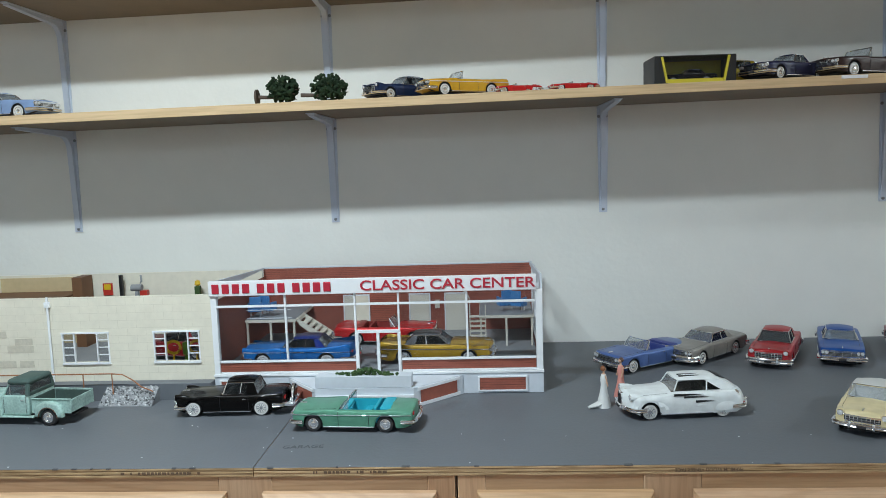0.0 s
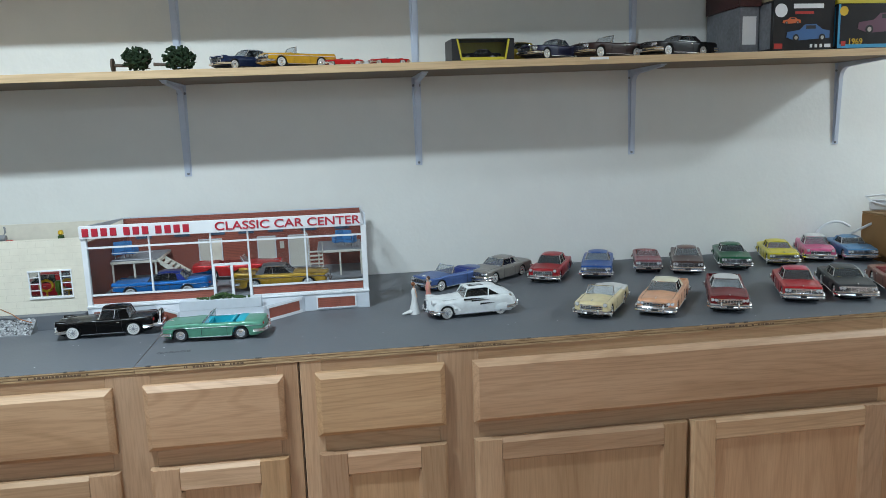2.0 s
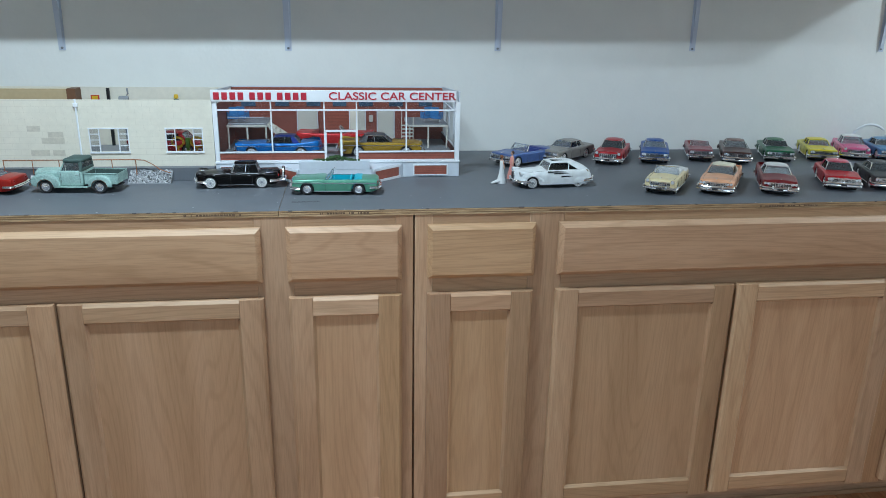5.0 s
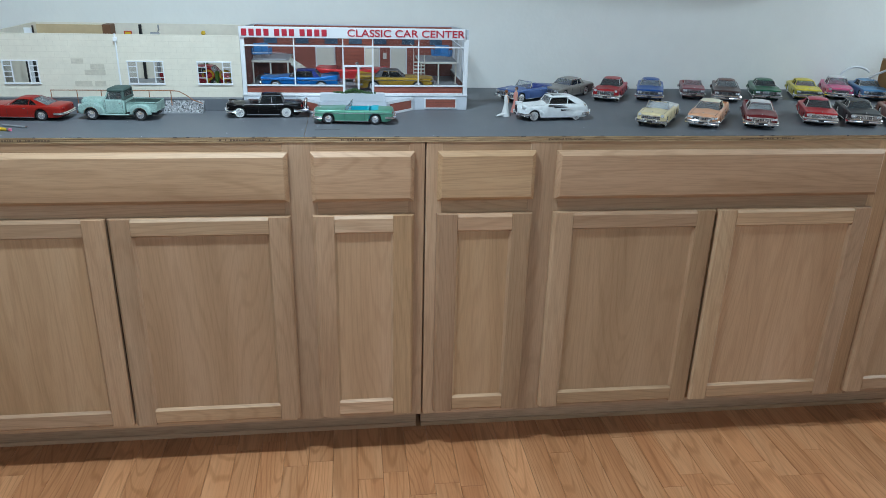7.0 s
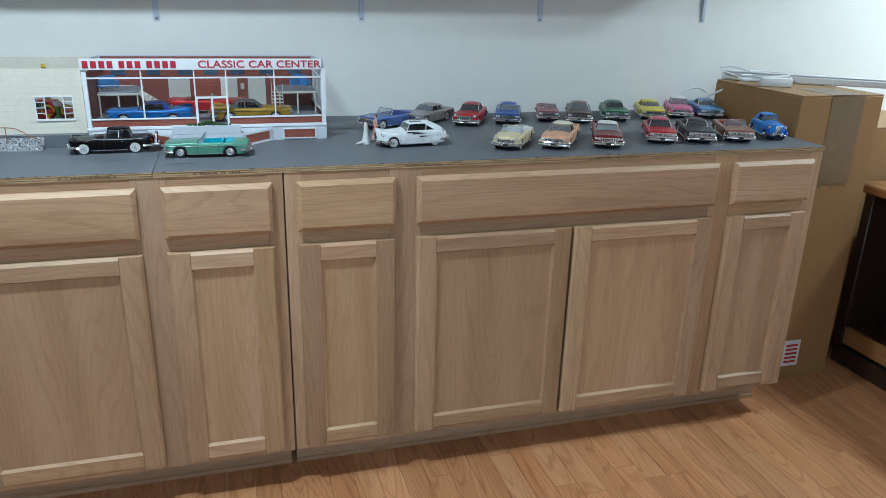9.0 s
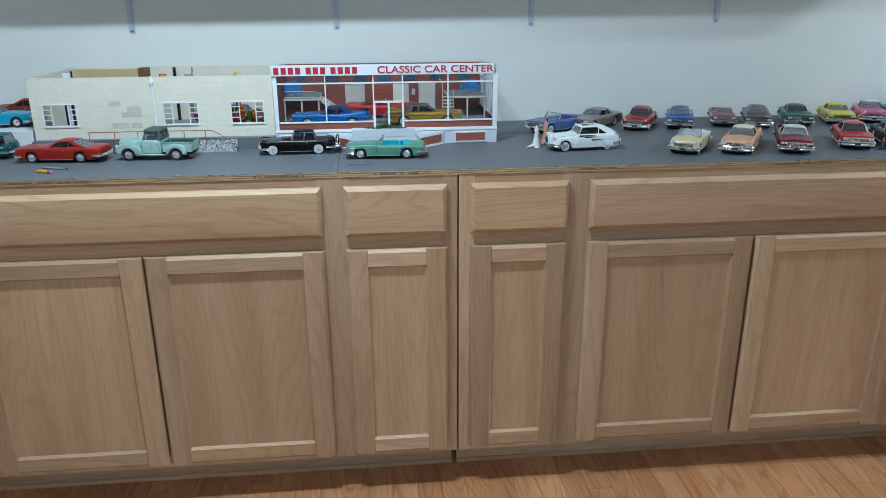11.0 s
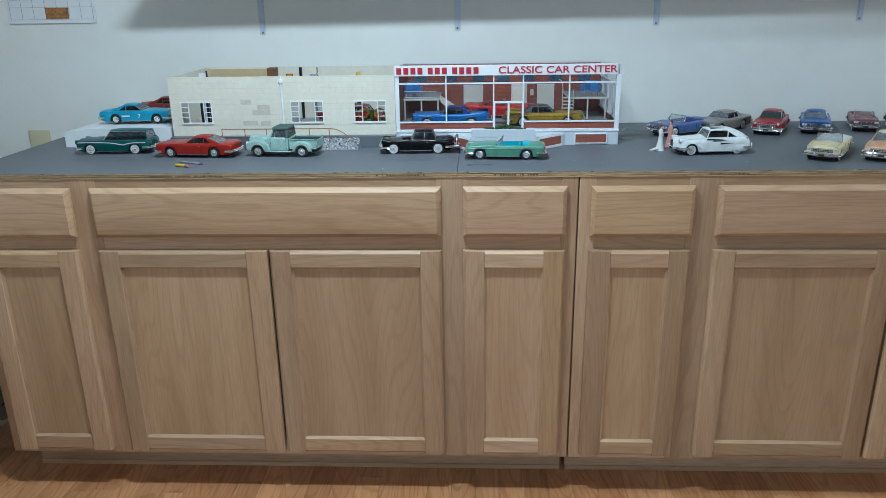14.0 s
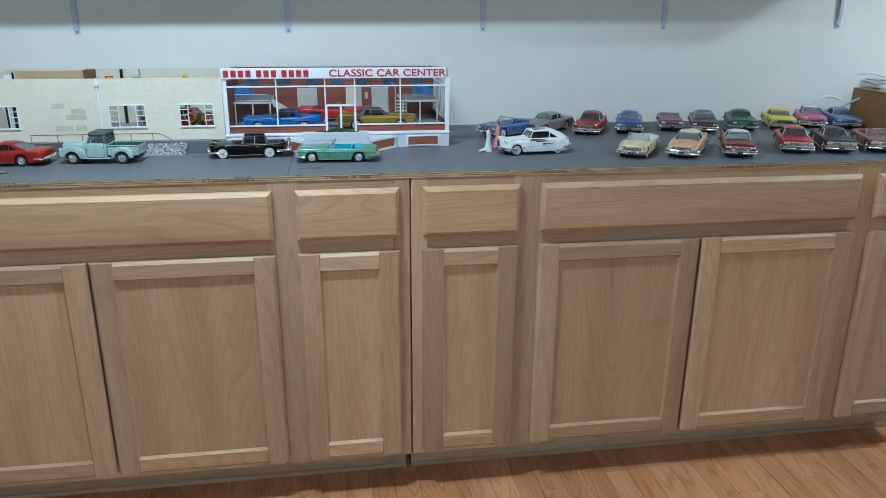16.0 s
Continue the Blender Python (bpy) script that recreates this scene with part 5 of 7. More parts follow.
        if pontoon:
            for c, (a, b, top_z) in zip((fx, rx), ((0.95, 0.20, 0.86), (0.78, 0.16, 0.80))):
                t = bmesh.new()
                bmesh.ops.create_uvsphere(t, u_segments=20, v_segments=10, radius=1, matrix=Matrix.Scale(S, 4) @ Matrix.Translation((c - (0.12 if c > 0 else 0.1), s * h * 0.86, 0.42)) @ Matrix.Diagonal((a * 0.82, b, top_z - 0.42, 1)))
                cut = [v for v in t.verts if v.co.z < 0.30 * S or (not (skirt and c < 0) and (Vector((v.co.x / S - c, v.co.z / S - 0.335)).length < R and v.co.y * s / S > h * 0.86))]
                bmesh.ops.delete(t, geom=cut, context="VERTS")
                part("fender", t, pontoon, car)
    part("hood_ornament", rounded_block(L / 2 - 0.42, L / 2 - 0.14, -0.022, 0.022, hood - 0.06, hood + 0.02 + 0.5 * crown, 0.012), M_CHROME, car)
    part("front_plate", rounded_block(L / 2 + 0.12, L / 2 + 0.13, -0.16, 0.16, 0.36, 0.47, 0.004), M_DARK, car)
    part("underside", rounded_block(-L / 2 + 0.3, L / 2 - 0.3, -0.6 * h, 0.6 * h, 0.14, 0.199, 0.01), M_DARK, car)
    return car


chrome = M_CHROME
C = coat_of
Z0 = Z_TOP
WHITE_IN = surface("white_vinyl", (0.62, 0.62, 0.60), 0.5, vary=0.05)
BLUE_IN = surface("deep_blue_vinyl", (0.035, 0.055, 0.22), 0.45, vary=0.08)
TURQ_IN = surface("turquoise_vinyl", (0.02, 0.36, 0.46), 0.45, vary=0.06)
RED_IN = surface("red_vinyl", (0.22, 0.03, 0.025), 0.5, vary=0.1)
PINK_IN = surface("pink_vinyl", (0.60, 0.16, 0.26), 0.5, vary=0.1)
TINT = glassy("tinted_window", (0.62, 0.66, 0.68), 0.3, 0.05, 0.22)

# front row along the edge, noses to the west
model_car(-1.232, 0.278, Z0, 182, "dark teal 1950s two-door station wagon model on grey top", C("teal", (0.004, 0.07, 0.07)), form="wagon", L=5.1, tall=1.56, base=2.95, cab=(0.72, -2.3), top=(0.22, -2.18), sail=0.03, strip=WHITE_IN, sweep=((2.3, 0.80), (1.6, 0.81), (0.8, 0.80), (0.0, 0.76), (-0.5, 0.66), (-0.75, 0.62), (-0.95, 0.70), (-1.4, 0.76), (-2.2, 0.76)), wall="band", fin=0.08, axle=0.05)
model_car(-0.984, 0.221, Z0, 175.5, "metallic red 1960s fastback coupe model on grey top", C("ruby", (0.30, 0.018, 0.012)), L=5.25, tall=1.36, base=2.92, cab=(0.62, -1.75), top=(0.02, -0.85), sail=0.34, wall=None, kit=False, inside=M_DARKINT, lamps=4)
tbird = model_car(-0.399, 0.253, Z0, 182, "glossy black 1950s two-seat coupe model with chrome wire wheels", C("black", (0.0022, 0.0018, 0.0018), flake=0.0, rough=0.22, clear=0.06), L=4.75, wide=1.82, tall=1.46, base=2.86, cab=(0.42, -1.18), top=(0.14, -0.98), sail=0.42, deck=0.91, belt=0.90, hood=0.88, wall="band", caps=WIRE, fin=0.06, strip=None, inside=M_DARKINT)
model_car(-0.168, 0.170, Z0, 176, "mint green 1960s convertible model with turquoise interior, top down", C("mint", (0.10, 0.27, 0.185)), TURQ_IN, TURQ_IN, "convertible", L=4.9, wide=1.86, tall=1.34, belt=0.87, base=2.85, cab=(0.55, -1.35), lamps=4, wall=None, strip=chrome, nose=0.80, tail=0.84, hood=0.89, deck=0.89)
custom = model_car(0.364, 0.216, Z0, 186, "white 1940s custom fastback model with black flame streaks", C("white", (0.70, 0.73, 0.73), flake=0.0), L=4.9, wide=1.9, tall=1.58, belt=1.06, hood=1.0, deck=0.98, nose=0.90, tail=0.62, base=2.9, inside=surface("tan_vinyl", (0.36, 0.29, 0.22), 0.5, vary=0.08), cab=(0.66, -2.05), top=(0.34, -0.92), sail=0.34, back_closed=True, pontoon=C("white", ()), skirt=True, wall="band", caps=WIRE, kit=False, grid="upright", axle=0.08)

spare = part("spare_wheel_cover", lathe(bmesh.new(), [(0, -0.09), (0.30, -0.09), (0.335, -0.05), (0.335, 0.05), (0.30, 0.09), (0, 0.1)], 20, Matrix.Scale(S, 4) @ pose(-2.52, 0, 0.78, 0, -96, 0)), C("black", ()), tbird, "upright spare wheel cover with chrome ring")
part("chrome_ring", lathe(bmesh.new(), [(0.345, -0.045), (0.355, 0), (0.345, 0.045), (0.336, 0.0)], 24, Matrix.Scale(S, 4) @ pose(-2.52, 0, 0.78, 0, -96, 0)), M_CHROME, spare)
part("bumper_shelf", rounded_block(-2.72, -2.2, -0.88, 0.88, 0.40, 0.56, 0.05), M_CHROME, tbird)

# mint pickup, weathered
RUSTMINT = surface("weathered_mint_paint", (0.29, 0.42, 0.38), 0.6, vary=0.30, scale=260, bump=0.2)
M_RUST = surface("rusty_brown_paint", (0.13, 0.075, 0.05), 0.7, vary=0.4, scale=300)
DARKROOF = surface("weathered_dark_green", (0.05, 0.085, 0.075), 0.65, vary=0.2, scale=300)


def pickup(x, y, z, turn):
    """Fendered pickup: rounded cab, bulging wings and an open load box."""
    car = thing("model_pickup", x, y, z, "weathered mint green 1950s pickup truck model with dark cab roof", "model truck", turn, group="parked model cars")
    fx, rx, R = 1.48, -1.42, 0.43

    def rb(name, x0, x1, y0, y1, z0, z1, r, m, seg=3, parent=None):
        return part(name, boxed(x0 * S, x1 * S, y0 * S, y1 * S, z0 * S, z1 * S, r * S, seg), m, parent or car)

    def wing(name, c, pts, y0, y1):
        arch = [(c + R * math.cos(radians(a)), 0.36 + R * math.sin(radians(a))) for a in range(0, 181, 15)]
        for s in (-1, 1):
            bm = bmesh.new()
            slab(bm, [(a * S, b * S) for a, b in pts + arch], "y", s * y0 * S, s * y1 * S)
            rim = [e for e in bm.edges if all(abs(v.co.y - s * y1 * S) < 1e-6 for v in e.verts) and max(Vector((v.co.x / S - c, v.co.z / S - 0.36)).length for v in e.verts) > R + 0.02]
            bmesh.ops.bevel(bm, geom=rim, offset=0.09 * S, segments=3, affect="EDGES", profile=0.5, clamp_overlap=True)
            f = part(name, bm, RUSTMINT, car, sharp=50)
            part("arch_lip", tube(bmesh.new(), [Vector((a, s * (y1 + 0.004), b)) * S for a, b in arch], 0.018 * S, 5), M_RUST, f)
    rb("hood", 0.68, 2.16, -0.60, 0.60, 0.55, 1.20, 0.15, RUSTMINT, 4)
    rb("hood_lip", 1.2, 2.2, -0.2, 0.2, 1.10, 1.225, 0.05, RUSTMINT)
    wing("front_fender", fx, [(0.70, 0.36), (0.70, 0.62), (0.85, 0.84), (1.15, 1.0), (1.5, 1.06), (1.9, 1.03), (2.15, 0.92), (2.26, 0.7), (2.24, 0.42), (2.0, 0.36)][::-1][::-1], 0.52, 0.95)
    wing("rear_fender", rx, [(-0.80, 0.36), (-0.80, 0.66), (-0.92, 0.88), (-1.15, 0.99), (-1.42, 1.02), (-1.70, 0.99), (-1.95, 0.86), (-2.05, 0.62), (-2.03, 0.36)][::-1], 0.70, 0.95)
    rb("cab_body", -0.52, 0.74, -0.84, 0.84, 0.40, 1.24, 0.08, RUSTMINT)
    for s in (-1, 1):
        rb("running_board", -0.75, 1.0, s * 0.74, s * 0.94, 0.33, 0.39, 0.015, RUSTMINT, 1)
        for px in (-0.40, 0.62):
            rb("door_seam", px - 0.008, px + 0.008, s * 0.835, s * 0.844, 0.50, 1.2, 0.002, M_DARK, 1)
        rb("door_handle", -0.33, -0.18, s * 0.84, s * 0.875, 1.02, 1.06, 0.01, M_CHROME, 1)
        for p, q, r in (((0.66, 0.76, 1.22), (0.42, 0.66, 1.70), 0.045), ((-0.46, 0.78, 1.22), (-0.44, 0.66, 1.70), 0.10), ((-0.40, 0.765, 1.22), (-0.36, 0.68, 1.68), 0.03)):
            part("pillar", beam(bmesh.new(), Vector((p[0], s * p[1], p[2])) * S, Vector((q[0], s * q[1], q[2])) * S, r * S, 6), DARKROOF if r > 0.05 else RUSTMINT, car)
        bm = bmesh.new()
        slab(bm, [(0.60 * S, 1.24 * S), (-0.38 * S, 1.24 * S), (-0.35 * S, 1.66 * S), (0.40 * S, 1.66 * S)], "y", s * 0.715 * S, s * 0.725 * S)
        part("side_window", bm, TINT, car, sharp=0).visible_shadow = False
        part("vent_frame", beam(bmesh.new(), Vector((0.36, s * 0.735, 1.24)) * S, Vector((0.36, s * 0.70, 1.68)) * S, 0.02 * S, 5), M_CHROME, car)
    rb("roof", -0.54, 0.50, -0.74, 0.74, 1.64, 1.90, 0.125, DARKROOF, 4)
    rb("rear_wall", -0.53, -0.46, -0.76, 0.76, 1.20, 1.36, 0.02, DARKROOF, 1)
    rb("rear_window", -0.51, -0.49, -0.66, 0.66, 1.361, 1.65, 0.005, TINT, 1).visible_shadow = False
    bm = bmesh.new()
    slab(bm, [(0.68 * S, 1.24 * S), (0.44 * S, 1.68 * S), (0.43 * S, 1.67 * S), (0.66 * S, 1.23 * S)], "y", -0.68 * S, 0.68 * S)
    part("windshield", bm, M_GLASS, car, sharp=0).visible_shadow = False
    rb("seat", -0.40, -0.02, -0.66, 0.66, 1.1, 1.42, 0.05, M_RUST)
    # load box
    rb("bed_floor", -2.36, -0.58, -0.70, 0.70, 0.56, 0.60, 0.005, M_RUST, 1)
    for s in (-1, 1):
        rb("bed_side", -2.36, -0.58, s * 0.705, s * 0.75, 0.50, 1.08, 0.012, RUSTMINT, 1)
        rb("bed_rail", -2.37, -0.57, s * 0.69, s * 0.79, 1.082, 1.12, 0.015, RUSTMINT, 1)
        rb("inner_panel", -2.30, -0.64, s * 0.69, s * 0.704, 0.61, 1.06, 0.004, DARKROOF, 1)
    rb("bed_front", -0.62, -0.575, -0.69, 0.69, 0.605, 1.10, 0.01, DARKROOF, 1)
    rb("tailgate", -2.40, -2.362, -0.74, 0.74, 0.55, 1.09, 0.012, RUSTMINT, 1)
    for k in range(6):
        yy = -0.55 + 0.22 * k
        rb("floor_rib", -2.34, -0.64, yy - 0.02, yy + 0.02, 0.601, 0.622, 0.005, M_RUST, 1)
    rb("frame", -2.3, 2.1, -0.45, 0.45, 0.30, 0.398, 0.02, M_DARK, 1)
    rb("front_bumper", 2.28, 2.36, -0.9, 0.9, 0.42, 0.56, 0.03, M_RUST, 2)
    g = rb("grille", 2.14, 2.22, -0.56, 0.56, 0.62, 0.98, 0.03, M_DARK, 2)
    for k in range(2):
        rb("grille_bar", 2.2, 2.25, -0.54, 0.54, 0.70 + 0.13 * k, 0.76 + 0.13 * k, 0.01, RUSTMINT, 1, g)
    for s in (-1, 1):
        part("headlamp", lathe(bmesh.new(), [(0.13, -0.1), (0.13, 0.03), (0.08, 0.06), (0, 0.07)], 16, Matrix.Scale(S, 4) @ pose(2.2, s * 0.74, 0.84, 0, 90, 0)), M_LAMP, car)
        for c in (fx, rx):
            wm = part("wheel", TYRE, None, car)
            wm.matrix_local = pose(c * S, s * 0.80 * S, 0.36 * S, 0, 0, 0 if s < 0 else 180) @ Matrix.Scale(1.07, 4)
            part("hubcap", CAP, None, wm)
    return car


pickup(-0.754, 0.223, Z0, 175)


# streaks on the white custom
for a, b, zz, dz in ((0.62, -0.60, 0.985, 0.05), (0.22, -0.78, 0.885, 0.04), (-0.25, -1.05, 0.70, 0.05)):
    bm = bmesh.new()
    slab(bm, [(a * S, (zz + dz) * S), (a * S, (zz - dz) * S), ((a + b) / 2 * S, (zz - dz * 0.5) * S), (b * S, zz * S), ((a + b) / 2 * S, (zz + dz * 0.7) * S)], "y", 0.936 * S, 0.956 * S)
    part("flame_streak", bm, M_BLACK, custom, "black airbrushed streak")
for yy in (0.12, 0.34):
    bm = bmesh.new()
    slab(bm, [(0.22 * S, (yy - 0.05) * S), (0.22 * S, (yy + 0.05) * S), (-0.25 * S, (yy + 0.03) * S), (-0.6 * S, yy * S), (-0.25 * S, (yy - 0.03) * S)], "z", 1.55 * S, 1.588 * S)
    part("roof_streak", bm, M_BLACK, custom, "black airbrushed streak")

# front row to the east, noses to the room
FRONT = [
    (0.612, 0.119, -124, "cream 1950s convertible model with white interior, top down", C("cream", (0.66, 0.56, 0.33), flake=0.02), dict(form="convertible", roof=WHITE_IN, inside=WHITE_IN, L=4.95, wide=1.86, tall=1.42, rear=WHITE_IN, wall="band", nose=0.80, fin=0.04)),
    (0.751, 0.113, -124, "peach 1950s hardtop model with cream roof and chrome grille", C("peach", (0.68, 0.36, 0.21), flake=0.02), dict(roof=C("ivory", (0.66, 0.62, 0.46), flake=0.0), L=5.4, fin=0.2, lamps=4, heavy=0.15, tall=1.45)),
    (0.902, 0.101, -115, "dark red 1950s finned convertible model with white top", C("maroon", (0.17, 0.02, 0.022)), dict(form="hardtop", roof=WHITE_IN, inside=WHITE_IN, L=5.5, fin=0.22, lamps=4, heavy=0.12, tall=1.42)),
    (1.092, 0.135, -115, "bright red 1950s hardtop model with quad headlamps", C("scarlet", (0.42, 0.02, 0.025)), dict(roof=C("rose_red", (0.45, 0.03, 0.07)), inside=RED_IN, L=5.2, lamps=4, heavy=0.14, tall=1.47, glass=TINT)),
    (1.212, 0.126, -113, "dark grey 1960s hardtop model with dusty paint", C("slate", (0.045, 0.048, 0.05), flake=0.1, rough=0.5), dict(L=5.4, lamps=4, heavy=0.12, tall=1.40, glass=TINT)),
    (1.337, 0.114, -113, "copper brown 1960s convertible model with chrome grille", C("copper", (0.22, 0.085, 0.055)), dict(form="convertible", inside=RED_IN, roof=RED_IN, L=5.2, lamps=4, heavy=0.12)),
]
for px, py, turn, words, body, kw in FRONT:
    # px, py: the middle of the front axle on the ground
    model_car(px - 0.0667 * math.cos(radians(turn)), py - 0.0667 * math.sin(radians(turn)), Z0, turn, words, body, **kw)
BLUE30 = C("bright_blue", (0.03, 0.22, 0.62))
model_car(1.496, 0.182, Z0, -110, "two-tone blue 1930s coupe model with upright chrome grille", BLUE30, L=4.3, wide=1.5, tall=1.66, belt=1.10, hood=1.08, deck=0.95, nose=0.95, tail=0.6, base=2.85, cab=(0.35, -1.5), top=(0.08, -0.75), sail=0.4, back_closed=True, pontoon=C("royal_blue", (0.02, 0.06, 0.42)), wall=None, kit=False, grid="upright", heavy=0.05)

# back row, noses to the room
BACK = [
    (0.311, 0.476, -147, "medium blue 1960s convertible model, top down", C("violet_blue", (0.07, 0.125, 0.31)), dict(form="convertible", inside=BLUE_IN, roof=BLUE_IN, L=5.0, lamps=4)),
    (0.455, 0.526, -138, "warm grey 1960s hardtop model with blue interior", C("warm_grey", (0.24, 0.225, 0.205), flake=0.1), dict(inside=BLUE_IN, L=5.25, lamps=4, heavy=0.15, tall=1.40)),
    (0.612, 0.490, -118, "red 1950s hardtop model with chrome oval grille", C("cherry", (0.34, 0.018, 0.022)), dict(L=5.15, tall=1.50, nose=0.84, fin=0.06, heavy=0.13, glass=TINT)),
    (0.753, 0.500, -112, "blue 1960s hardtop model with chrome bumper", C("cobalt", (0.012, 0.075, 0.30)), dict(inside=surface("pale_blue_vinyl", (0.20, 0.30, 0.42), 0.5), L=5.4, lamps=4, tall=1.40)),
    (0.904, 0.519, -110, "dusty rose 1960s compact convertible model, top down", C("dusty_rose", (0.25, 0.075, 0.09)), dict(form="convertible", inside=RED_IN, roof=RED_IN, L=4.6, wide=1.7, lamps=4, tall=1.3, heavy=0.07)),
    (1.001, 0.489, -114, "dark brown 1960s hardtop model with wide chrome nose", C("cocoa", (0.075, 0.04, 0.035)), dict(roof=C("bronze", (0.15, 0.075, 0.06)), L=5.5, lamps=4, heavy=0.15, fin=0.08)),
    (1.143, 0.503, -112, "dark green 1960s hardtop model", C("forest", (0.012, 0.105, 0.045)), dict(L=5.4, lamps=4, tall=1.40, glass=TINT)),
    (1.288, 0.513, -112, "yellow 1960s hardtop model with dark red interior", C("lemon", (0.62, 0.52, 0.04), flake=0.05), dict(inside=RED_IN, L=5.2, lamps=4, tall=1.38, kit=False)),
    (1.413, 0.534, -116, "pink 1950s hardtop model with white roof", C("candy_pink", (0.62, 0.12, 0.25), flake=0.05), dict(roof=WHITE_IN, inside=PINK_IN, L=5.2, tall=1.52, fin=0.1, heavy=0.15, lamps=2, nose=0.82)),
    (1.516, 0.510, -110, "sky blue 1960s hardtop model with chrome bumper", C("sky_blue", (0.10, 0.26, 0.46)), dict(L=5.4, lamps=4, tall=1.40)),
]
for px, py, turn, words, body, kw in BACK:
    # px, py: the middle of the front axle on the ground
    model_car(px - 0.0667 * math.cos(radians(turn)), py - 0.0667 * math.sin(radians(turn)), Z0, turn, words, body, **kw)

# cars in the showroom and the wing
model_car(-0.312, 0.392, ZF, 178, "metallic blue finned hardtop model inside showroom", C("electric_blue", (0.006, 0.13, 0.40)), roof=C("night_blue", (0.012, 0.03, 0.20)), L=5.3, fin=0.24, tall=1.40, strip=chrome, wall="line")
model_car(-0.052, 0.398, ZF, -4, "gold finned hardtop model with grey roof inside showroom", C("gold", (0.42, 0.25, 0.02)), roof=C("pewter", (0.16, 0.16, 0.17)), L=5.4, fin=0.22, tall=1.42, lamps=4, strip=chrome)
model_car(-0.172, 0.560, ZF, -3, "bright red convertible model at back of showroom", C("signal_red", (0.50, 0.02, 0.02)), form="convertible", inside=RED_IN, roof=RED_IN, L=5.3, fin=0.1)
model_car(-0.610, 0.52, WZ0 + 0.0012, 172, "dark red coupe model inside cream block garage", C("wing_red", (0.20, 0.012, 0.015)), L=5.2, tall=1.5, wall=None)

# white loading block with two cars behind it
block = thing("white_foam_block", -1.267, 0.350, Z0, "white foam board ramp block on grey top", "board")
bm = bmesh.new()
slab(bm, [(-0.156, 0.0), (0.158, 0.0), (0.158, 0.054), (-0.09, 0.052), (-0.156, 0.042)], "y", 0.0, 0.325)
part("foam", bm, M_WHITE, block)
race = C("race_blue", (0.03, 0.30, 0.46), flake=0.05)
model_car(-1.246, 0.462, Z0 + 0.054, 1, "turquoise stock race car model with white number decals", race, L=5.2, tall=1.38, base=2.95, cab=(0.62, -1.75), top=(0.02, -0.85), sail=0.34, wall=None, caps=CAP, kit=False, lamps=4)
dec = thing("race_number", -1.229, 0.4205, Z0 + 0.054 + 0.0225, "white number decal on turquoise race car door", "decal")
lettering("number", "7", 0.016, pose(0, -0.0004, 0, 90), M_WHITE, dec, depth=0.0001)
part("decal_bar", boxed(-0.052, -0.028, -0.0006, 0.0, -0.001, 0.003), M_WHITE, dec)
model_car(-1.200, 0.616, Z0 + 0.0542, 2, "dull red coupe model behind turquoise race car", C("brick_red", (0.20, 0.03, 0.025), rough=0.45), L=5.2, tall=1.40, cab=(0.62, -1.7), top=(0.02, -0.85), wall=None, kit=False)


# two figurines by the white car
def figurine(x, y, turn, label, skin, dress, hair, train):
    """A plain standing doll in a long gown, one mesh."""
    prof = [(0.0, 0.0), (0.0105, 0.0), (0.0088, 0.008), (0.0058, 0.020), (0.0046, 0.028), (0.0042, 0.033), (0.0048, 0.038), (0.0046, 0.043), (0.0030, 0.0475)]
    bm = lathe(bmesh.new(), prof + [(0.0015, 0.0485), (0.0014, 0.0515)], 14)
    for f in bm.faces:
        f.material_index = 0 if f.calc_center_median().z < 0.0455 else 1
    n0 = len(bm.faces)
    if train:
        tube(bm, [(0.004, 0, 0.010), (-0.010, 0, 0.004), (-0.024, 0, 0.0016)], [0.007, 0.0068, 0.0035], 8, 0.45)
    n1 = len(bm.faces)
    bmesh.ops.create_uvsphere(bm, u_segments=10, v_segments=8, radius=0.0033, matrix=pose(0, 0, 0.0545))
    for s in (-1, 1):
        tube(bm, [(0, s * 0.0048, 0.0465), (0.001, s * 0.0068, 0.0385), (0.003, s * 0.0062, 0.031)], 0.0011, 6)
    n2 = len(bm.faces)
    bmesh.ops.create_uvsphere(bm, u_segments=10, v_segments=8, radius=0.0039, matrix=pose(-0.0011, 0, 0.0555) @ Matrix.Diagonal((0.95, 1.05, 1, 1)))
    bm.faces.ensure_lookup_table()
    for k, f in enumerate(bm.faces):
        if n1 <= k < n2:
            f.material_index = 1
        elif k >= n2:
            f.material_index = 2
    ob = part("figurine", bm, [dress, skin, hair], None)
    ob.matrix_world = pose(x, y, Z0, 0, 0, turn) @ Matrix.Scale(1.2, 4)
    return tagged(ob, label, "figurine", group="gown figurines")


SKIN = plain("figurine_skin_paint", (0.55, 0.33, 0.22), 0.5)
HAIR1, HAIR2 = plain("figurine_auburn", (0.22, 0.08, 0.03), 0.5), plain("figurine_brown", (0.07, 0.03, 0.018), 0.5)
figurine(0.243, 0.246, 20, "tiny doll in a white gown with a train", SKIN, surface("gown_white", (0.66, 0.67, 0.66), 0.5), HAIR1, True)
figurine(0.281, 0.299, 200, "tiny doll in a salmon pink gown", SKIN, surface("gown_pink", (0.60, 0.25, 0.21), 0.5), HAIR2, False)

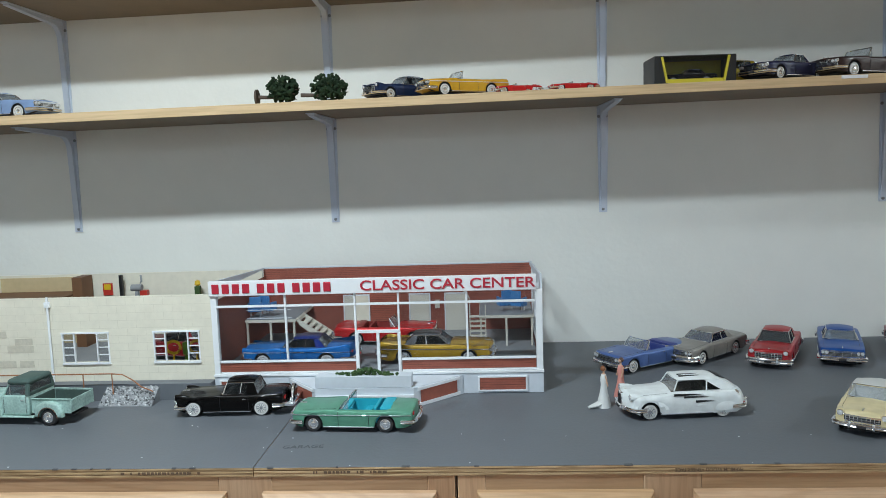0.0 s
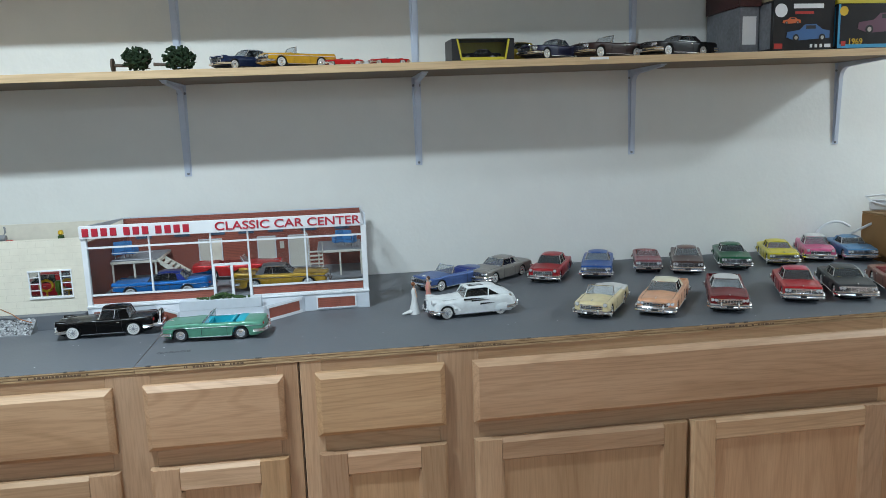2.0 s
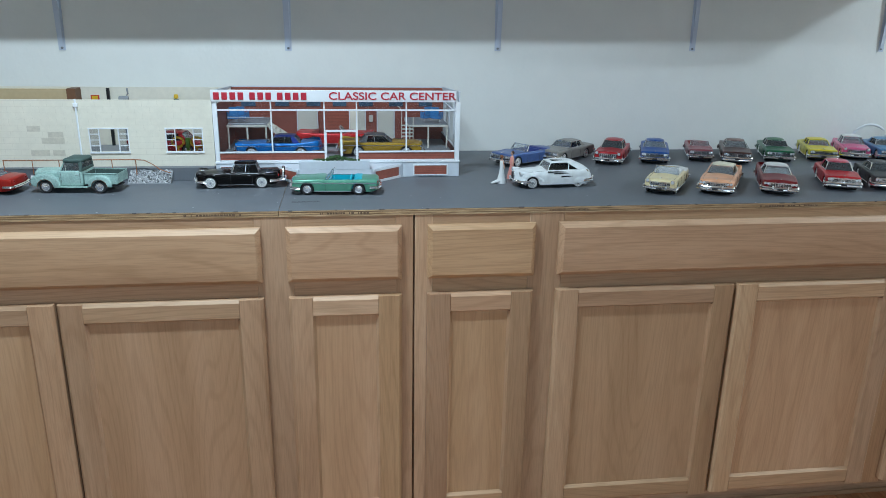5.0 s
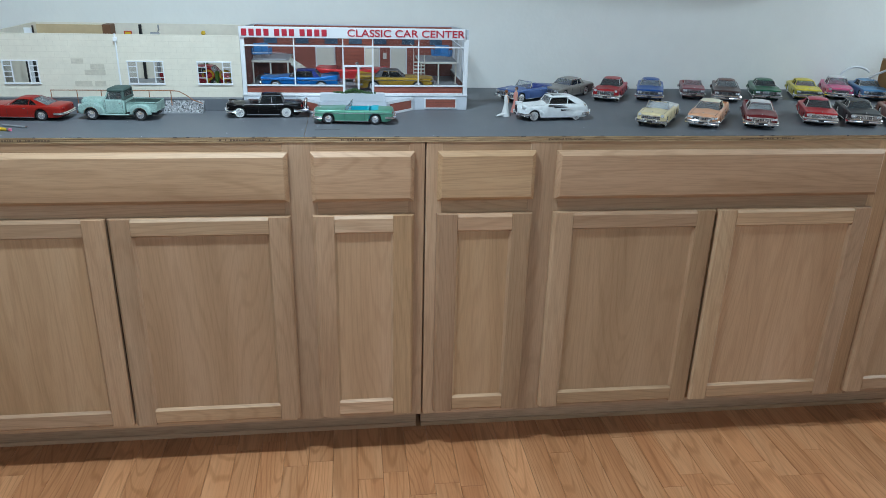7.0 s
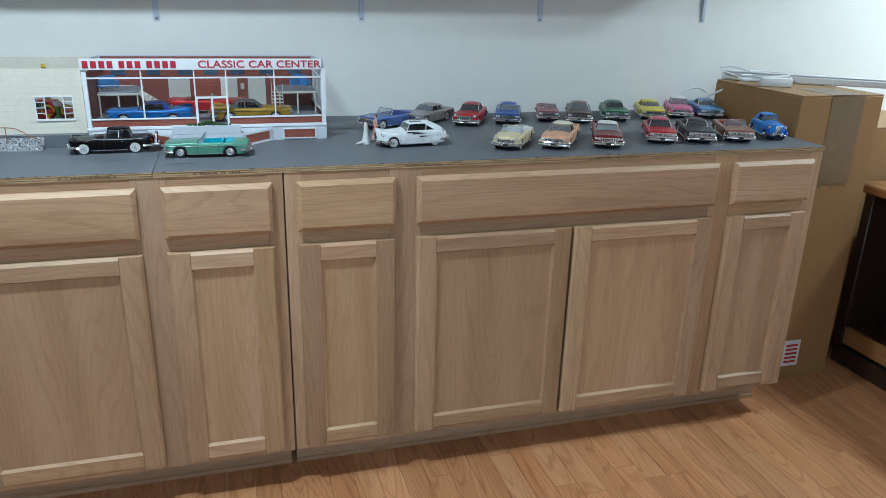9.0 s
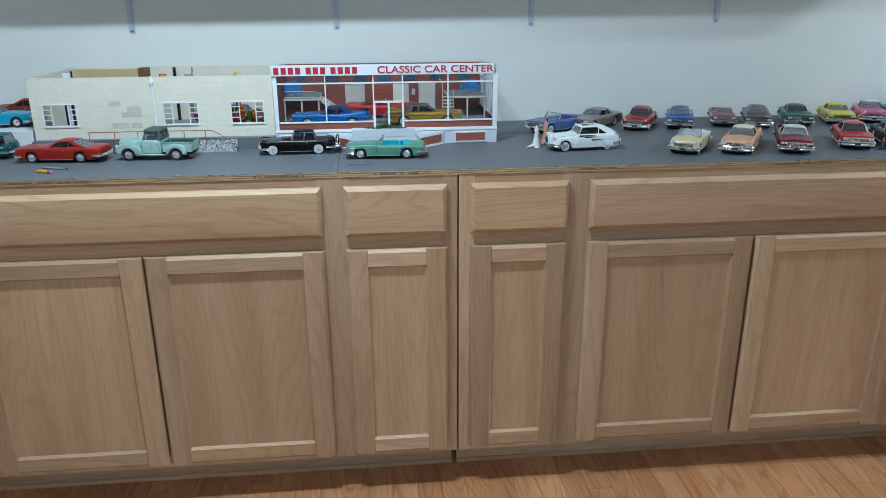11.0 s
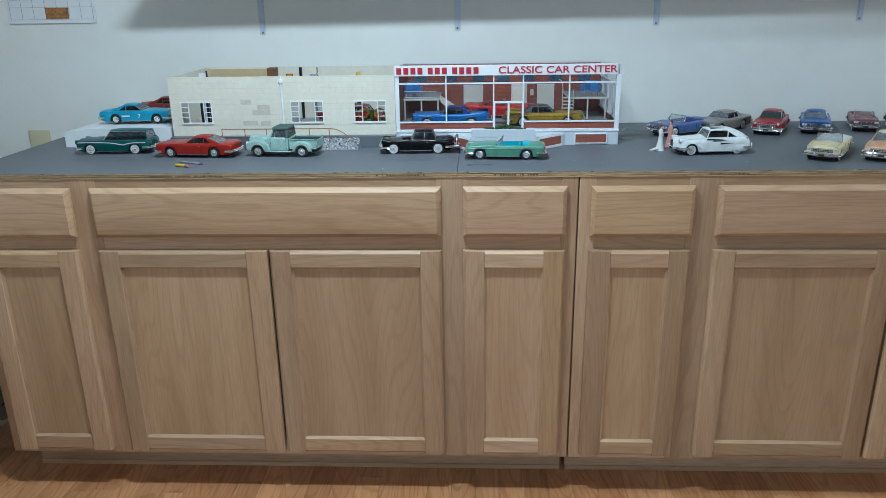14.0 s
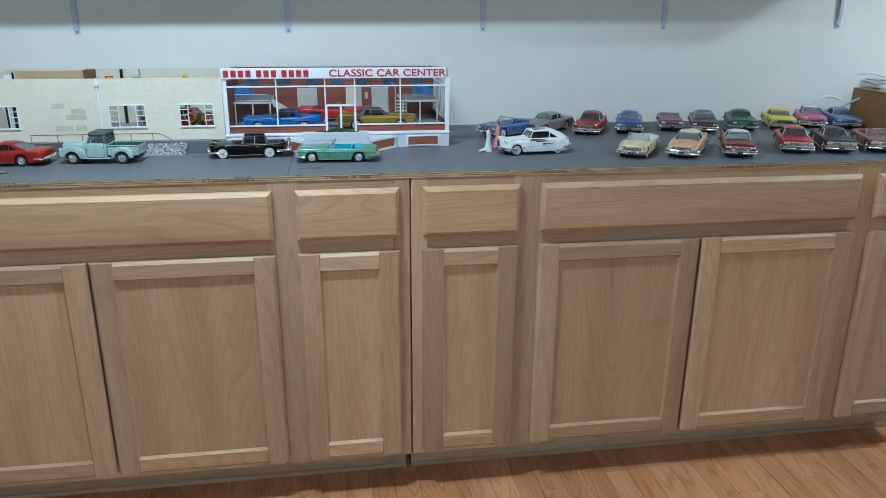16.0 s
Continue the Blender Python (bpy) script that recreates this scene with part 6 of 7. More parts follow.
# pencil stub and pen on the grey top
pencil = thing("pencil_stub", -0.980, 0.073, Z0 + 0.0037, "short yellow pencil stub with eraser on grey top", "pencil", -22)
part("barrel", tube(bmesh.new(), [(-0.017, 0, 0), (0.013, 0, 0)], 0.0037, 6), M_YELLOWPART, pencil)
part("ferrule", tube(bmesh.new(), [(0.0131, 0, 0), (0.018, 0, 0)], 0.0036, 10), M_SCREW, pencil)
part("eraser", tube(bmesh.new(), [(0.0181, 0, 0), (0.023, 0, 0)], 0.0032, 10), PINK_IN, pencil)
pen = thing("metal_scriber", -0.968, 0.111, Z0 + 0.0026, "slim dark grey metal scriber on grey top", "tool", -22)
part("shaft", tube(bmesh.new(), [(-0.036, 0, 0), (0.03, 0, 0)], 0.0024, 8), M_GREYCARD, pen)
part("tip", tube(bmesh.new(), [(0.0301, 0, 0), (0.038, 0, 0)], [0.0024, 0.001], 8), M_CHROME, pen)
scrap = thing("paint_chip", -0.707, 0.191, Z0, "tiny white scrap on grey top", "scrap")
part("chip", boxed(-0.004, 0.004, -0.002, 0.002, 0.0002, 0.001, 0.0002), M_WHITE, scrap)

note = thing("pencil_note", -0.235, 0.075, Z0 + 0.0003, "faint handwritten word pencilled on grey paint", "marking", 3)
lettering("pencil_word", "GARAGE", 0.017, pose(0, 0, 0, 0, 0, 0), plain("pencil_mark", (0.075, 0.08, 0.088), 0.8), note, width=0.062, depth=0.00005)

# ---- things on the lower shelf ----
model_car(-0.973, 0.554, shelf_at(-0.973), -8, "pale blue model car on pine shelf", C("pale_blue", (0.22, 0.32, 0.52)), L=5.3, lamps=4)
model_car(-0.112, 0.563, shelf_at(-0.112), -140, "dark navy 1950s hardtop model on pine shelf", C("navy", (0.012, 0.022, 0.06)), L=5.1, tall=1.5, nose=0.84, wall="line", scale=0.82)
model_car(0.010, 0.527, shelf_at(0.010), -150, "golden yellow 1950s convertible model on pine shelf", C("amber", (0.55, 0.30, 0.02), flake=0.05), form="convertible", inside=WHITE_IN, roof=WHITE_IN, L=5.3, fin=0.08, lamps=4, strip=WHITE_IN, wall="line", scale=0.85)
model_car(0.122, 0.540, shelf_at(0.122), -165, "small flat red open model car on pine shelf", C("signal_red", ()), form="convertible", L=4.2, tall=1.0, belt=0.75, hood=0.75, deck=0.75, nose=0.55, tail=0.6, scale=0.55, kit=False)
model_car(0.167, 0.549, shelf_at(0.167), -165, "small flat white open model car on pine shelf", C("white", ()), form="convertible", L=4.2, tall=1.0, belt=0.75, hood=0.75, deck=0.75, nose=0.55, tail=0.6, scale=0.45)
model_car(0.233, 0.536, shelf_at(0.233), -165, "small flat red open model car on pine shelf", C("signal_red", ()), form="convertible", L=4.8, tall=1.0, belt=0.75, hood=0.75, deck=0.75, nose=0.55, tail=0.6, scale=0.5)
model_car(0.571, 0.635, shelf_at(0.571), -160, "old gold model car behind others on pine shelf", C("old_gold", (0.30, 0.22, 0.02)), L=5.2, lamps=4)
model_car(0.653, 0.540, shelf_at(0.653), -150, "dark navy 1960s coupe pickup model on pine shelf", C("ink_navy", (0.012, 0.013, 0.045)), L=5.2, tall=1.42, cab=(0.6, -0.75), top=(0.12, -0.45), sail=0.15, bed=(-2.35, -0.9), lamps=4, heavy=0.10, scale=0.9)
model_car(0.808, 0.554, shelf_at(0.808), -158, "dark brown 1960s convertible model on pine shelf", C("umber", (0.035, 0.018, 0.016)), form="convertible", L=5.3, lamps=4)
model_car(0.995, 0.563, shelf_at(0.995), -160, "black 1960s hardtop model on pine shelf", C("soft_black", (0.009, 0.008, 0.009)), L=5.4, lamps=4, tall=1.38, heavy=0.13)

# two model trees lying on their sides
M_BARK = surface("bark", (0.085, 0.06, 0.045), 0.8, vary=0.2, scale=200, bump=0.5)
M_LEAF = surface("foam_leaves", (0.009, 0.026, 0.007), 0.95, vary=0.4, scale=420, bump=0.8, bump_scale=700)


def lying_tree(x, y, trunk, crown, disc):
    t = thing("model_tree", x, y, shelf_at(x), "model tree with dark green foam foliage lying on shelf", "model tree", group="lying model trees")
    pts = [(-trunk, 0, 0.020), (-trunk * 0.4, 0.002, 0.019), (0, 0, 0.022), (0.03, -0.003, 0.024)]
    part("trunk", tube(bmesh.new(), pts, [0.0042, 0.0036, 0.003, 0.0015], 8), M_BARK, t)
    for k in range(5):
        a = random.uniform(0, 6.28)
        part("limb", tube(bmesh.new(), [(-0.012 + 0.006 * k, 0, 0.021), (0.004 + 0.006 * k, 0.012 * math.cos(a), 0.022 + 0.010 * math.sin(a)), (0.016 + 0.006 * k, 0.022 * math.cos(a), 0.024 + 0.012 * math.sin(a))], [0.0022, 0.0015, 0.0008], 6), M_BARK, t)
    if disc:
        part("base_disc", lathe(bmesh.new(), [(0.0, -0.002), (0.016, -0.002), (0.016, 0.002), (0.004, 0.004), (0.0, 0.004)], 18, pose(-trunk, 0, 0.020, 0, 90, 0)), M_BARK, t)
    bm = bmesh.new()
    for k in range(560):
        v = Vector((random.gauss(0, 1), random.gauss(0, 1), random.gauss(0, 1))).normalized() * random.uniform(0.30, 1.0)
        p = Vector((0.004 + v.x * crown * 0.95, v.y * crown * 0.8, 0.033 + v.z * 0.030))
        if p.z < 0.004 or noise.noise(p * 60) < -0.42:
            continue
        bmesh.ops.create_icosphere(bm, subdivisions=1, radius=random.uniform(0.0028, 0.0056), matrix=Matrix.Translation(p) @ pose(0, 0, 0, random.uniform(0, 180), random.uniform(0, 180), 0) @ Matrix.Diagonal((1, random.uniform(0.6, 1), random.uniform(0.5, 0.9), 1)))
    part("crown", bm, M_LEAF, t, "clumped dark green foliage", sharp=0)


lying_tree(-0.367, 0.540, 0.050, 0.036, True)
lying_tree(-0.270, 0.540, 0.055, 0.040, False)

# boxed car in a yellow and black display box
M_BOXY = surface("box_yellow", (0.55, 0.46, 0.03), 0.4, vary=0.06)
dbox = thing("display_box", 0.459, 0.483, shelf_at(0.459), "black and yellow window display box holding a black car", "display box", 3)
part("back_card", boxed(-0.077, 0.077, 0.078, 0.080, 0.0, 0.052), M_BOXY, dbox)
part("floor_card", boxed(-0.077, 0.077, 0.0, 0.0778, 0.0, 0.0015), M_BOXY, dbox)
part("top_card", boxed(-0.078, 0.078, 0.0, 0.080, 0.0521, 0.0535), M_BLACK, dbox)
for s in (-1, 1):
    bm = bmesh.new()
    slab(bm, [(s * 0.078, 0.0016), (s * 0.056, 0.0016), (s * 0.066, 0.052), (s * 0.078, 0.052)], "y", -0.001, 0.0)
    part("front_card", bm, M_BLACK, dbox)
    part("end_card", boxed(s * 0.0785, s * 0.0772, 0.0002, 0.0798, 0.0016, 0.052), M_BLACK, dbox)
    part("window_edge", tube(bmesh.new(), [(s * 0.0545, -0.0012, 0.002), (s * 0.0645, -0.0012, 0.0515)], 0.0026, 4), M_BOXY, dbox)
part("front_lip", boxed(-0.053, 0.053, -0.0024, -0.0012, 0.0016, 0.009), M_BOXY, dbox)
part("window_film", boxed(-0.066, 0.066, -0.0004, -0.0001, 0.0016, 0.0519), M_SHOWGLASS, dbox).visible_shadow = False
model_car(0.457, 0.527, shelf_at(0.457) + 0.0016, 183, "small black model car inside yellow display box", C("soft_black", ()), L=5.0, scale=0.52, wall="band")


# stacked kit boxes at the end of the shelf
def kit_box(x0, x1, y0, y1, z0, z1, face, label, art=(), side=None, edge=None):
    k = thing("model_kit_box", (x0 + x1) / 2, y0, z0, label, "kit box", group="stacked model kit boxes")
    w, h = (x1 - x0) / 2, z1 - z0
    part("lid", boxed(-w, w, 0, y1 - y0, 0.0, h, 0.0012), face, k)
    if side:
        part("end_label", boxed(-w - 0.0008, -w - 0.0001, 0.01, y1 - y0 - 0.01, 0.006, h - 0.006), side, k)
    if edge:
        for a, b in ((-w, -w + 0.006), (w - 0.006, w)):
            part("edge_band", boxed(a, b, -0.0007, -0.0001, 0.001, h - 0.001), edge, k)
        part("edge_band", boxed(-w + 0.0062, w - 0.0062, -0.0007, -0.0001, 0.001, 0.010), edge, k)
    for ax0, ax1, az0, az1, m in art:
        part("print", boxed(ax0 * w, ax1 * w, -0.0009, -0.0002, az0 * h, az1 * h), m, k)
    return k, w, h


def printed_car(k, cx, cz, size, m):
    """A flat printed car picture: body, roof, wheels as plain shapes."""
    bm = bmesh.new()
    slab(bm, [(cx + size * a, cz + size * b) for a, b in ((-0.5, 0.02), (-0.48, 0.13), (-0.2, 0.17), (-0.08, 0.28), (0.18, 0.29), (0.33, 0.18), (0.5, 0.15), (0.5, 0.0), (-0.3, -0.05))], "y", -0.0012, -0.0009)
    part("printed_car", bm, m, k)
    for dx in (-0.28, 0.33):
        part("printed_wheel", lathe(bmesh.new(), [(0, 0), (size * 0.075, 0), (size * 0.075, 0.0003), (0, 0.0003)], 14, pose(cx + size * dx, -0.0012, cz + size * 0.01, 90)), M_BLACK, k)
        part("printed_hub", lathe(bmesh.new(), [(0, 0), (size * 0.04, 0), (size * 0.04, 0.0003), (0, 0.0003)], 12, pose(cx + size * dx, -0.0016, cz + size * 0.01, 90)), M_CHROME, k)
    part("printed_window", boxed(cx - size * 0.05, cx + size * 0.17, -0.0015, -0.0013, cz + size * 0.19, cz + size * 0.26), M_DARK, k)


M_BOXBLACK = surface("printed_black_card", (0.012, 0.012, 0.014), 0.3, vary=0.2)
M_BOXGREY = surface("printed_grey_card", (0.17, 0.18, 0.20), 0.5, vary=0.25, scale=120)
M_BOXMAROON = surface("printed_maroon_card", (0.06, 0.02, 0.02), 0.4, vary=0.3, scale=90)
M_BOXTAN = surface("printed_tan_card", (0.42, 0.34, 0.22), 0.5, vary=0.15, scale=90)
M_BOXBLUE = surface("printed_blue_card", (0.05, 0.30, 0.52), 0.4, vary=0.1)
M_CARBLUE, M_CARORANGE = plain("print_blue", (0.05, 0.13, 0.30), 0.4), plain("print_orange", (0.55, 0.12, 0.03), 0.4)
BOXES = shelf_at(1.38)
k, w, h = kit_box(1.208, 1.378, 0.469, 0.653, BOXES, BOXES + 0.125, M_BOXBLACK, "black car kit box with blue car picture", [(-0.35, 0.62, 0.83, 0.92, M_WHITE), (-0.3, 0.3, 0.72, 0.77, M_REDPART), (0.22, 0.3, 0.05, 0.12, M_WHITE), (0.38, 0.46, 0.05, 0.12, M_WHITE), (0.54, 0.62, 0.05, 0.12, M_WHITE), (0.70, 0.9, 0.05, 0.12, M_WHITE), (-0.95, -0.68, 0.04, 0.14, M_REDPART)], M_BOXGREY)
printed_car(k, 0.012, 0.030, 0.12, M_CARBLUE)
printed_car(k, -0.035, 0.068, 0.05, M_CARORANGE)
part("printed_badge", lathe(bmesh.new(), [(0, 0), (0.017, 0), (0.017, 0.0004), (0, 0.0004)], 18, pose(-0.064, -0.0004, 0.099, 90)), M_WHITE, k)
kit_box(1.150, 1.204, 0.527, 0.703, shelf_at(1.2), shelf_at(1.2) + 0.119, M_BOXGREY, "grey printed car kit box end on", [(-0.7, 0.7, 0.2, 0.8, M_WHITE)])
kit_box(1.146, 1.205, 0.518, 0.703, shelf_at(1.2) + 0.1195, shelf_at(1.2) + 0.201, M_BOXMAROON, "dark maroon printed car kit box", [(-0.5, 0.6, 0.45, 0.75, M_YELLOWPART)], M_BOXMAROON)
kit_box(1.212, 1.379, 0.472, 0.653, BOXES + 0.1255, BOXES + 0.202, M_BOXTAN, "tan printed car kit box on top of stack", [(-0.9, -0.6, 0.05, 0.18, M_WHITE), (-0.1, 0.9, 0.04, 0.14, M_BOXBLACK)])
k, w, h = kit_box(1.384, 1.594, 0.463, 0.653, shelf_at(1.59), shelf_at(1.59) + 0.1115, M_BOXBLACK, "black car kit box with blue edging", [(-0.9, -0.78, 0.05, 0.16, M_REDPART)], M_BOXBLUE, M_BOXBLUE)
printed_car(k, 0.025, 0.045, 0.15, plain("print_plum", (0.12, 0.05, 0.08), 0.4))
lettering("year_print", "1969", 0.021, pose(-0.055, -0.0012, 0.016, 90), M_YELLOWPART, k, depth=0.0001)
part("printed_badge", lathe(bmesh.new(), [(0, 0), (0.012, 0), (0.012, 0.0004), (0, 0.0004)], 18, pose(-0.09, -0.0004, 0.093, 90)), M_YELLOWPART, k)
kit_box(1.384, 1.590, 0.468, 0.653, shelf_at(1.59) + 0.112, shelf_at(1.59) + 0.187, M_BOXY, "yellow printed car kit box on top of stack", [(-0.3, 0.0, 0.2, 0.5, M_WHITE), (0.1, 0.8, 0.15, 0.6, M_BOXBLUE)])

# ---- west end: heater, tripod, level, lamp, chair, calendar ----
M_HEATER = surface("heater_enamel", (0.25, 0.28, 0.27), 0.4, vary=0.04)
# near-black colour for the shade in the fin gaps and vent slots
M_HEATSHADE = surface("heater_gap_shade", (0.05, 0.055, 0.06), 0.6)
heater = thing("oil_heater", -1.64, 0.13, 0.0, "light grey finned oil-filled radiator heater on casters", "heater")


def fin_outline(y0, y1, z0, z1, r):
    pts = []
    for cy, cz, a0 in ((y1 - r, z1 - r, 0), (y0 + r, z1 - r, 90), (y0 + r, z0 + r, 180), (y1 - r, z0 + r, 270)):
        pts += [(cy + r * math.cos(radians(a0 + 30 * k)), cz + r * math.sin(radians(a0 + 30 * k))) for k in range(4)]
    return pts


for k in range(10):
    x = -0.065 - 0.043 * k
    bm = bmesh.new()
    slab(bm, fin_outline(0, 0.155, 0.105, 0.69, 0.045), "x", x - 0.009, x + 0.009)
    part("fin", bm, M_HEATER, heater)
# the core is coloured dark to give the shade between the fins
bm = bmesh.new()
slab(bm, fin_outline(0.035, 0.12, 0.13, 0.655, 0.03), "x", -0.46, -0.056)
part("core", bm, M_HEATSHADE, heater)
bm = bmesh.new()
slab(bm, fin_outline(-0.004, 0.159, 0.100, 0.693, 0.05), "x", -0.052, -0.012)
cap_end = part("end_cap", bm, M_HEATER, heater, "smooth grey end cap with vent slots")
for z in (0.58, 0.42, 0.27, 0.15):
    for y in (0.03, 0.075, 0.115):
        part("vent_slot", boxed(-0.0119, -0.0112, y, y + 0.022, z, z + 0.006), M_HEATSHADE, cap_end)
part("data_label", boxed(-0.0119, -0.0113, 0.05, 0.11, 0.33, 0.40), M_WHITE, cap_end)
for x in (-0.06, -0.42):
    for y in (0.0, 0.155):
        c = part("caster", lathe(bmesh.new(), [(0, -0.01), (0.03, -0.01), (0.033, 0), (0.03, 0.01), (0, 0.01)], 16, pose(x, y, 0.033, 0, 90, 0)), M_BLACK, heater)
    part("caster_bar", boxed(x - 0.012, x + 0.012, -0.005, 0.16, 0.06, 0.10, 0.004), M_WHITE, heater)
cord = thing("heater_cord", -2.02, 0.10, 0.45, "black heater power cord hanging beside fins", "cord")
part("cord_length", tube(bmesh.new(), [(-0.10, 0, 0.30), (-0.03, 0, 0.245), (0.0, 0.0, 0.1), (-0.04, 0, 0.0), (-0.08, 0.03, -0.2), (-0.09, 0.03, -0.448)], 0.0045, 8), M_BLACK, cord)

tripod = thing("camera_tripod", -2.0, 0.55, 0.0, "folded black camera tripod leaning against the wall", "tripod")
for pts, r in (([(0.20, 0.02, 0.0), (0.06, 0.07, 0.5), (0.0, 0.085, 0.76)], (0.010, 0.011, 0.012)), ([(0.0, 0.085, 0.76), (-0.145, 0.10, 1.24)], (0.017, 0.017)), ([(0.12, 0.04, 0.0), (0.02, 0.09, 0.44), (-0.05, 0.1, 0.70)], (0.009, 0.010, 0.011)), ([(-0.05, 0.1, 0.70), (-0.16, 0.105, 1.22)], (0.015, 0.015)), ([(0.06, 0.02, 0.0), (-0.07, 0.07, 0.6), (-0.17, 0.095, 1.2)], (0.010, 0.013, 0.014))):
    part("leg", tube(bmesh.new(), pts, list(r), 10), M_BLACK, tripod)
part("head", boxed(-0.185, -0.125, 0.06, 0.13, 1.225, 1.27, 0.006, 2), M_BLACK, tripod)
part("knob", lathe(bmesh.new(), [(0, 0), (0.016, 0), (0.016, 0.02), (0, 0.022)], 14, pose(-0.12, 0.09, 1.24, 0, 80, 0)), M_BLACK, tripod)
part("plate", boxed(-0.195, -0.13, 0.055, 0.135, 1.271, 1.282, 0.003), M_BLACK, tripod)
part("clamp", boxed(-0.005, 0.05, 0.06, 0.11, 0.735, 0.775, 0.005), M_BLACK, tripod)
part("clamp", boxed(-0.075, -0.02, 0.075, 0.125, 0.68, 0.72, 0.005), M_BLACK, tripod)
part("strap", tube(bmesh.new(), [(-0.05, 0.06, 0.70), (-0.045, 0.03, 0.52), (-0.02, 0.03, 0.40), (0.0, 0.05, 0.55)], 0.006, 6, 0.3), M_BLACK, tripod)

M_LEVELRED = surface("level_red", (0.42, 0.035, 0.02), 0.4, vary=0.06)
level = thing("spirit_level", -2.115, 0.55, 0.0, "long red spirit level leaning upright in the corner", "spirit level")
rot = Matrix.Rotation(radians(-3.5), 4, "Y")
rot = Matrix.Rotation(radians(-3.5), 4, "X") @ rot
for name, b, m in (("web", (-0.026, 0.026, -0.006, 0.006, 0.0, 1.22), M_LEVELRED), ("flange", (-0.032, -0.0262, -0.012, 0.012, 0.0, 1.22), M_LEVELRED), ("flange", (0.0262, 0.032, -0.012, 0.012, 0.0, 1.22), M_LEVELRED), ("vial_block", (-0.024, 0.024, -0.0095, -0.0062, 0.50, 0.575), M_BLACK), ("vial_block", (-0.024, 0.024, -0.0095, -0.0062, 0.98, 1.06), M_BLACK), ("vial", (-0.012, 0.012, -0.013, -0.0096, 0.525, 0.555), M_YELLOWPART), ("vial", (-0.012, 0.012, -0.013, -0.0096, 1.0, 1.03), M_YELLOWPART), ("barcode", (-0.024, 0.024, -0.0075, -0.0062, 0.455, 0.485), M_WHITE)):
    ob = part(name, boxed(*b, 0.001), m, level)
    ob.matrix_local = rot
stick = thing("wood_stick", -2.205, 0.645, 0.0, "narrow weathered wooden strip standing in the corner", "wood strip")
part("strip", boxed(-0.018, 0.018, 0.0, 0.02, 0.0, 1.0, 0.001), M_SHELF, stick)
part("corner_trim", boxed(-0.034, -0.019, 0.045, 0.067, 0.0, 1.3, 0.002), M_WHITE, thing("corner_moulding", -2.205, 0.645, 0.0, "white painted corner moulding", "moulding"))

M_SHADE = surface("pleated_shade_cloth", (0.27, 0.235, 0.15), 0.8, vary=0.04, scale=60)
lamp = thing("floor_lamp", -1.198, -0.90, 0.0, "floor lamp with a pleated cream fabric shade", "floor lamp")
bm, n = bmesh.new(), 120
rings = []
for r, z in ((0.200, 0.753), (0.198, 0.760), (0.075, 0.918), (0.070, 0.923)):
    rings.append([bm.verts.new(((r + (0.0022 if k % 2 else -0.0022)) * math.cos(2 * math.pi * k / n), (r + (0.0022 if k % 2 else -0.0022)) * math.sin(2 * math.pi * k / n), z)) for k in range(n)])
for s, t in zip(rings, rings[1:]):
    for k in range(n):
        bm.faces.new((s[k], s[(k + 1) % n], t[(k + 1) % n], t[k]))
part("shade", bm, M_SHADE, lamp, "pleated cream shade", sharp=20)
part("pole", tube(bmesh.new(), [(0, 0, 0.02), (0, 0, 0.903)], 0.009, 10), M_SCREW, lamp)
part("foot", lathe(bmesh.new(), [(0.0, 0.0), (0.13, 0.0), (0.13, 0.01), (0.02, 0.03), (0, 0.03)], 28), M_SCREW, lamp)
part("harp", tube(bmesh.new(), [(-0.07, 0, 0.918), (0, 0, 0.903), (0.07, 0, 0.918)], 0.003, 6), M_SCREW, lamp)

M_CYAN = surface("cyan_vinyl", (0.007, 0.194, 0.310), 0.3, vary=0.05, scale=60, bump=0.12, bump_scale=220, coat=0.05)
chair = thing("vinyl_chair", -1.155, -1.182, 0.0, "turquoise vinyl padded chair with piped backrest", "chair", 10)
lean = pose(0.10, 0, 0.528, 0, 40, 0)
for name, t0, t1, yy, zz, m in (("backrest", -0.045, 0.034, 0.115, 0.42, M_CYAN), ("back_shell", 0.0345, 0.044, 0.113, 0.412, M_CYAN)):
    bm = bmesh.new()
    box(bm, t0, t1, -yy, yy, 0.0, zz)
    edges = [e for e in bm.edges if abs(e.verts[0].co.x - e.verts[1].co.x) > 0.001 and e.verts[0].co.z > 0.1]
    bmesh.ops.bevel(bm, geom=edges, offset=0.10, segments=8, affect="EDGES", profile=0.5)
    rim = [e for e in bm.edges if abs(e.verts[0].co.x - e.verts[1].co.x) < 0.001]
    bmesh.ops.bevel(bm, geom=rim, offset=0.034 if name == "backrest" else 0.004, segments=5, affect="EDGES", profile=0.5)
    ob = part(name, bm, m, chair)
    ob.matrix_local = lean
part("seat", boxed(-0.36, 0.09, -0.21, 0.21, 0.42, 0.50, 0.03, 3), M_CYAN, chair)
for sx in (-0.32, 0.06):
    for sy in (-0.18, 0.18):
        part("leg", tube(bmesh.new(), [(sx, sy, 0.42), (sx * 1.05, sy * 1.05, 0.0)], 0.012, 8), M_CHROME, chair)
for sy in (-0.10, 0.10):
    part("back_support", tube(bmesh.new(), [(0.05, sy, 0.44), (0.12, sy, 0.46), (0.155, sy, 0.53)], 0.010, 8), M_CHROME, chair)

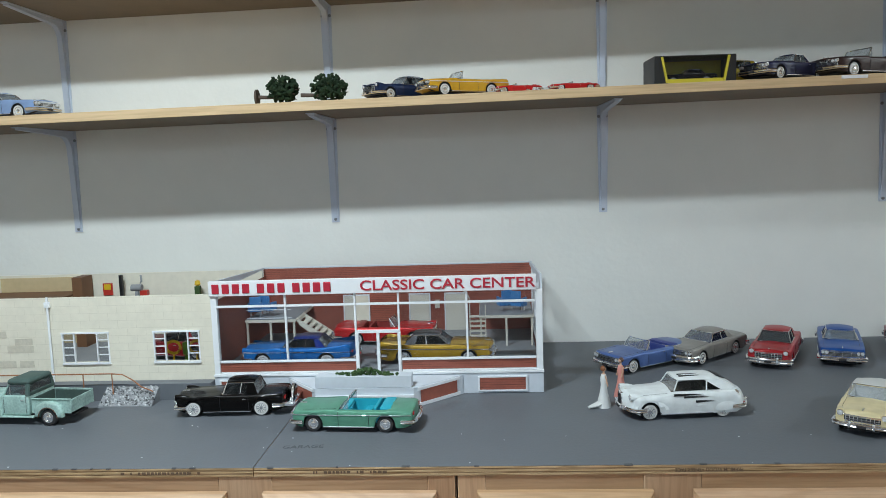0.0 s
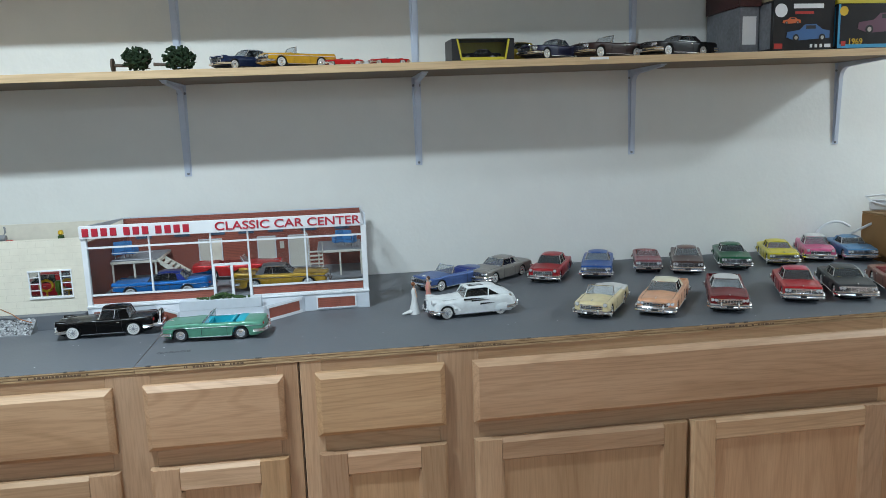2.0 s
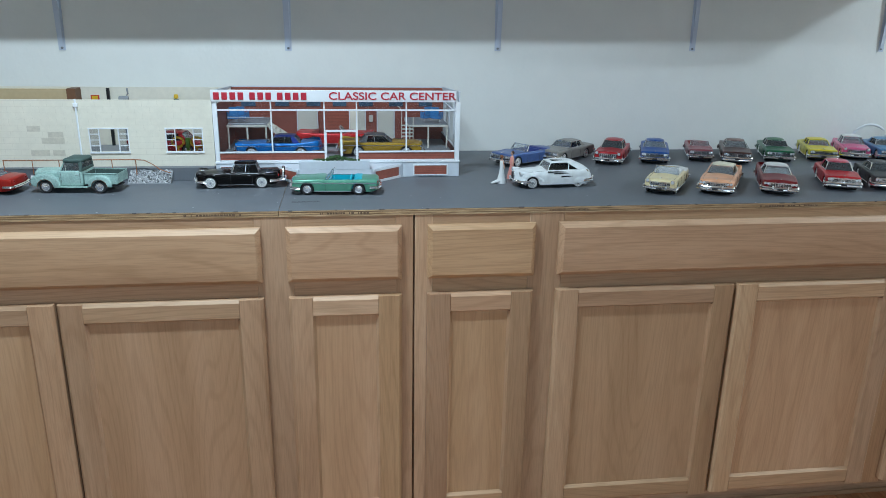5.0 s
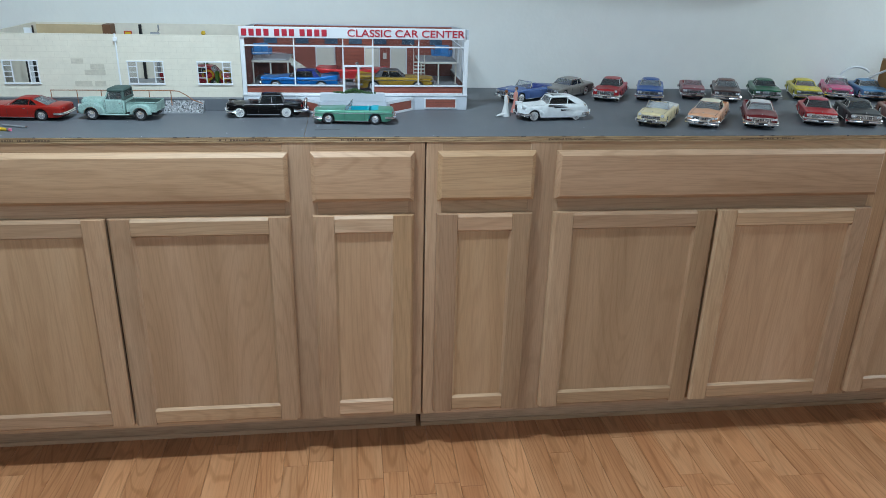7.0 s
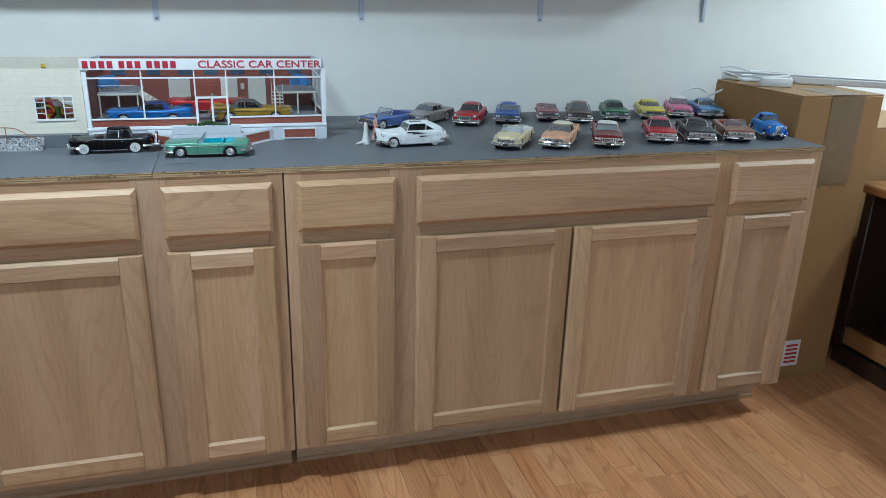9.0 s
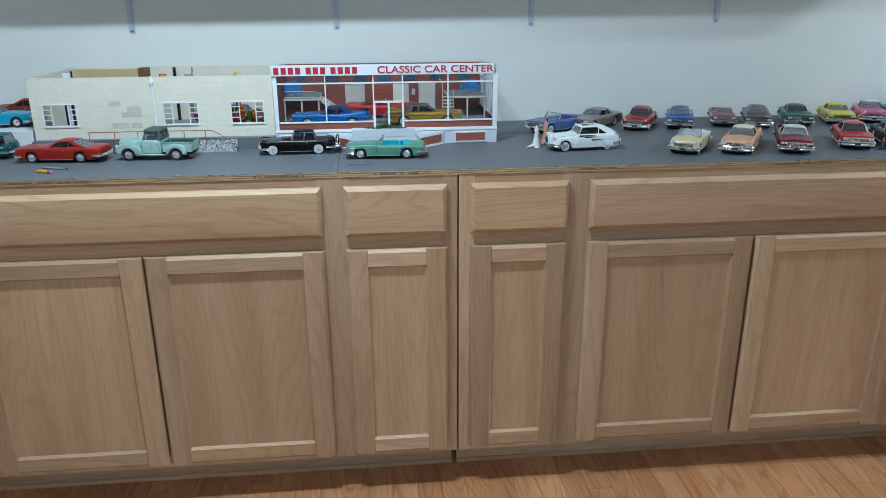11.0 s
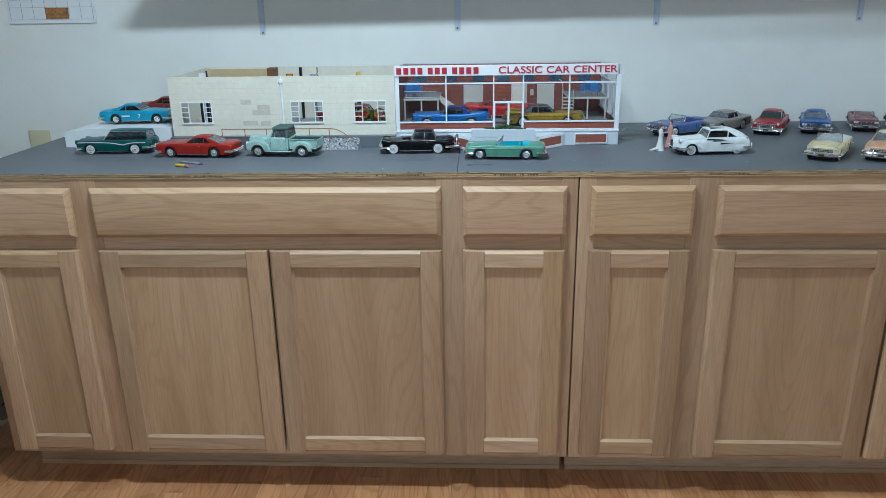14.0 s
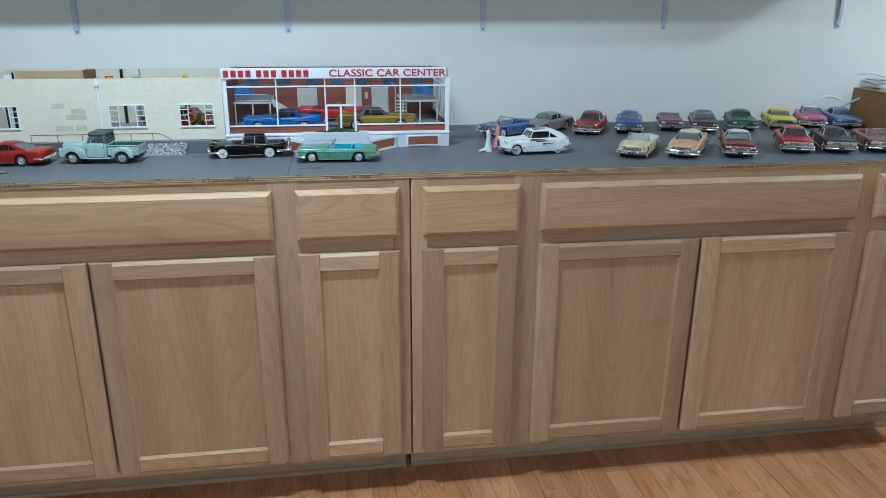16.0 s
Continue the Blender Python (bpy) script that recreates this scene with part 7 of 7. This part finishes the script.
M_PAPER = surface("calendar_paper", (0.72, 0.73, 0.75), 0.6, vary=0.02)
M_INK = plain("grey_ink", (0.30, 0.31, 0.33), 0.7)
cal = thing("wall_calendar", -1.599, W - 0.001, 1.222, "white wall calendar page with a small colour photo", "calendar")
part("page", boxed(-0.143, 0.143, -0.004, 0.0, 0.0, 0.25, 0.0006), M_PAPER, cal)
for k in range(6):
    part("grid_line", boxed(-0.135, 0.135, -0.0046, -0.0041, 0.012 + 0.037 * k, 0.0128 + 0.037 * k), M_INK, cal)
for k in range(8):
    x = -0.135 + 0.27 * k / 7
    part("grid_line", boxed(x - 0.0004, x + 0.0004, -0.0052, -0.0047, 0.012, 0.198), M_INK, cal)
M_PHOTO = surface("autumn_photo", (0.30, 0.13, 0.04), 0.5, vary=0.8, scale=160)
part("photo", boxed(-0.019, 0.056, -0.0058, -0.0053, 0.014, 0.048), M_PHOTO, cal)
for k in range(5):
    part("note_bar", boxed(-0.125 + 0.05 * k, -0.105 + 0.05 * k, -0.0056, -0.0053, 0.072, 0.074), M_INK, cal)
plate = thing("outlet_plate", -1.715, W - 0.0005, 0.765, "ivory plastic outlet plate on wall", "outlet")
part("plate", boxed(-0.036, 0.036, -0.006, 0.0, 0.0, 0.115, 0.003, 2), surface("ivory_plastic", (0.55, 0.50, 0.33), 0.4), plate)

# ---- east end: cartons, tube fitting, dark cabinet ----
M_CARTON = surface("corrugated_card", (0.29, 0.155, 0.055), 0.75, vary=0.08, scale=40, bump=0.15, bump_scale=120)
M_CARTIN = surface("carton_flap", (0.34, 0.21, 0.10), 0.75, vary=0.1, scale=40)
M_TAPE = surface("brown_tape", (0.20, 0.135, 0.075), 0.3, vary=0.12, scale=30)
carton = thing("tall_carton", 1.605, 0.180, 0.0, "tall brown cardboard carton sealed with brown tape", "carton")
part("box_body", boxed(0.0, 0.318, 0.0, 0.44, 0.0, 1.004, 0.003), M_CARTON, carton)
for a, b in ((0.001, 0.158), (0.160, 0.317)):
    part("top_flap", boxed(a, b, 0.001, 0.439, 1.0045, 1.0085, 0.001), M_CARTIN, carton)
part("tape", boxed(0.115, 0.242, -0.0012, -0.0002, 0.72, 1.004), M_TAPE, carton)
part("tape", boxed(0.115, 0.242, 0.0, 0.16, 1.0086, 1.0094), M_TAPE, carton)
bm = bmesh.new()
for k in range(5):
    slab(bm, [(0.116 + 0.025 * k, 0.7195), (0.141 + 0.025 * k, 0.7195), (0.128 + 0.025 * k, 0.7195 - (0.012, 0.004, 0.018, 0.007, 0.011)[k])], "y", -0.0012, -0.0004)
part("torn_end", bm, M_TAPE, carton)
lab = part("shipping_label", boxed(0.115, 0.185, -0.0012, -0.0002, 0.05, 0.15), M_WHITE, carton, "white label with red bars")
for k in range(5):
    part("label_bar", boxed(0.125, 0.175, -0.0018, -0.0013, 0.062 + 0.016 * k, 0.070 + 0.016 * k), M_REDPART, lab)
fit_ = thing("tube_light_fitting", 1.65, 0.60, 1.0095, "slim white tube light fitting lying on carton", "light fitting", -38)
part("housing", boxed(-0.03, 0.75, -0.014, 0.014, 0.002, 0.026, 0.004), M_WHITE, fit_)
part("diffuser", boxed(-0.025, 0.745, -0.011, 0.011, 0.0262, 0.032, 0.003), M_PAPER, fit_)
drv = thing("white_adapter", 1.68, 0.40, 1.0095, "white plastic power adapter on carton", "adapter", -20)
part("case", boxed(-0.05, 0.05, -0.02, 0.02, 0.0, 0.028, 0.004, 2), M_WHITE, drv)
coil = thing("white_cable", 1.66, 0.47, 1.0095, "coiled white cable lying over carton edge", "cable")
loop = [(0.05 + 0.11 * math.cos(a) * (1 - 0.02 * a), 0.02 + 0.06 * math.sin(a), 0.006 + 0.002 * a) for a in [0.5 * k for k in range(30)]]
part("coil", tube(bmesh.new(), loop, 0.0035, 6), M_WHITE, coil)


def eased(pts, steps=6):
    """A smooth line through points (Catmull-Rom)."""
    p = [Vector(q) for q in [pts[0]] + list(pts) + [pts[-1]]]
    out = []
    for a, b, c, d in zip(p, p[1:], p[2:], p[3:]):
        for k in range(steps):
            u = k / steps
            out.append(0.5 * (2 * b + (c - a) * u + (2 * a - 5 * b + 4 * c - d) * u * u + (3 * b - a - 3 * c + d) * u ** 3))
    return out + [p[-1]]


part("lead", tube(bmesh.new(), eased([(0.06, 0.03, 0.012), (0.0, 0.07, 0.0), (-0.07, 0.12, -0.045), (-0.12, 0.15, -0.085), (-0.155, 0.18, -0.125)]), 0.0038, 8), M_WHITE, coil)
part("wall_loop", tube(bmesh.new(), eased([(-0.155, 0.18, -0.125), (-0.158, 0.21, -0.09), (-0.140, 0.215, -0.058), (-0.105, 0.215, -0.040), (-0.07, 0.215, -0.042), (-0.045, 0.21, -0.055)]), 0.0038, 8), M_WHITE, coil)
part("loose_end", tube(bmesh.new(), [(0.01, 0.10, 0.008), (-0.05, 0.12, 0.03), (-0.07, 0.12, 0.045), (-0.03, 0.10, 0.05), (0.05, 0.08, 0.03)], 0.003, 6), M_WHITE, coil)

low = thing("second_carton", 2.08, 0.36, 0.0, "plain brown cardboard carton against the wall", "carton")
part("box_body", boxed(0.0, 0.45, 0.0, 0.38, 0.0, 0.86, 0.003), M_CARTON, low)
part("top_flap", boxed(0.002, 0.448, 0.002, 0.378, 0.8605, 0.8645, 0.001), M_CARTIN, low)
M_DKWOOD = timber("dark_walnut", [(0.3, (0.022, 0.011, 0.007)), (0.7, (0.05, 0.026, 0.016))], "z", rough=0.35)
M_ORWOOD = timber("orange_oak", [(0.3, (0.30, 0.13, 0.04)), (0.7, (0.42, 0.21, 0.08))], "y", rough=0.35)
stand = thing("dark_cabinet", 2.028, -0.45, 0.0, "dark walnut open-fronted cabinet with oak top", "cabinet")
part("top", boxed(-0.02, 0.5, -0.02, 0.74, 0.655, 0.69, 0.012, 3), M_ORWOOD, stand)
part("base", boxed(0.0, 0.48, 0.0, 0.72, 0.0, 0.07, 0.006), M_DKWOOD, stand)
part("back_panel", boxed(0.46, 0.48, 0.0, 0.72, 0.0705, 0.6545), M_DKWOOD, stand)
for y in (0.0, 0.68):
    part("side_panel", boxed(0.0, 0.459, y, y + 0.04, 0.0705, 0.6545, 0.004), M_DKWOOD, stand)
part("inner_shelf", boxed(0.02, 0.458, 0.041, 0.679, 0.12, 0.135), M_DKWOOD, stand)
part("shelf_lip", boxed(0.0, 0.019, 0.041, 0.679, 0.085, 0.15, 0.003), M_ORWOOD, stand)
bowl = thing("glass_bowl", 2.14, 0.02, 0.136, "clear glass bowl inside dark cabinet", "bowl")
part("bowl_wall", lathe(bmesh.new(), [(0.0, 0.0), (0.04, 0.0), (0.085, 0.05), (0.095, 0.10), (0.09, 0.10), (0.08, 0.052), (0.038, 0.006), (0.0, 0.006)], 24), M_GLASS, bowl)

# ---- floor strips: the ones along the cabinets as parts, the rest joined ----
strip_w, rng = 0.0665, random.Random(9)
lengths = [0.28, 0.36, 0.44, 0.52, 0.60]
strip_mesh = {}
for ln in lengths:
    strip_mesh[ln] = mesh_of("floor_strip", boxed(-strip_w / 2 + 0.0003, strip_w / 2 - 0.0003, 0.0003, ln - 0.0003, -0.0038, 0.0, 0.0005), M_FLOOR, 0)
rest, n_cols = bmesh.new(), int(5.64 / strip_w)
for c in range(n_cols):
    x = -2.24 + strip_w * (c + 0.5)
    y = near = -0.78 - rng.uniform(0, 0.5)
    while y < 0.1:
        ln = rng.choice(lengths)
        ob = part("floor_strip", strip_mesh[ln], None, floor)
        ob.location = (x, y, 0)
        y += ln
    box(rest, x - strip_w / 2 + 0.0003, x + strip_w / 2 - 0.0003, y + 0.0005, W, -0.0038, 0.0)
    y, far = near, -3.5
    while y - 0.9 > far:
        ln = rng.uniform(0.4, 0.9)
        box(rest, x - strip_w / 2 + 0.0003, x + strip_w / 2 - 0.0003, y - ln + 0.0003, y - 0.0003, -0.0038, 0.0)
        y -= ln
    box(rest, x - strip_w / 2 + 0.0003, x + strip_w / 2 - 0.0003, far, y - 0.0003, -0.0038, 0.0)
tagged(part("floor_strip_rest", rest, M_FLOOR, floor, sharp=0), kind="stuff")
